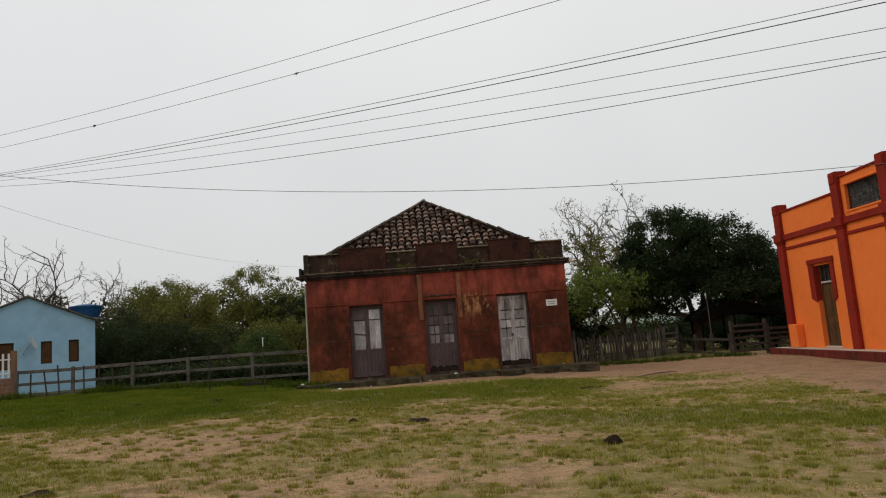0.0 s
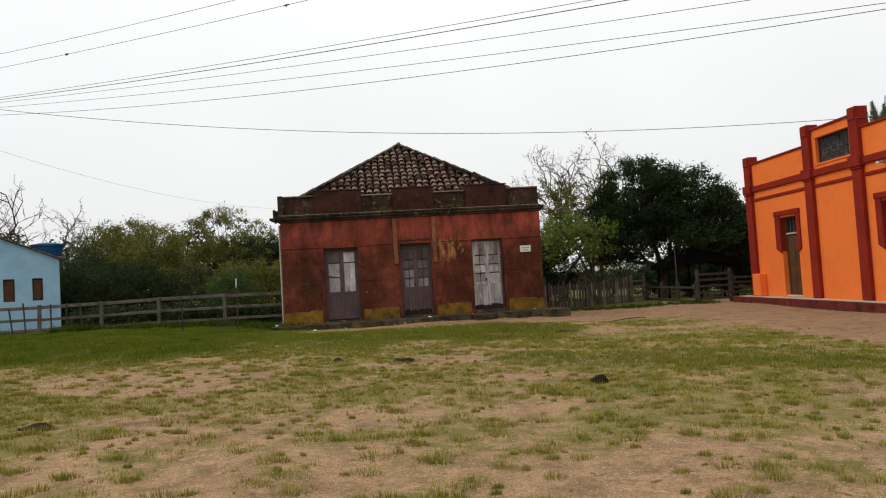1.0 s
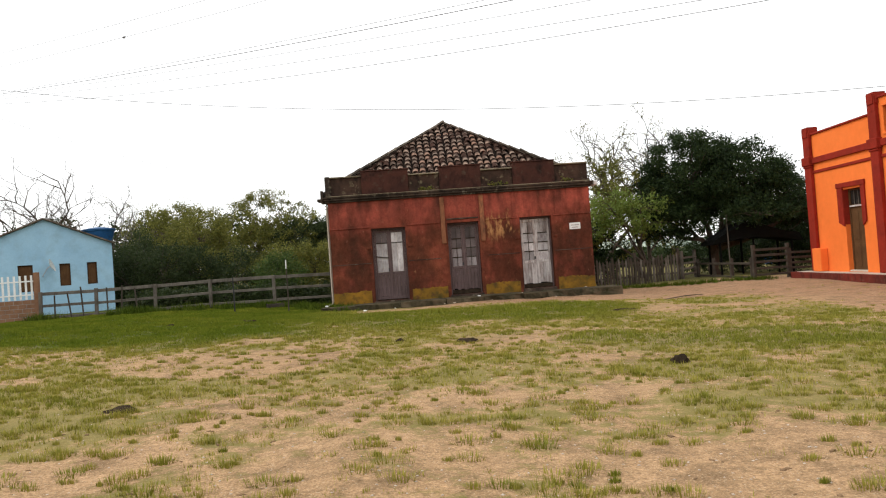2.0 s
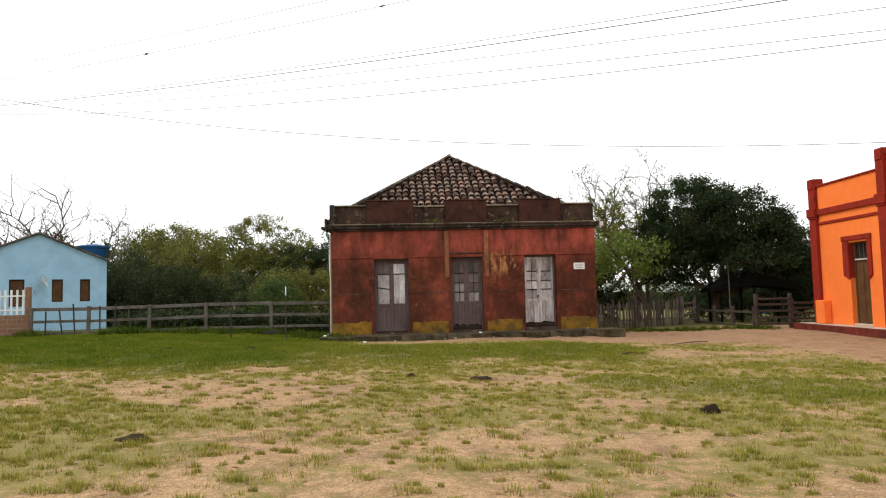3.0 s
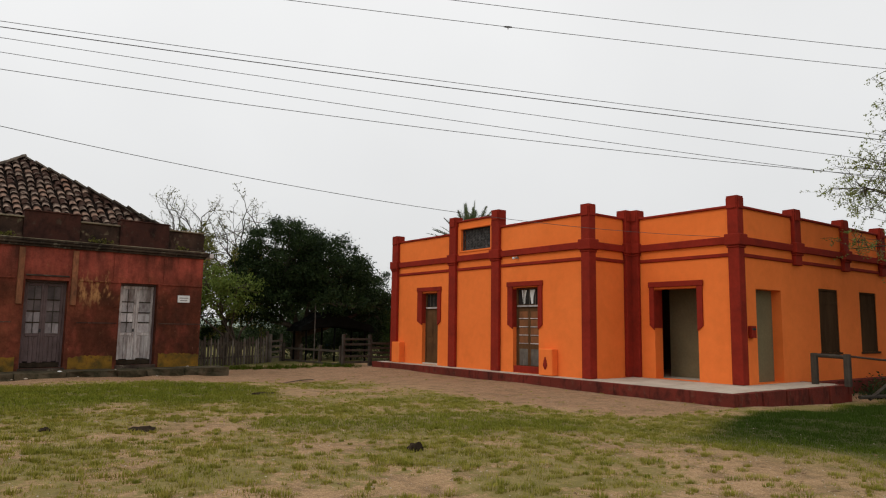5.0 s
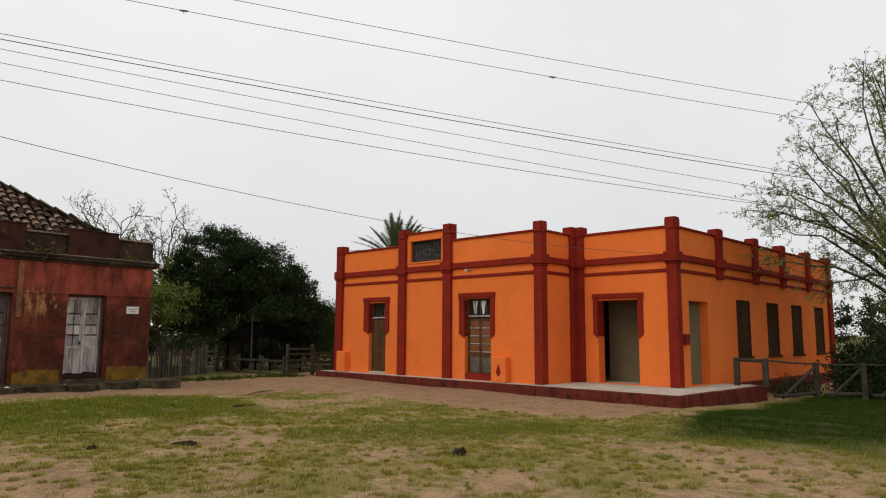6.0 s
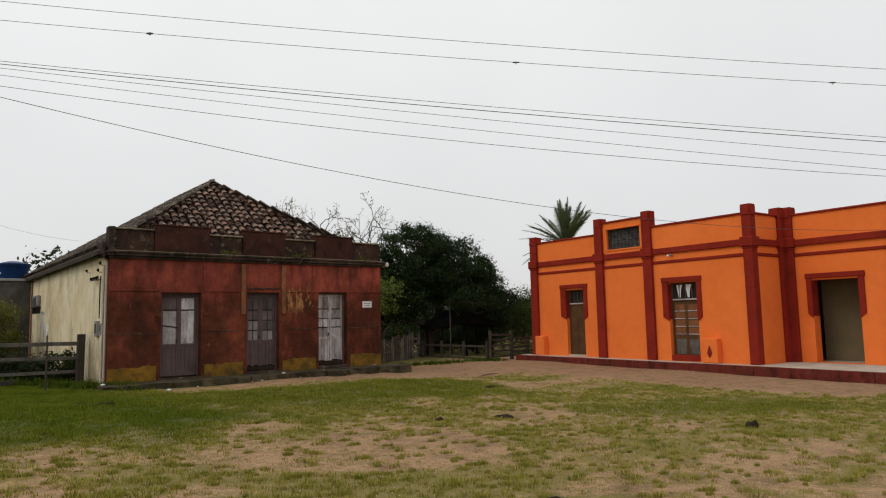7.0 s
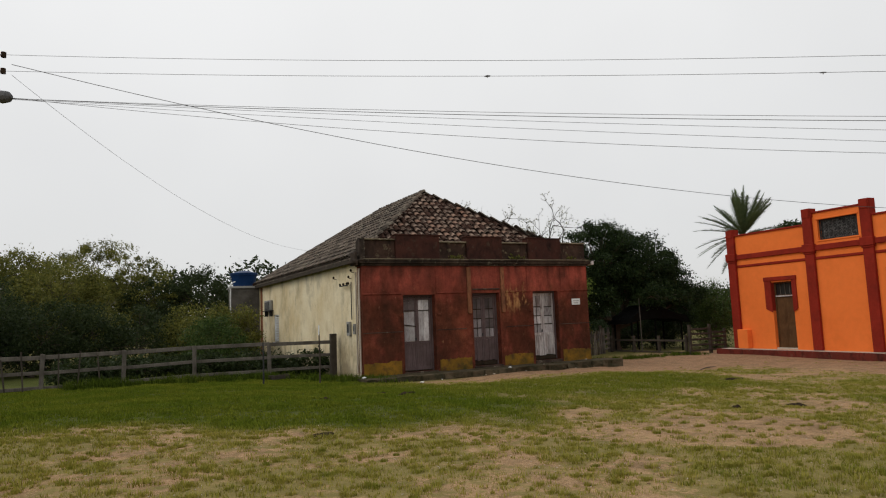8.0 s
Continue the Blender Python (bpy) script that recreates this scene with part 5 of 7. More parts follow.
def leafy_tree(name, label, x, y, lobes, per, size, mat, seed, trunk_r=0.16, clumps=140, trunk_top=None, bark=None, clump_r=0.34, category="tree", group=""):
    """A tree: tapered trunk, limbs into each lobe (cx, cy, cz, rx, ry, rz in world metres), and a crown of clumps of leaves."""
    rnd = np.random.RandomState(seed)
    z0 = float(gz(x, y)) - 0.1
    root = thing(name, pose(x, y, z0), label, category, group)
    bm = bmesh.new()
    total = sum(l[3] * l[4] * l[5] for l in lobes)
    top = trunk_top or max(0.8, min(l[2] - l[5] * 0.6 for l in lobes) - z0)
    limb(bm, (0, 0, 0), (0, 0, top), trunk_r * 1.3, trunk_r, rnd, 0.2, 5, 8)
    centres, radii = [], []
    for cx, cy, cz, rx, ry, rz in lobes:
        c = np.array((cx - x, cy - y, cz - z0))
        n = max(8, int(1.35 * clumps * rx * ry * rz / total))
        hub = limb(bm, (0, 0, top * 0.85), c - np.array((0, 0, rz * 0.3)), trunk_r * 0.7, trunk_r * 0.3, rnd, 0.25)[-1]
        for k in range(n):
            d = rnd.normal(size=3)
            d /= np.linalg.norm(d)
            p = c + d * np.array((rx, ry, rz)) * (rnd.uniform(0.35, 1.04) ** 0.6)
            if p[2] < 0.1:
                p[2] = 0.1 + abs(rnd.normal()) * 0.2
            centres.append(p)
            radii.append(clump_r * rnd.uniform(0.6, 1.4))
            if k % 3 == 0:
                limb(bm, hub, p, trunk_r * 0.22, 0.012, rnd, 0.3, 4, 4)
    part("trunk", bm, bark or MAT_BARK, root)
    v, f = leaves_mesh(centres, np.array(radii), per, 0.9 * size, rnd)
    leaf_object("crown", v, f, mat, root)
    return root


def crooked_tree(label, x, y, height, seed, leaf, per=2, size=0.07, bark=None, boughs=6, wide=0.85, trunk_r=0.14, fork=0.3, thin=0.014):
    """A thin tree of wandering, crooked boughs that fork into fine twigs with few leaves."""
    rnd = np.random.RandomState(seed)
    z0 = float(gz(x, y)) - 0.1
    root = thing("tree", pose(x, y, z0), label, "tree")
    bm = bmesh.new()
    tips = []

    def bough(p, way, length, r, lev):
        n = max(3, int(length / 0.42))
        pts, ways, w = [p], [], way / np.linalg.norm(way)
        for i in range(n):
            w = w + rnd.normal(size=3) * 0.26 + np.array((0, 0, 0.05))
            w = w / np.linalg.norm(w)
            ways.append(w)
            pts.append(pts[-1] + w * length / n)
        tube(bm, pts, list(np.linspace(max(r, thin), max(thin, r * 0.35), n + 1)), 6 if lev < 1 else 4 if lev < 2 else 3)
        for i in range(1, n + 1):
            if lev > 1:
                tips.append(pts[i])
            if lev < 3 and (rnd.uniform() < 0.75 or i == n):
                side = rnd.normal(size=3)
                side = side - (side @ ways[i - 1]) * ways[i - 1]
                q = 0.6 * ways[i - 1] + side / np.linalg.norm(side) * wide * rnd.uniform(0.6, 1.1) + np.array((0, 0, 0.1))
                bough(pts[i], q, length * rnd.uniform(0.3, 0.52), r * 0.5, lev + 1)

    stem = limb(bm, (0, 0, 0), (0, 0, height * fork), trunk_r * 1.2, trunk_r * 0.9, rnd, 0.4, 6, 7)
    for k in range(boughs):
        az = math.tau * (k + rnd.uniform(-0.3, 0.3)) / boughs
        lift = rnd.uniform(0.9, 2.2)
        bough(np.array(stem[-1 - k % 2]), np.array((math.cos(az), math.sin(az), lift)), height * (1 - fork) * rnd.uniform(0.6, 0.85), trunk_r * 0.6, 0)
    part("trunk", bm, bark or MAT_TWIG, root)
    if per:
        v, f = leaves_mesh(tips, 0.13, per, size, rnd)
        leaf_object("crown", v, f, leaf, root)
    return root


def palm(x, y, top, seed):
    rnd = np.random.RandomState(seed)
    z0 = float(gz(x, y)) - 0.1
    root = thing("palm_tree", pose(x, y, z0), "tall date palm behind the orange building", "tree")
    h = top - z0
    bm = bmesh.new()
    pts = [(0.1 * math.sin(k * 0.7), 0, h * k / 12) for k in range(13)]
    tube(bm, pts, [0.36 - 0.006 * k + 0.03 * (k % 2) for k in range(13)], 10)
    part("trunk", bm, MAT_BARK, root)
    for i in range(58):
        az = i * 2.399 + rnd.uniform(-0.2, 0.2)
        rise = rnd.uniform(1.0, 1.5) if i < 14 else rnd.uniform(0.25, 1.0) if i < 38 else rnd.uniform(-0.55, 0.25)
        length = rnd.uniform(3.0, 3.7)
        pts = []
        for k in range(9):
            t = k / 8
            out_d = length * t * math.cos(rise)
            up_d = length * t * math.sin(rise) - 0.45 * t ** 2.4 * (1.2 - 0.6 * rise)
            pts.append(np.array((0.1 + out_d * math.cos(az), out_d * math.sin(az), h + up_d)))
        bm = bmesh.new()
        tube(bm, pts, list(np.linspace(0.035, 0.008, 9)), 4)
        frond = part("frond", bm, LEAF_PALM, root)
        vs, fs = [], []
        for k in range(46):
            t = 0.14 + 0.86 * k / 45
            i0 = min(7, int(t * 8))
            p = pts[i0] + (pts[i0 + 1] - pts[i0]) * (t * 8 - i0)
            w = pts[i0 + 1] - pts[i0]
            w /= np.linalg.norm(w)
            s = np.cross(w, (0, 0, 1))
            s /= np.linalg.norm(s) + 1e-9
            for sg in (-1, 1):
                ln = 0.48 * math.sin(math.pi * min(1, t * 0.85 + 0.12)) + 0.1
                tip = p + ln * (0.72 * sg * s + 0.55 * w + np.array((0, 0, rnd.uniform(-0.05, 0.3))))
                q = len(vs)
                vs += [p - 0.036 * w, p + 0.036 * w, tip]
                fs.append((q, q + 1, q + 2))
        ob = mesh_object("frond_blade", [tuple(v) for v in vs], fs, LEAF_PALM, frond)
        tagged(ob, kind="stuff")


leafy_tree("tree", "dense dark evergreen tree beside the yard fence", 11.6, 32.0, [(10.6, 31.8, 4.6, 2.3, 2.2, 2.2), (12.7, 31.6, 4.3, 2.4, 2.2, 1.9), (14.3, 31.0, 3.3, 1.7, 1.8, 1.3), (9.6, 31.5, 2.7, 1.5, 1.5, 1.3), (12.0, 31.3, 3.2, 2.4, 1.6, 0.6), (15.7, 31.4, 2.5, 1.3, 1.3, 1.2), (9.1, 32.0, 3.7, 1.5, 1.3, 1.2), (12.9, 29.6, 2.7, 1.9, 0.9, 0.55), (14.6, 29.9, 2.7, 1.2, 0.9, 0.6)], 165, 0.075, LEAF_DARK, 11, 0.22, 470, 1.5)
leafy_tree("tree", "young light green tree by the picket fence", 8.0, 31.0, [(7.7, 30.5, 3.35, 1.5, 0.9, 0.55), (6.3, 30.4, 3.5, 1.2, 0.8, 0.6), (8.7, 30.6, 2.6, 0.9, 0.7, 0.4), (5.5, 30.9, 2.5, 1.0, 0.8, 0.7), (7.0, 30.2, 2.45, 1.2, 0.7, 0.4)], 36, 0.085, LEAF_LIGHT, 12, 0.08, 88, 1.0, MAT_BARK, clump_r=0.3)
leafy_tree("bush", "dark shrub against the red house wall", 5.5, 32.4, [(5.3, 32.4, 1.9, 1.2, 1.1, 2.1), (6.6, 32.9, 1.2, 1.1, 0.9, 1.3)], 60, 0.09, LEAF_DARK, 13, 0.06, 60, 0.4, category="shrub")
crooked_tree("thin crooked tree, nearly bare, with few leaves", 9.0, 42.4, 10.2, 12, LEAF_MID, 1, 0.06, MAT_BARK, 6, 0.8, trunk_r=0.12, fork=0.45, thin=0.010)
crooked_tree("thin crooked tree, nearly bare, with few leaves", 10.2, 36.6, 9.0, 114, LEAF_MID, 1, 0.06, MAT_BARK, 6, 0.8, trunk_r=0.11, fork=0.45, thin=0.009)
crooked_tree("thin twiggy tree with sparse olive leaves", 6.4, 34.4, 6.6, 29, LEAF_MID, 9, 0.07, MAT_BARK, 7, 0.9, fork=0.3)
crooked_tree("thin twiggy tree with sparse olive leaves", 8.9, 35.0, 6.8, 31, LEAF_MID, 7, 0.07, MAT_BARK, 6, 0.9, fork=0.3)
crooked_tree("bare grey tree with crooked boughs behind the blue house", -25.2, 38.6, 9.4, 23, LEAF_FAR, 0, 0.06, MAT_BARK, 6, 0.75, 0.12, 0.36, 0.011)
crooked_tree("bare grey tree with crooked boughs behind the blue house", -25.4, 44.0, 7.9, 24, LEAF_FAR, 0, 0.06, MAT_BARK, 7, 0.8, 0.11, 0.34, 0.011)
crooked_tree("thin half bare tree among the thicket", -21.2, 42.6, 6.6, 25, LEAF_MID, 1, 0.06, MAT_TWIG, 5, 0.95, 0.1, 0.35, 0.016)
crooked_tree("thin half bare tree among the thicket", -17.2, 43.4, 6.8, 27, LEAF_MID, 2, 0.07, MAT_TWIG, 5, 0.9, 0.1, 0.35, 0.016)
# thicket behind the rail fence
leafy_tree("tree", "olive green bushy tree in the thicket", -14.4, 48.2, [(-14.7, 48.2, 5.3, 3.2, 2.4, 2.2), (-12.3, 47.8, 3.9, 2.6, 2.2, 2.4), (-16.7, 47.5, 3.4, 2.8, 2.2, 2.6), (-14.2, 47.2, 3.0, 2.6, 1.8, 2.2)], 112, 0.083, LEAF_MID, 31, 0.16, 230, 1.4)
leafy_tree("tree", "olive green bushy tree in the thicket", -15.8, 38.6, [(-15.9, 38.6, 3.8, 2.0, 1.8, 1.7), (-14.6, 38.2, 2.4, 1.6, 1.5, 1.7), (-17.0, 38.0, 2.4, 1.7, 1.6, 1.7)], 105, 0.072, LEAF_MID, 32, 0.15, 200, 1.0)
leafy_tree("bush", "dark green bush behind the rail fence", -16.4, 33.4, [(-17.9, 34.4, 2.3, 1.0, 1.2, 1.9), (-17.6, 33.0, 1.7, 1.2, 1.2, 1.5), (-16.0, 33.4, 1.9, 1.8, 1.5, 1.5), (-14.6, 33.8, 1.7, 1.6, 1.4, 1.4), (-12.6, 34.0, 1.5, 1.7, 1.4, 1.3)], 120, 0.065, LEAF_FAR, 33, 0.1, 190, 0.5, category="shrub")
leafy_tree("bush", "dark green bush behind the rail fence", -10.4, 34.6, [(-10.4, 34.6, 1.5, 1.6, 1.4, 1.3), (-8.6, 35.2, 1.6, 1.4, 1.3, 1.5)], 120, 0.065, LEAF_MID, 34, 0.1, 130, 0.5, category="shrub")
leafy_tree("tree", "olive green bushy tree in the thicket", -19.4, 40.6, [(-18.9, 40.8, 4.2, 2.0, 1.9, 2.1), (-21.0, 44.0, 3.8, 2.2, 1.9, 2.2), (-17.4, 41.5, 4.2, 1.9, 1.8, 2.1)], 90, 0.079, LEAF_MID, 35, 0.16, 210, 1.4)
leafy_tree("bush", "dark green bush behind the rail fence", -19.8, 36.0, [(-19.8, 36.2, 2.0, 2.0, 1.6, 1.7), (-18.2, 36.6, 2.2, 1.4, 1.2, 1.8)], 105, 0.072, LEAF_FAR, 36, 0.1, 150, 0.5, category="shrub")
leafy_tree("tree", "dark tree behind the water tank", -9.2, 47.5, [(-9.2, 47.5, 3.8, 2.4, 2.0, 1.9), (-11.6, 47.0, 3.4, 2.2, 2.0, 1.9)], 90, 0.086, LEAF_FAR, 37, 0.15, 150, 1.2)
leafy_tree("bush", "fresh green bush beside the cream wall", -9.6, 31.5, [(-9.6, 31.5, 1.2, 1.2, 1.0, 1.1)], 105, 0.058, LEAF_BUSH, 38, 0.06, 60, 0.3, category="shrub")


leafy_tree("bush", "dark shrubs behind the picket fence", 7.4, 34.5, [(5.7, 34.5, 1.4, 1.0, 1.2, 1.7), (4.6, 35.0, 1.6, 1.3, 1.2, 2.0)], 120, 0.072, LEAF_DARK, 39, 0.07, 150, 0.4, category="shrub")

leafy_tree("bush", "dark tangled shrubs behind the open shed", 13.4, 33.6, [(13.4, 33.6, 0.45, 1.3, 0.7, 0.95), (15.4, 33.2, 0.7, 1.2, 0.8, 1.2), (17.0, 33.0, 1.3, 1.1, 0.9, 1.7)], 120, 0.054, LEAF_DARK, 42, 0.05, 150, 0.3, category="shrub")
leafy_tree("bush", "dark undergrowth below the shed", 14.6, 36.0, [(12.2, 36.4, 0.9, 1.6, 1.0, 1.3), (14.6, 36.0, 1.0, 1.7, 1.0, 1.4), (16.8, 35.6, 1.9, 1.5, 1.0, 2.5), (19.2, 36.6, 2.2, 1.7, 1.0, 2.8)], 105, 0.072, LEAF_DARK, 40, 0.07, 150, 0.4, category="shrub")
leafy_tree("bush", "olive shrubs behind the corner of the orange building", 16.4, 29.6, [(16.4, 29.6, 1.0, 1.0, 0.9, 1.7), (17.2, 30.2, 2.0, 1.1, 0.9, 1.5)], 90, 0.06, LEAF_BUSH, 44, 0.06, 110, 0.4, category="shrub")
# weedy undergrowth along the back of the rail fence
for k, (x, y, r) in enumerate(((-7.0, 27.5, 1.0), (-9.1, 27.4, 1.2), (-11.3, 27.3, 1.2), (-13.5, 27.0, 1.2))):
    z = float(gz(x, y))
    leafy_tree("bush", "low dark weeds behind the rail fence", x, y, [(x - 0.6, y + 0.2, z + 0.32, r, 0.7, 0.42), (x + 0.6, y - 0.1, z + 0.36, r, 0.7, 0.48)], 34, 0.075, LEAF_FAR, 90 + k, 0.03, 110, 0.15, category="shrub", clump_r=0.2, group="weeds along the rail fence")


def far_wood():
    """The belt of woods in the distance, joined."""
    rnd = np.random.RandomState(41)
    centres, radii = [], []
    for x in np.arange(-75, 75, 1.7):
        for row in range(2):
            y = 60 + row * 5 + rnd.uniform(-2, 2)
            h = rnd.uniform(4.6, 7.0) if x < 2 else rnd.uniform(3.2, 4.6)
            if 8 < x < 24:
                h *= 0.22
            base = float(gz(x, y))
            for k in range(30):
                t = rnd.uniform(0, 1)
                r = 1.9 * math.sqrt(max(0.05, 1 - (2 * t - 0.9) ** 2 * 0.8))
                a = rnd.uniform(0, math.tau)
                centres.append((x + r * math.cos(a) * rnd.uniform(0.3, 1), y + r * math.sin(a), base + 0.3 + t * h))
                radii.append(0.7)
    v, f = leaves_mesh(centres, np.array(radii), 22, 0.2, rnd)
    ob = leaf_object("far_wood", v, f, LEAF_FAR, None)
    tagged(ob, "belt of dark woods in the distance", "woods", "", "stuff")



def far_hill():
    """A long low ridge of fields beyond the woods, haze put into their pale colour."""
    m, nt, bs = material("hazed_far_pasture", 1.0, 0, 0.0)
    c = blend(nt, grain(nt, 0.02, 0.35, 0.65), (0.34, 0.38, 0.30), (0.27, 0.32, 0.27))
    nt.links.new(blend(nt, math_node(nt, "MULTIPLY", grain(nt, 0.12, 0.5, 0.7), 0.5), c, (0.20, 0.25, 0.20)), bs.inputs["Base Color"])
    xs = np.linspace(-520, 620, 60)
    verts, faces = [], []
    for k, t in enumerate(np.linspace(0, 1, 9)):
        for x in xs:
            h = (7 + 2.2 * math.sin(x * 0.011 + 1) + 1.2 * math.sin(x * 0.029)) * math.sin(math.pi * t / 2) if t < 0.95 else 5.0
            verts.append((float(x), 330 + 160 * float(t), float(h) - 1.5))
    for k in range(8):
        for i in range(59):
            q = k * 60 + i
            faces.append((q, q + 1, q + 61, q + 60))
    tagged(mesh_object("backdrop", verts, faces, m, smooth=True), "low ridge of pale hazy pasture far away", "hill", "", "structure")


far_wood()
far_hill()
palm(26.75, 36.5, 7.0, 51)
leafy_tree("tree", "broad dark treetop behind the orange building", 33.5, 37.5, [(33.5, 37.5, 6.6, 3.0, 2.4, 1.6)], 70, 0.13, LEAF_DARK, 52, 0.2, 110, 4.5)


def spreading_tree(x, y, seed):
    """A tree of long arching boughs with small sprays of leaves at the twig ends."""
    rnd = np.random.RandomState(seed)
    z0 = float(gz(x, y)) - 0.1
    root = thing("tree", pose(x, y, z0), "spreading sparse tree with fresh small leaves", "tree")
    bm = bmesh.new()
    fork = np.array((0.0, 0.0, 3.0))
    limb(bm, (0, 0, 0), fork, 0.26, 0.2, rnd, 0.15, 5, 9)
    tips = []
    for k in range(28):
        az = radians(140 + (rnd.uniform(-34, 38) if k < 20 else rnd.uniform(60, 300)))
        up = radians(26 + 54 * k / 19 + rnd.uniform(-3, 3) if k < 20 else rnd.uniform(10, 75))
        length = (rnd.uniform(5.0, 6.2) + 3.2 * k / 19) if k < 20 else rnd.uniform(4.2, 5.6)
        way = np.array((math.cos(az) * math.cos(up), math.sin(az) * math.cos(up), math.sin(up)))
        start = fork + np.array((0, 0, rnd.uniform(-0.4, 0.6)))
        pts = [start + way * length * t + np.array((0, 0, 0.8 * math.sin(math.pi * t) * math.cos(up) - 0.5 * t * t * math.cos(up))) + rnd.normal(size=3) * 0.16 * t for t in np.linspace(0, 1, 7)]
        tube(bm, pts, list(np.linspace(0.075, 0.012, 7)), 5)
        for j in range(17):
            t = rnd.uniform(0.22, 1.0)
            i0 = min(5, int(t * 6))
            p = pts[i0] + (pts[i0 + 1] - pts[i0]) * (t * 6 - i0)
            side = rnd.normal(size=3)
            w = way * 0.8 + side / np.linalg.norm(side) * 0.95
            w /= np.linalg.norm(w)
            q = p + w * rnd.uniform(0.6, 1.7) * (1.15 - 0.5 * t)
            mid = limb(bm, p, q, 0.014, 0.006, rnd, 0.5, 4, 3)
            for s in range(5):
                a = mid[rnd.randint(1, 4)]
                b = a + rnd.normal(size=3) * 0.22 + w * 0.12 - np.array((0, 0, 0.05))
                tube(bm, (a, b), [0.005, 0.003], 3)
                for u in (0.4, 0.75, 1.0):
                    tips.append(a + (b - a) * u)
    part("trunk", bm, MAT_BARK, root)
    v, f = leaves_mesh(tips, 0.07, 4, 0.042, rnd)
    leaf_object("crown", v, f, LEAF_FRESH, root)


spreading_tree(21.5, 4.5, 61)
# the last three lobes lie out of view, added to shade the side wall
leafy_tree("tree", "dense dark tree beyond the garden fence, unseen crown added for shade", 26.0, 3.4, [(24.3, 4.2, 8.1, 1.7, 1.6, 1.8), (26.5, 3.0, 7.0, 2.5, 2.2, 2.6), (24.6, 0.4, 6.2, 3.0, 2.6, 2.8), (22.6, -2.2, 5.6, 2.8, 2.6, 2.6), (27.6, -0.6, 6.6, 3.0, 2.6, 3.0)], 70, 0.13, LEAF_DARK, 64, 0.3, 420, 4.0)
leafy_tree("bush", "green bush beyond the garden fence", 34.5, 8.3, [(34, 7.6, 0.9, 1.6, 1.8, 1.5), (36.5, 9.6, 1.5, 2.2, 2.0, 2.2), (40, 8, 2.3, 2.6, 2.5, 3.0), (38, 5.5, 1.6, 2.2, 2.0, 2.6), (42, 5, 2.6, 2.8, 2.4, 3.2)], 80, 0.11, LEAF_FAR, 62, 0.1, 260, 0.5, category="shrub")
leafy_tree("bush", "dark bush at the garden fence", 22.3, 6.6, [(22.0, 6.4, 0.0, 1.1, 0.9, 0.9), (23.6, 7.2, 0.2, 1.2, 0.9, 1.1)], 60, 0.08, LEAF_DARK, 63, 0.06, 90, 0.3, category="shrub")
leafy_tree("bush", "low twiggy weeds at the garden gate", 19.6, 8.8, [(19.6, 8.5, -0.42, 0.8, 0.5, 0.26), (21.0, 8.4, -0.36, 0.8, 0.5, 0.3)], 24, 0.06, LEAF_FAR, 65, 0.03, 60, 0.2, category="shrub")


# ---- left side: fences, blue house, tanks ----
def rail_fence():
    a, b = Vector((-6.0, 25.65, 0)), Vector((-17.05, 24.6, 0))
    way = (b - a).normalized()
    root = thing("rail_fence", pose(a.x, a.y, float(gz(a.x, a.y))), "grey weathered wooden rail fence", "fence")
    rnd = random.Random(7)
    spots = [0.0, 2.3, 4.75, 6.85, 9.05, 11.1]
    turn = Matrix.Rotation(math.atan2(way.y, way.x), 4, "Z")

    def top(d):
        p = a + way * d
        return float(gz(p.x, p.y))

    def lift(d):
        return float(np.interp(d, [0, 4.5, 7, 11], [0.24, 0.06, -0.07, -0.07]))
    for i, d in enumerate(spots):
        p = a + way * d
        h = lift(d) + (1.3 if i == 0 else 1.12 + rnd.uniform(-0.05, 0.06))
        w = 0.11 if i == 0 else 0.06
        bm = boxes((-w, w, -w * 0.8, w * 0.8, -0.4, h), bevel=0.012)
        bmesh.ops.transform(bm, matrix=Matrix.Translation((p.x, p.y, top(d))) @ turn @ Matrix.Rotation(rnd.uniform(-0.03, 0.03), 4, "Y"), verts=bm.verts[:])
        part("post", bm, MAT_OLDWOOD if i == 0 else MAT_GREYWOOD, root, world=True)
    for h, hh in ((1.02, 0.062), (0.57, 0.052), (0.13, 0.05)):
        for d0, d1 in zip(spots, spots[1:]):
            bm = bmesh.new()
            side = Vector((-way.y, way.x, 0)) * -0.075
            p, q = a + way * (d0 - 0.02) + side, a + way * (d1 + 0.02) + side
            z0, z1 = top(d0) + h + lift(d0) + rnd.uniform(-0.02, 0.02), top(d1) + h + lift(d1) + rnd.uniform(-0.02, 0.02)
            mid = (p + q) / 2
            ln = (q - p).length
            bm = boxes((-ln / 2, ln / 2, -0.025, 0.025, -hh, hh), bevel=0.008)
            bmesh.ops.transform(bm, matrix=Matrix.Translation((mid.x, mid.y, (z0 + z1) / 2)) @ turn @ Matrix.Rotation(-math.atan2(z1 - z0, ln), 4, "Y"), verts=bm.verts[:])
            part("rail", bm, MAT_GREYWOOD, root, world=True)
    # irregular stakes in the far stretch
    for d in (7.5, 8.1, 8.6, 9.5, 9.95, 10.55):
        p = a + way * d
        h = rnd.uniform(0.85, 1.2)
        bm = boxes((-0.022, 0.022, 0.05, 0.09, -0.3, h))
        bmesh.ops.transform(bm, matrix=Matrix.Translation((p.x, p.y, top(d))) @ turn @ Matrix.Rotation(rnd.uniform(-0.12, 0.12), 4, "Y"), verts=bm.verts[:])
        part("stake", bm, MAT_OLDWOOD, root, world=True)


rail_fence()


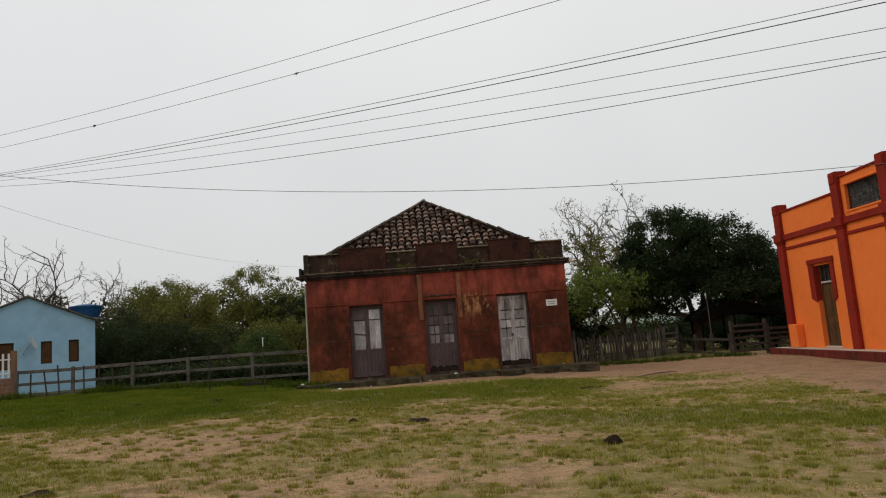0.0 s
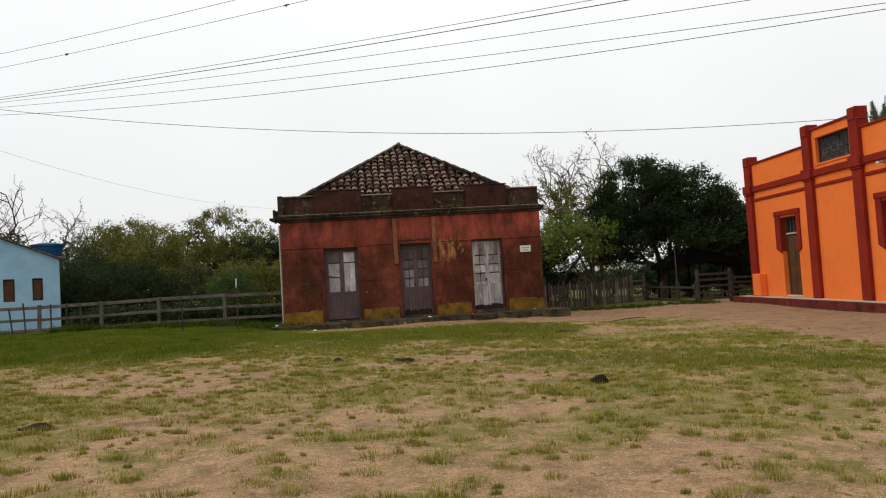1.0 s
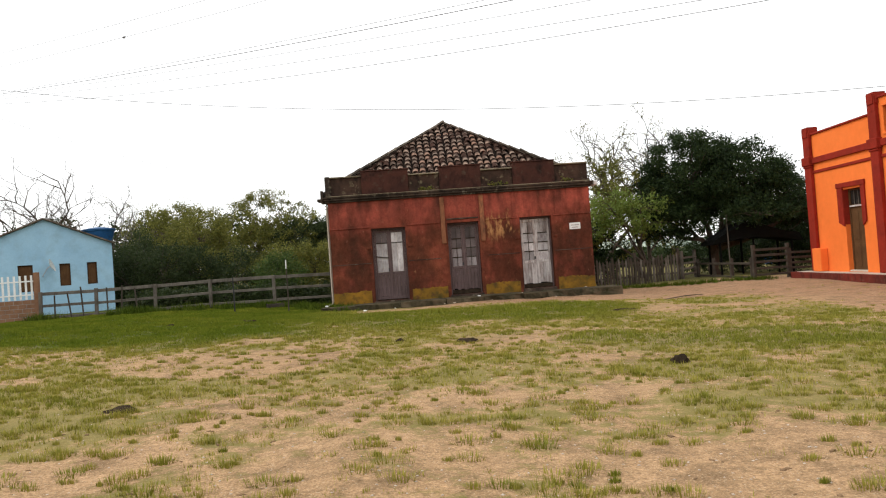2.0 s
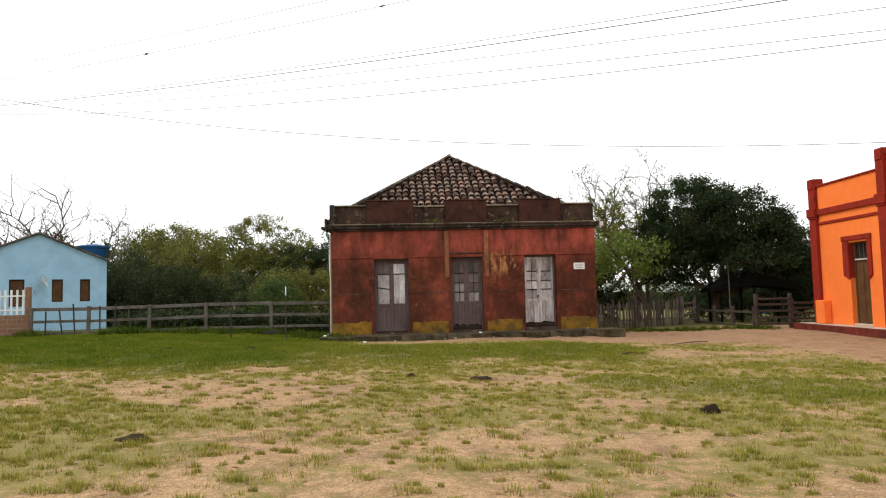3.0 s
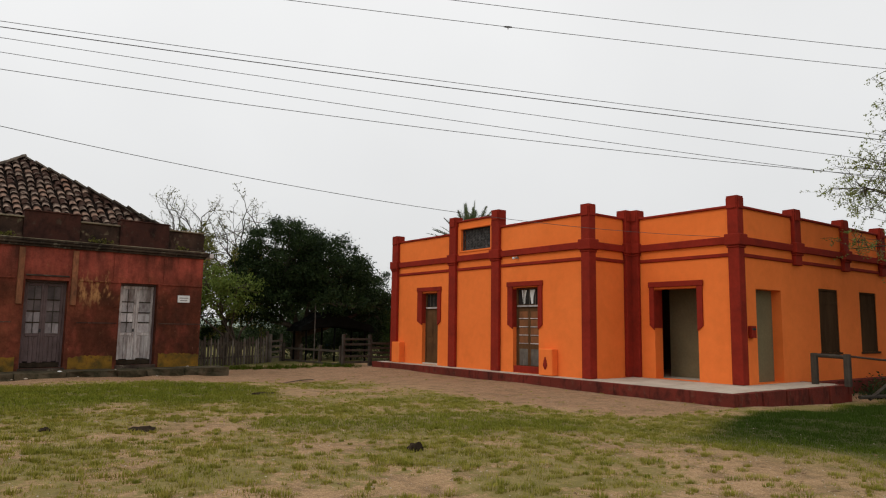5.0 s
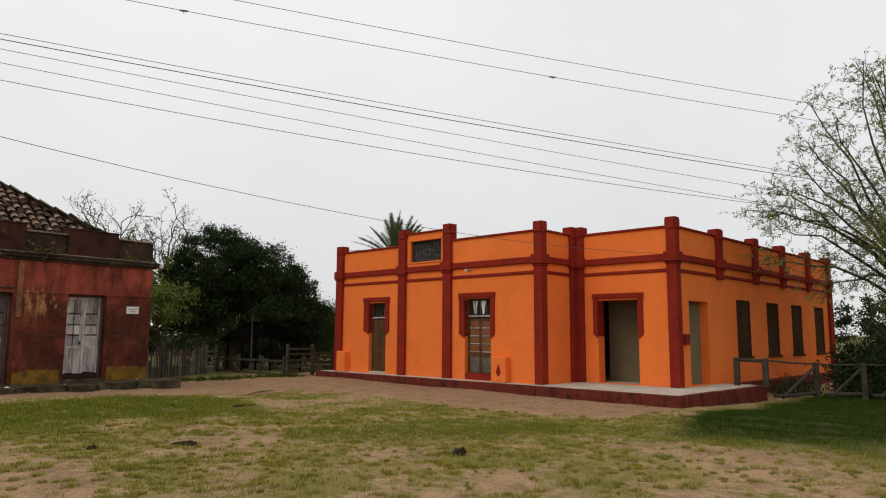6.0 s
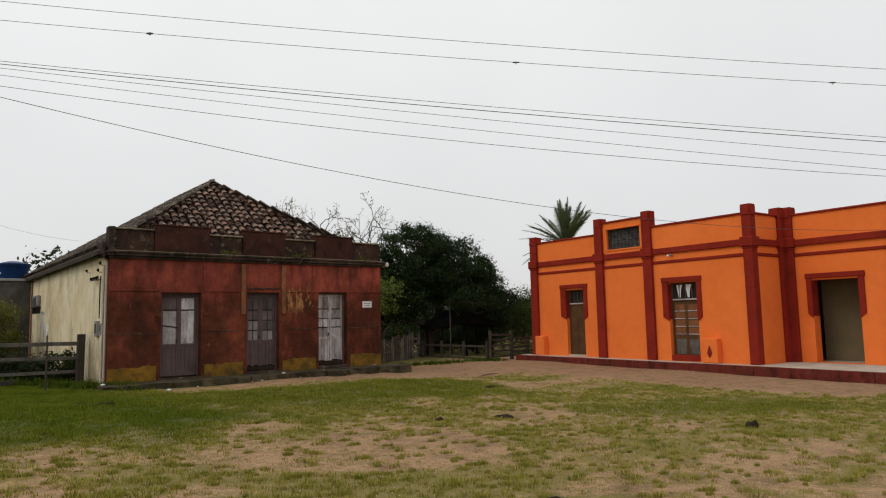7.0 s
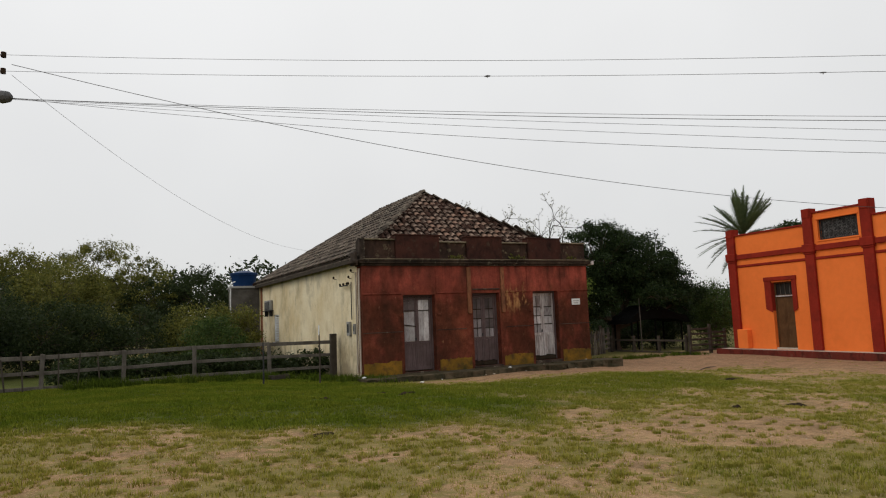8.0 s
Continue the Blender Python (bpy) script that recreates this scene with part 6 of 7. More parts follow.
def stake(x, y, h, m, lab, tip=False):
    z = float(gz(x, y))
    s = thing("garden_stake", pose(x, y, z), lab, "stake")
    bm = bmesh.new()
    tube(bm, ((0, 0, -0.3), (0.01, 0, h * 0.5), (0, 0.01, h)), [0.028, 0.024, 0.02], 6)
    part("rod", bm, m, s)
    if tip:
        bm = bmesh.new()
        tube(bm, ((0, 0.01, h - 0.18), (0, 0.01, h + 0.14)), 0.022, 8)
        part("sleeve", bm, MAT_WHITE, s, "white plastic sleeve")


stake(-7.15, 22.88, 1.68, MAT_OLDWOOD, "thin stake with a white sleeve on the grass", True)
stake(-8.95, 22.5, 1.25, MAT_IRON, "thin dark iron rod in the grass")


def blue_house():
    c = Vector((-19.7, 29.5, 0))
    turn = 32
    z0 = 0.61
    root = thing("blue_house", pose(c.x, c.y, z0, 0, 0, turn), "pale blue plastered house with a low gable roof", "house")
    half, eave, ridge, depth = 2.75, 2.78, 3.98, 9.0
    wins = [(0.53, 0.97, 0.92, 1.94), (1.65, 2.07, 0.92, 1.94), (-1.10, -0.52, 0.75, 1.95)]
    bm = wall_mesh(-half, half, -0.6, eave, 0.0, 0.25, wins, lambda u, v, z: (u, v, z))
    part("gable_wall", bm, MAT_BLUE, root, "pale blue gable wall")
    part("gable_top", prism([(-half, eave), (half, eave), (0, ridge)], 0.0, 0.25), MAT_BLUE, root)
    for s in (-1, 1):
        a, b = sorted((s * half, s * (half - 0.25)))
        part("side_wall", boxes((a, b, 0.25, depth, -0.6, eave)), MAT_BLUE, root)
        sl = (ridge - eave) / half
        roof = part("roof", prism([(0, ridge + 0.02), (0, ridge + 0.09), (s * (half + 0.12), eave - 0.12 * sl + 0.09), (s * (half + 0.12), eave - 0.12 * sl + 0.02)], -0.18, depth + 0.2), MAT_TILE_FAR, root, "low tiled roof")
    part("back_wall", boxes((-half + 0.25, half - 0.25, depth - 0.25, depth, -0.6, eave)), MAT_BLUE, root)
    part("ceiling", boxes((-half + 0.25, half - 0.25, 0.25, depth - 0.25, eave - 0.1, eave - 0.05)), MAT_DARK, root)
    for a, b, p, q in wins:
        w = part("window", boxes((a, a + 0.06, 0.1, 0.18, p, q), (b - 0.06, b, 0.1, 0.18, p, q), (a + 0.06, b - 0.06, 0.1, 0.18, q - 0.06, q), (a + 0.06, b - 0.06, 0.1, 0.18, p, p + 0.06), bevel=0.005), MAT_SHUTTER, root, "brown wooden window")
        part("pane", boxes((a + 0.06, b - 0.06, 0.13, 0.14, p + 0.06, q - 0.06)), MAT_BROWNWOOD, w)
        part("muntin", boxes(((a + b) / 2 - 0.02, (a + b) / 2 + 0.02, 0.11, 0.129, p + 0.06, q - 0.06)), MAT_BROWNWOOD, w)
    dish = thing("satellite_dish", root.matrix_basis @ pose(0.16, -0.1, 1.85), "white satellite dish on the blue wall", "satellite dish")
    bm = bmesh.new()
    rings = []
    for r, d in ((0.02, 0.0), (0.14, 0.02), (0.24, 0.06), (0.31, 0.1)):
        rings.append([bm.verts.new((r * math.cos(k * math.tau / 20), -0.25 - d, r * math.sin(k * math.tau / 20))) for k in range(20)])
    for one, two in zip(rings, rings[1:]):
        for k in range(20):
            bm.faces.new((one[k], one[(k + 1) % 20], two[(k + 1) % 20], two[k]))
    bmesh.ops.solidify(bm, geom=bm.faces[:], thickness=0.012)
    bmesh.ops.transform(bm, matrix=Matrix.Translation((0.0, -0.3, 0.0)) @ Matrix.Rotation(radians(-22), 4, "Y") @ Matrix.Rotation(radians(78), 4, "Z") @ Matrix.Translation((0.0, 0.25, 0.0)), verts=bm.verts[:])
    part("bowl", bm, MAT_WHITE, dish)
    bm = bmesh.new()
    tube(bm, ((-0.3, 0.1, -0.45), (-0.3, -0.25, -0.42), (-0.12, -0.3, -0.1), (0.0, -0.3, 0.0)), 0.022, 6)
    part("arm", bm, MAT_METAL, dish)


blue_house()


def tank(x, y, top, tower, k, mat):
    z0 = float(gz(x, y))
    t = thing("water_tank", pose(x, y, top - 0.85), "blue fibreglass water tank on a tower", "water tank")
    bm = bmesh.new()
    tube(bm, ((0, 0, 0), (0, 0, 0.55), (0, 0, 0.6), (0, 0, 0.66)), [0.68 * k, 0.84 * k, 0.90 * k, 0.90 * k], 20)
    part("drum", bm, mat, t)
    bm = bmesh.new()
    tube(bm, ((0, 0, 0.662), (0, 0, 0.72), (0, 0, 0.85)), [0.93 * k, 0.93 * k, 0.25], 20)
    part("lid", bm, mat, t)
    s = thing("tank_tower", pose(x, y, z0), "stained concrete tower under a water tank", "tower")
    w = tower
    part("shaft", boxes((-w, w, -w, w, -0.3, top - 0.97 - z0), bevel=0.02), MAT_TOWER, s)
    part("slab", boxes((-w - 0.08, w + 0.08, -w - 0.08, w + 0.08, top - 0.968 - z0, top - 0.852 - z0), bevel=0.015), MAT_CONCRETE, s)
    bm = bmesh.new()
    tube(bm, ((-w - 0.06, -w, -0.1), (-w - 0.06, -w, top - 0.7 - z0), (-w + 0.2, -w + 0.1, top - 0.6 - z0)), 0.035, 6)
    part("pipe", bm, MAT_WHITE, s)


tank(-22.5, 39.7, 4.95, 0.6, 1.02, MAT_TANK)
tank(-7.35, 39.2, 4.9, 0.72, 0.8, MAT_TANK_NAVY)


def brick_wall():
    a, b = Vector((-17.3, 24.75, 0)), Vector((-20.2, 24.1, 0))
    z0 = float(gz(a.x, a.y)) - 0.03
    root = thing("garden_wall", pose(a.x, a.y, z0, 0, 0, math.degrees(math.atan2((b - a).y, (b - a).x))), "low bare clay block wall with a white picket top", "wall")
    ln = (b - a).length
    part("mortar", boxes((0.01, ln - 0.01, 0.012, 0.108, -0.3, 0.8)), MAT_CONCRETE, root)
    for r in range(5):
        x = 0.0 if r % 2 else -0.15
        while x < ln - 0.05:
            part("block", boxes((max(0, x), min(ln, x + 0.285), 0.0, 0.12, r * 0.165, r * 0.165 + 0.15), bevel=0.006), MAT_BRICK, root)
            x += 0.3
    for k in range(15):
        x = 0.1 + k * 0.2
        part("picket", boxes((x - 0.035, x + 0.035, 0.04, 0.065, 0.83, 1.75)), MAT_WHITE, root)
    part("rail", boxes((0.0, ln, 0.066, 0.09, 0.98, 1.03), (0.0, ln, 0.066, 0.09, 1.5, 1.55)), MAT_WHITE, root)
    part("pillar", boxes((-0.16, 0.0, -0.05, 0.17, -0.3, 1.85), bevel=0.012), MAT_BRICK, root, "brick gate pillar")


brick_wall()


# ---- yard between the houses ----
def picket_fence():
    a, b = Vector((4.75, 28.4, 0)), Vector((9.2, 30.1, 0))
    way = (b - a).normalized()
    root = thing("picket_fence", pose(a.x, a.y, float(gz(a.x, a.y))), "old unpainted picket fence closing the yard", "fence")
    turn = Matrix.Rotation(math.atan2(way.y, way.x), 4, "Z")
    rnd = random.Random(12)
    ln = (b - a).length
    d = 0.0
    while d < ln:
        p = a + way * d
        h = 1.18 + rnd.uniform(-0.1, 0.1)
        w = rnd.uniform(0.04, 0.06)
        bm = prism([(-w, -0.15), (w, -0.15), (w, h - 0.1), (0, h), (-w, h - 0.1)], -0.045, -0.02)
        bmesh.ops.transform(bm, matrix=Matrix.Translation((p.x, p.y, float(gz(p.x, p.y)))) @ turn @ Matrix.Rotation(rnd.uniform(-0.04, 0.04), 4, "Y"), verts=bm.verts[:])
        part("picket", bm, MAT_OLDWOOD if rnd.random() < 0.7 else MAT_GREYWOOD, root, world=True)
        d += 0.165
    for h in (0.3, 0.9):
        bm = boxes((0, ln, -0.019, 0.02, h - 0.035, h + 0.035))
        bmesh.ops.transform(bm, matrix=Matrix.Translation((a.x, a.y, float(gz(a.x, a.y)))) @ turn @ Matrix.Rotation(-math.atan2(float(gz(b.x, b.y)) - float(gz(a.x, a.y)), ln) , 4, "Y"), verts=bm.verts[:])
        part("rail", bm, MAT_OLDWOOD, root, world=True)
    for d in (0.2, ln / 2, ln):
        p = a + way * d
        bm = boxes((-0.06, 0.06, 0.03, 0.14, -0.3, 1.42), bevel=0.01)
        bmesh.ops.transform(bm, matrix=Matrix.Translation((p.x, p.y, float(gz(p.x, p.y)))) @ turn, verts=bm.verts[:])
        part("post", bm, MAT_OLDWOOD, root, world=True)


picket_fence()


def slat_gate(name, lab, a, b, h, rails, m, pales=2):
    a, b = Vector((*a, 0)), Vector((*b, 0))
    way = (b - a).normalized()
    ln = (b - a).length
    root = thing(name, pose(a.x, a.y, float(gz(a.x, a.y)), 0, 0, math.degrees(math.atan2(way.y, way.x))), lab, "gate" if "gate" in name else "fence")
    dz = float(gz(b.x, b.y)) - float(gz(a.x, a.y))
    for x in np.linspace(0, ln, pales):
        part("post", boxes((x - 0.06, x + 0.06, -0.06, 0.06, -0.35 + dz * x / ln, h + 0.12 + dz * x / ln), bevel=0.012), m, root)
    for z in rails:
        bm = boxes((-0.04, ln + 0.04, -0.085, -0.062, -0.045, 0.045), bevel=0.006)
        bmesh.ops.transform(bm, matrix=Matrix.Translation((0, 0, z)) @ Matrix.Rotation(-math.atan2(dz, ln), 4, "Y"), verts=bm.verts[:])
        part("rail", bm, m, root)
    return root


slat_gate("yard_gate", "old slatted wooden gate beside the orange building", (10.45, 25.3), (11.9, 25.55), 1.2, (0.15, 0.4, 0.65, 0.9, 1.12), MAT_OLDWOOD)
slat_gate("slat_fence", "short weathered slat fence panel", (11.98, 25.6), (13.4, 26.1), 1.0, (0.15, 0.35, 0.55, 0.75, 0.95), MAT_OLDWOOD)
slat_gate("slat_fence", "slatted panel at the end of the picket fence", (9.35, 30.2), (10.2, 30.9), 1.15, (0.2, 0.45, 0.7, 0.95), MAT_GREYWOOD)
slat_gate("wire_fence", "low sagging rail fence across the yard", (10.3, 30.8), (10.5, 25.6), 0.7, (0.05, 0.6), MAT_OLDWOOD, 4)


def shed():
    x, y = 12.55, 30.75
    z = float(gz(x, y))
    s = thing("shed", pose(x, y, z, 0, 0, -3), "open lean-to shed with a low dark thatched roof", "shed")
    bm = prism([(-1.8, 1.42), (-1.65, 1.66), (-0.9, 2.08), (-0.25, 2.42), (0.35, 2.3), (1.2, 1.98), (2.1, 1.72), (2.3, 1.42), (1.2, 1.58), (0.1, 1.7), (-0.9, 1.6)], -0.9, 0.9)
    bmesh.ops.subdivide_edges(bm, edges=bm.edges[:], cuts=4, use_grid_fill=True)
    for v in bm.verts:
        v.co += Vector((0.05, 0.05, 0.07)) * noise.noise(v.co * 4.0)
    part("roof", bm, MAT_THATCH, s, "dark thatch")
    for px in (-1.4, 0.1, 1.8):
        for py in (-0.75, 0.75):
            bm = bmesh.new()
            tube(bm, ((px, py, -0.3), (px, py, 1.62)), 0.05, 7)
            part("post", bm, MAT_THATCH, s)


shed()
stake(11.3, 29.6, 2.75, MAT_GREYWOOD, "tall leaning wooden pole in the yard")


def bin_thing(x, y):
    z = float(gz(x, y))
    b = thing("plastic_tub", pose(x, y, z), "large blue plastic tub on the far grass", "tub")
    bm = bmesh.new()
    tube(bm, ((0, 0, 0), (0, 0, 0.5), (0, 0, 0.53), (0, 0, 0.56)), [0.26, 0.3, 0.33, 0.33], 14)
    part("body", bm, MAT_TANK, b)


bin_thing(20.6, 45.6)


def garden_gate():
    """Two posts on the porch's end, then the rails and braces of the fence beyond."""
    spots = [(16.97, 9.22, 0.045, 0.9), (16.88, 8.3, 0.045, 0.9), (19.2, 7.45, None, 1.2), (19.85, 6.2, None, 1.2), (20.5, 4.9, None, 1.2)]
    spots = [(x, y, float(gz(x, y)) if z is None else z, h) for x, y, z, h in spots]
    root = thing("garden_fence", pose(16.97, 9.22, 0.045), "mossy grey wooden garden fence with braces", "fence")
    for x, y, z, h in spots:
        part("post", boxes((x - 0.08, x + 0.08, y - 0.08, y + 0.08, z - (0.3 if z < 0 else 0), z + h), bevel=0.014), MAT_OLDWOOD, root, world=True)
    (x0, y0, z0, h0), (x1, y1, z1, h1) = spots[:2]
    bm = bmesh.new()
    tube(bm, ((x0, y0, z0 + h0 - 0.06), (x1, y1, z1 + h1 - 0.08)), 0.06, 7)
    part("rail", bm, MAT_OLDWOOD, root, world=True)
    for (x0, y0, z0, h0), (x1, y1, z1, h1) in zip(spots[1:], spots[2:]):
        bm = bmesh.new()
        tube(bm, ((x0, y0, z0 + h0 - 0.05), ((x0 + x1) / 2, (y0 + y1) / 2, (z0 + z1 + h0 + h1) / 2 - 0.08), (x1, y1, z1 + h1 - 0.05)), 0.03, 6)
        part("rail", bm, MAT_OLDWOOD, root, world=True)
        low = Vector((x0, y0, 0)).lerp(Vector((x1, y1, 0)), 0.3)
        bm = bmesh.new()
        tube(bm, ((low.x, low.y, float(gz(low.x, low.y)) + 0.1), (x1, y1, z1 + h1 - 0.12)), 0.05, 6)
        part("brace", bm, MAT_OLDWOOD, root, world=True)
        bm = bmesh.new()
        tube(bm, ((low.x - 0.3 * (x1 - x0) * 0.5, low.y - 0.3 * (y1 - y0) * 0.5, float(gz(low.x, low.y)) + 0.16), (x1, y1, z1 + 0.2)), 0.055, 6)
        part("rail", bm, MAT_OLDWOOD, root, world=True)


garden_gate()


# ---- power line ----
W0 = Vector((-14.64, 15.9, 0))
WD = Vector((0.853, -0.522, 0))
WIRES = [(7.139, -0.1210, 0.00173, 0.004), (6.825, -0.1146, 0.00155, 0.004), (6.304, -0.1230, 0.00125, 0.004), (6.309, -0.1316, 0.00149, 0.0058), (6.30, -0.1369, 0.00124, 0.0036), (6.295, -0.1525, 0.00150, 0.0036), (6.329, -0.1910, 0.0031, 0.004)]


def wire_at(i, d):
    z, b, a, r = WIRES[i]
    p = W0 + WD * d
    return Vector((p.x, p.y, z + b * d + a * d * d))


def strand(name, points, r, lab, m=None):
    bm = bmesh.new()
    tube(bm, points, r, 5)
    return tagged(solid(name, bm, m or MAT_BLACK, lab, "cable"), lab, "cable", "overhead cables")


for i in range(len(WIRES)):
    strand("power_cable", [wire_at(i, d) for d in np.linspace(0.0, 45, 60)], 0.96 * WIRES[i][3], "bare overhead power cable" if i < 2 else "black overhead service cable")
for d in (9.0, 14.25, 19.05):
    p = wire_at(1, d)
    s = thing("cable_spacer", pose(*p), "small dark clamp on the overhead cable", "clamp", "clamps on the cable")
    bm = bmesh.new()
    tube(bm, (-WD * 0.05, WD * 0.0, WD * 0.05), [0.008, 0.02 if d == 9 else 0.013, 0.008], 8)
    part("body", bm, MAT_BLACK, s)
    bm = bmesh.new()
    tube(bm, (Vector((0, 0, 0)), Vector((0, 0, -0.028))), 0.008, 5)
    part("bolt", bm, MAT_METAL, s)


def droop(a, b, sag, n=40):
    a, b = Vector(a), Vector(b)
    return [a.lerp(b, float(t)) - Vector((0, 0, 4 * sag * t * (1 - t))) for t in np.linspace(0, 1, n)]


strand("house_cable", droop((-14.5, 15.85, 6.95), (14.3, 10.5, 4.25), 1.05), 0.006, "twisted service cable to the orange building")
strand("house_cable", droop((-14.5, 15.85, 6.75), (-5.6, 30.0, 5.0), 0.75), 0.0035, "thin service cable to the red house")


def utility_pole(x, y, h, lit):
    z = float(gz(x, y))
    p = thing("utility_pole", pose(x, y, z), "tall grey concrete utility pole", "utility pole")
    bm = bmesh.new()
    tube(bm, ((0, 0, -0.6), (0, 0, h * 0.5), (0, 0, h)), [0.17, 0.14, 0.10], 10)
    part("shaft", bm, MAT_CONCRETE, p)
    for i in range(7):
        w = wire_at(i, 0 if lit else 45)
        bm = bmesh.new()
        tube(bm, ((w.x - x, w.y - y, w.z - z - 0.05), (w.x - x, w.y - y, w.z - z + 0.05)), 0.045, 8)
        ins = part("insulator", bm, MAT_DUNG, p)
        bm = bmesh.new()
        tube(bm, ((0, 0, w.z - z), (w.x - x, w.y - y, w.z - z)), 0.018, 5)
        part("pin", bm, MAT_METAL, ins)
    if lit:
        bm = bmesh.new()
        tube(bm, ((0, 0, 5.65), (0.12, -0.1, 5.75), (0.24, -0.2, 5.8)), 0.025, 6)
        arm = part("lamp_arm", bm, MAT_METAL, p)
        bm = bmesh.new()
        tube(bm, ((0.22, -0.2, 5.8), (0.32, -0.26, 5.78), (0.44, -0.34, 5.77), (0.5, -0.38, 5.77)), [0.05, 0.12, 0.10, 0.03], 10)
        part("lamp_head", bm, MAT_BLACK, arm, "dark street lamp head")


utility_pole(-14.95, 16.02, 8.2, True)
e = wire_at(0, 45)
utility_pole(e.x + 0.15, e.y - 0.1, 8.5, False)


# ---- small things on the ground ----
def dung(x, y, r, h, seed):
    rnd = random.Random(seed)
    z = float(gz(x, y)) - 0.02
    bm = bmesh.new()
    bmesh.ops.create_icosphere(bm, subdivisions=3, radius=1.0)
    shift = Vector((seed * 3.7, seed * 1.3, 0))
    for v in bm.verts:
        n1 = noise.noise(v.co * 1.4 + shift)
        n2 = noise.noise(v.co * 4.0 + shift)
        v.co = Vector((v.co.x * r * (1 + 0.35 * n1), v.co.y * r * 0.8 * (1 + 0.35 * n1), max(-0.01, v.co.z * h * (0.8 + 0.5 * n1)) + h * 0.28 * n2))
    lab = "dry dark dung heap on the sandy grass"
    tagged(solid("dung_pat", bm, MAT_DUNG, lab, "dung", m=pose(x, y, z)), lab, "dung", "dung heaps on the grass")


for k, (x, y, r, h) in enumerate(((-1.15, 10.6, 0.2, 0.05), (1.46, 7.51, 0.115, 0.10), (-4.67, 5.71, 0.16, 0.05), (-6.62, 16.5, 0.2, 0.07), (-7.0, 17.2, 0.13, 0.05), (2.9, 15.8, 0.3, 0.05), (-2.3, 10.9, 0.08, 0.05), (9.2, 3.2, 0.2, 0.08), (-9.9, 11.1, 0.16, 0.06), (-8.6, 16.3, 0.12, 0.05))):
    dung(x, y, r, h, 70 + k)


def fallen_branch():
    b = thing("fallen_branch", pose(5.7, 19.7, float(gz(5.7, 19.7)) - 0.02, 0, 0, 33), "dry dark branch lying on the earth track", "branch")
    bm = bmesh.new()
    tube(bm, ((-0.95, 0, 0.02), (-0.4, 0.05, 0.03), (0.1, -0.02, 0.05), (0.55, 0.04, 0.03), (0.95, 0.0, 0.02)), [0.01, 0.015, 0.016, 0.011, 0.006], 6)
    part("stem", bm, MAT_BARK, b)
    bm = bmesh.new()
    tube(bm, ((0.1, -0.02, 0.05), (0.4, -0.2, 0.06), (0.62, -0.26, 0.03)), [0.018, 0.012, 0.006], 5)
    part("twig", bm, MAT_BARK, b)


def trough(x, y):
    t = thing("feed_trough", pose(x, y, float(gz(x, y)), 0, 0, 27), "low dark wooden feed trough by the fence", "trough")
    part("side_board", boxes((-0.30, 0.30, -0.16, -0.135, 0.03, 0.17), bevel=0.006), MAT_OLDWOOD, t)
    part("side_board", boxes((-0.30, 0.30, 0.135, 0.16, 0.03, 0.17), bevel=0.006), MAT_OLDWOOD, t)
    part("base", boxes((-0.30, 0.30, -0.134, 0.134, 0.03, 0.05)), MAT_OLDWOOD, t)
    for x0 in (-0.32, 0.296):
        part("end_board", boxes((x0, x0 + 0.024, -0.16, 0.16, -0.05, 0.18), bevel=0.006), MAT_OLDWOOD, t)


fallen_branch()
trough(-8.1, 24.7)


def weed_tuft(u, seed):
    """A small weed rooted in the moss of the red house's cornice."""
    rnd = np.random.RandomState(seed)
    w = thing("weed_tuft", RH.matrix_basis @ pose(u, -0.12, 4.012), "small dry weed growing on the mossy cornice", "weed", "weeds on the cornice")
    v, f = leaves_mesh([(rnd.normal(0, 0.09), rnd.normal(0, 0.02), 0.04 + abs(rnd.normal(0, 0.05))) for k in range(9)], 0.06, 9, 0.035, rnd)
    v[:, 2] = np.maximum(v[:, 2], 0.0)
    tagged(leaf_object("leaf_clump", v, f, LEAF_MID, w), kind="stuff")


for k, u in enumerate((-1.35, -1.1, 1.25, 1.6, 3.95)):
    weed_tuft(u, 120 + k)


def ground_bits():
    """Pebbles, clods and litter, joined."""
    rnd = np.random.RandomState(77)
    for name, lab, n, size, m in (("pebbles", "small pale pebbles scattered on the earth", 7000, 0.0085, MAT_PEBBLE), ("clods", "small reddish clods and dead stalks", 1100, 0.015, MAT_CLOD)):
        bm_v, bm_f = [], []
        base = np.array([(1, 0, 0), (-1, 0, 0), (0, 1, 0), (0, -1, 0), (0, 0, 0.7), (0, 0, -0.5)], float)
        tri = np.array([(0, 2, 4), (2, 1, 4), (1, 3, 4), (3, 0, 4), (2, 0, 5), (1, 2, 5), (3, 1, 5), (0, 3, 5)])
        x = rnd.uniform(-13, 9, n)
        y = 1.6 + 12 * rnd.uniform(0, 1, n) ** 2.0
        z = soil(x, y)
        s = size * rnd.uniform(0.5, 1.8, n)
        for i in range(n):
            sc = np.array((rnd.uniform(0.7, 2.0 if name == "clods" else 1.2), rnd.uniform(0.7, 1.2), rnd.uniform(0.5, 0.8)))
            a = rnd.uniform(0, 6.3)
            r = np.array(((math.cos(a), -math.sin(a), 0), (math.sin(a), math.cos(a), 0), (0, 0, 1)))
            bm_f.append(tri + 6 * i)
            bm_v.append((base * sc * s[i]) @ r.T + (x[i], y[i], z[i]))
        v, f = np.concatenate(bm_v), np.concatenate(bm_f)
        tagged(leaf_object(name, v, f, m, None), lab, "stones", "", "stuff")


ground_bits()


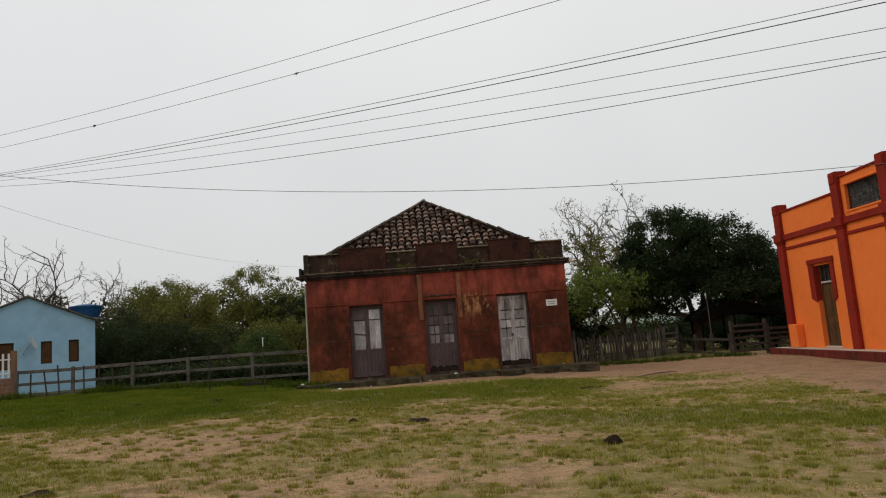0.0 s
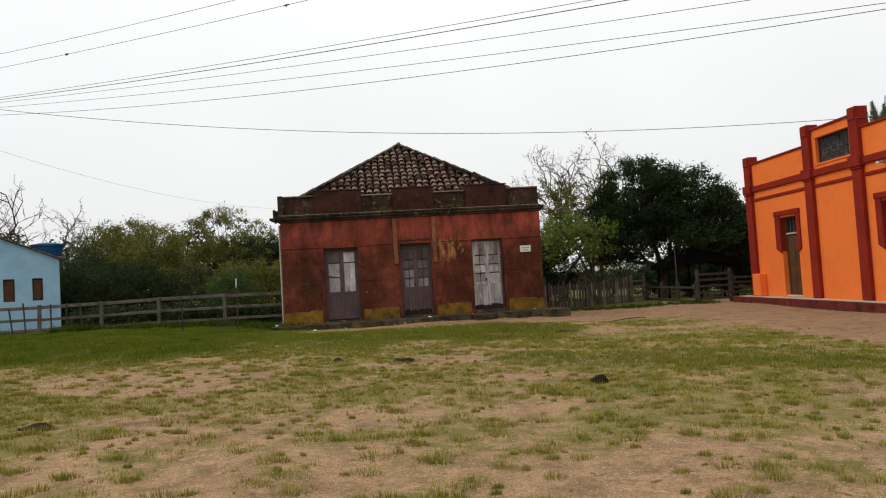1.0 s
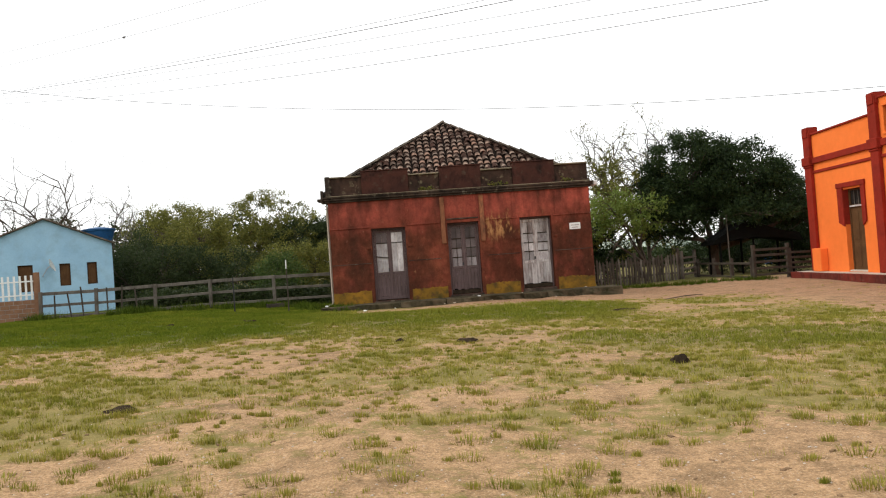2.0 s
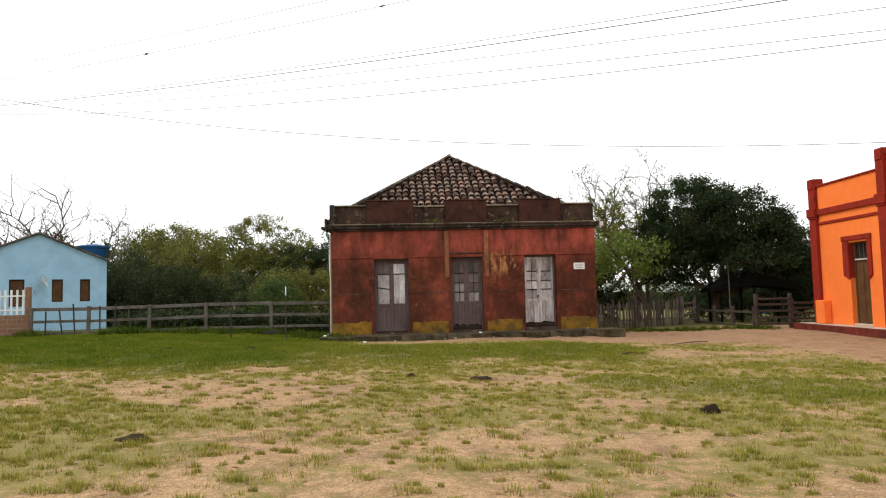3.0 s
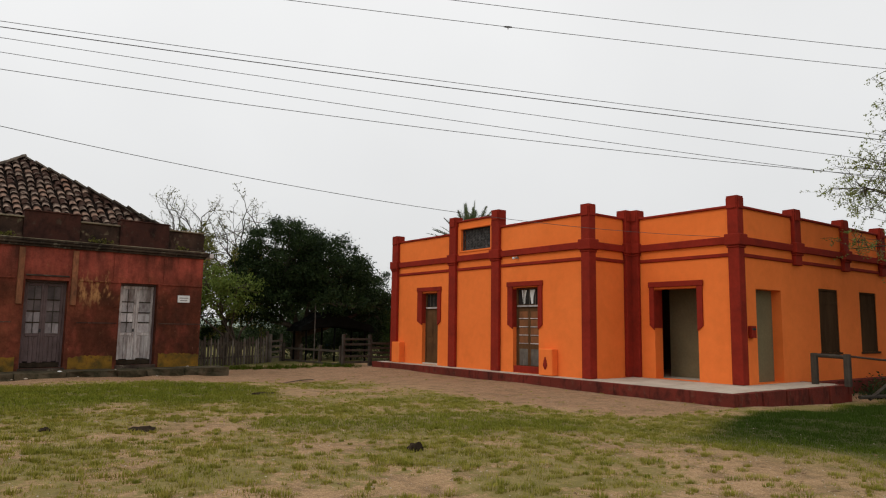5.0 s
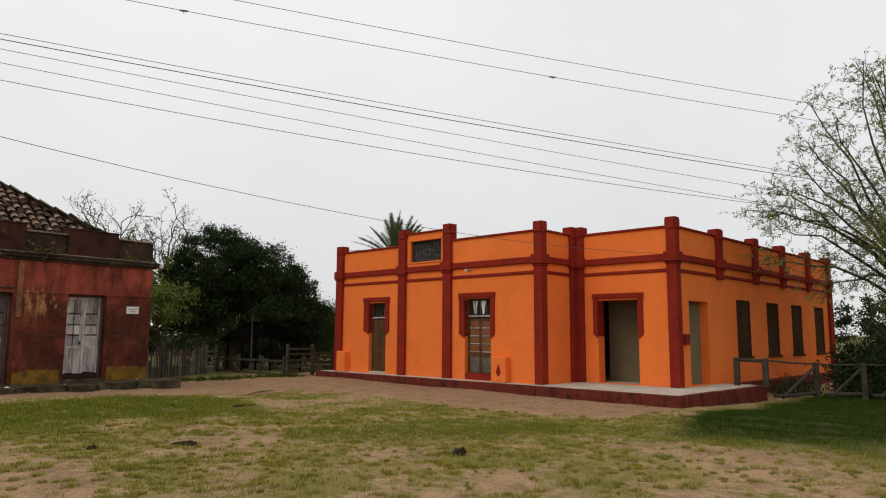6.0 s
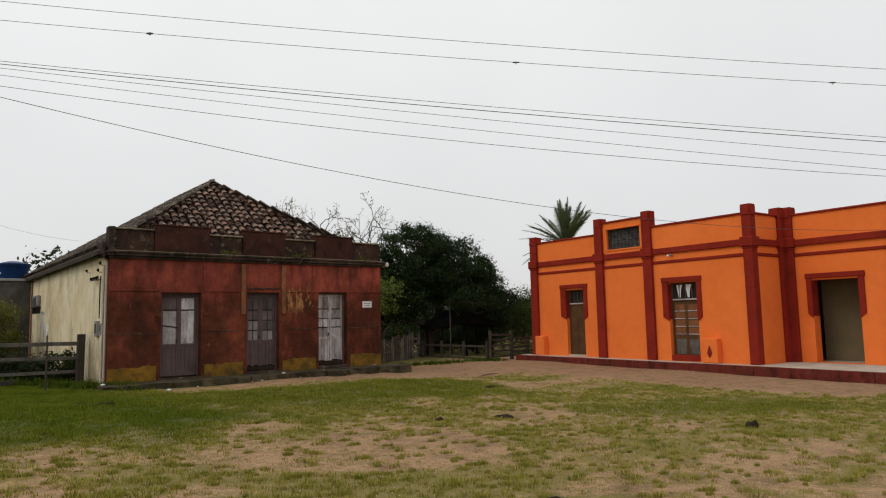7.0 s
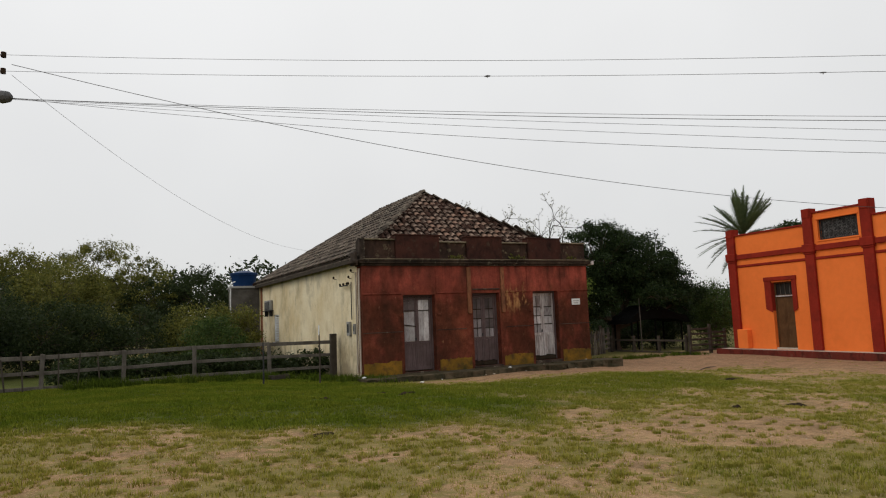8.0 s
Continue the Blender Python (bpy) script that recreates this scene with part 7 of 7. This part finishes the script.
def grass():
    """Tufts of blades: sparse and dry on the sand, dense and green on the lawn."""
    rnd = np.random.RandomState(88)
    xs, ys, hs, ls, rs = [], [], [], [], []

    def sow(n, x0, x1, y0, y1, power, lawn):
        x = rnd.uniform(x0, x1, n)
        y = y0 + (y1 - y0) * rnd.uniform(0, 1, n) ** power
        a, b, c = turf(x, y)
        if lawn:
            keep = (rnd.uniform(0, 1, n) < a) & (a > 0.3)
            h = rnd.uniform(0.02, 0.05, n) * (1 + 0.4 * wobble(x, y, 3.0, 14))
        else:
            keep = (rnd.uniform(0, 1, n) < np.clip(1.7 * b - 0.35, 0.03, 1)) & (a < 0.6)
            h = rnd.uniform(0.012, 0.04, n) * (0.7 + 0.5 * b)
        inside = ((x > 11.6) & (y > 8.6)) | ((y > 22.3) & (x > -5.9) & (x < 4.8))
        keep &= ~inside
        green = a if lawn else np.clip(np.maximum(a, 1.6 * (b - 0.62)), 0, 0.75)
        xs.append(x[keep]); ys.append(y[keep]); hs.append(h[keep]); ls.append(green[keep])
        rs.append(np.full(keep.sum(), 0.05) if lawn else rnd.uniform(0.014, 0.055, keep.sum()))
    sow(17000, -14, 10, 1.4, 14, 1.35, False)
    sow(19000, -16, 12, 6.0, 21, 1.0, False)
    sow(50000, -18, 8.5, 7.0, 22.5, 1.0, True)
    sow(9000, -18, -5.5, 22.5, 26.0, 1.0, True)
    sow(20000, 3.0, 22, 1.5, 9.5, 1.0, True)
    # taller weeds along the fence and the pavement
    for x0, y0, x1, y1, n, h in ((-6.2, 25.2, -16.8, 24.1, 520, 0.24), (-5.9, 23.0, -4.9, 22.5, 120, 0.2), (-6.9, 24.6, -5.9, 23.2, 120, 0.2), (5.0, 27.8, 11.0, 25.2, 250, 0.14)):
        t = (rnd.uniform(0, 1, 14)[rnd.randint(0, 14, n)] + rnd.normal(0, 0.012, n)) if n > 300 else rnd.uniform(0, 1, n)
        xs.append(x0 + (x1 - x0) * t + rnd.normal(0, 0.25, n)); ys.append(y0 + (y1 - y0) * t + rnd.normal(0, 0.25, n))
        hs.append(h * rnd.uniform(0.4, 1.3, n)); ls.append(np.full(n, 1.2)); rs.append(np.full(n, 0.06))
    x, y, h, lush, rr = map(np.concatenate, (xs, ys, hs, ls, rs))
    per = 14
    n = len(x)
    X, Y, H, L, R = (np.repeat(q, per) for q in (x, y, h, lush, rr))
    m = n * per
    a = rnd.uniform(0, math.tau, m)
    X = X + rnd.normal(0, 1, m) * R
    Y = Y + rnd.normal(0, 1, m) * R
    H = H * rnd.uniform(0.6, 1.3, m)
    Z = soil(X, Y) - 0.014
    w = 0.003 + 0.0005 * np.clip(Y, 0, 20)
    lean = rnd.uniform(0.2, 0.9, m) * H
    ca, sa = np.cos(a), np.sin(a)
    # bushy tussocks on the bare sand: blades that splay out from one root
    n = 5200
    cx, cy = rnd.uniform(-15, 11, n), 1.3 + 12.0 * rnd.uniform(0, 1, n) ** 1.3
    lush, cover, bare = turf(cx, cy)
    keep = (lush < 0.5) & (rnd.uniform(0, 1, n) < 0.3 + 0.7 * cover) & (bare < 0.5)
    cx, cy, n = cx[keep], cy[keep], int(keep.sum())
    big = rnd.uniform(0.3, 1.0, n) ** 1.5
    per = 70
    tone = np.repeat(np.where(rnd.uniform(0, 1, n) < 0.12, rnd.uniform(0.4, 0.75, n), rnd.uniform(0.0, 0.3, n)), per)
    CX, CY, B = (np.repeat(q, per) for q in (cx, cy, big))
    m = n * per
    a2 = rnd.uniform(0, math.tau, m)
    out = 0.13 * B * np.sqrt(rnd.uniform(0, 1, m)) * np.repeat(rnd.uniform(0.6, 1.2, n), per)
    H2 = (0.018 + 0.036 * B) * rnd.uniform(0.5, 1.2, m) * (1.15 - 3.0 * out)
    X2, Y2 = CX + 1.35 * out * np.cos(a2), CY + 0.85 * out * np.sin(a2)
    X, Y, H, L = (np.concatenate(q) for q in ((X, X2), (Y, Y2), (H, H2), (L, tone)))
    a, lean = np.concatenate((a, a2)), np.concatenate((lean, H2 * (0.2 + 6.0 * out)))
    Z, w = soil(X, Y) - 0.014, np.concatenate((w, np.full(m, 0.0035) + 0.0004 * np.clip(Y2, 0, 20)))
    ca, sa, m = np.cos(a), np.sin(a), len(X)
    p0 = np.stack([X - sa * w, Y + ca * w, Z], -1)
    p1 = np.stack([X + sa * w, Y - ca * w, Z], -1)
    p2 = np.stack([X + ca * lean, Y + sa * lean, Z + H + 0.02], -1)
    v = np.stack([p0, p1, p2], 1).reshape(-1, 3)
    f = np.arange(3 * m).reshape(-1, 3)
    ob = leaf_object("grass", v, f, MAT_GRASS, None)
    col = ob.data.color_attributes.new("turf", "FLOAT_COLOR", "POINT")
    # second channel: painted tree shade on the porch lawn, and the dark weeds
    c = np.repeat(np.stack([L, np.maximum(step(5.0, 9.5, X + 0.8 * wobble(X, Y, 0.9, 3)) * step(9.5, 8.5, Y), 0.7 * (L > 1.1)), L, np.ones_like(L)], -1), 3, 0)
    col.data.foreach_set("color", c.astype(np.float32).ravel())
    tagged(ob, "tufts of dry and green grass on sandy earth", "grass", "", "stuff")


grass()
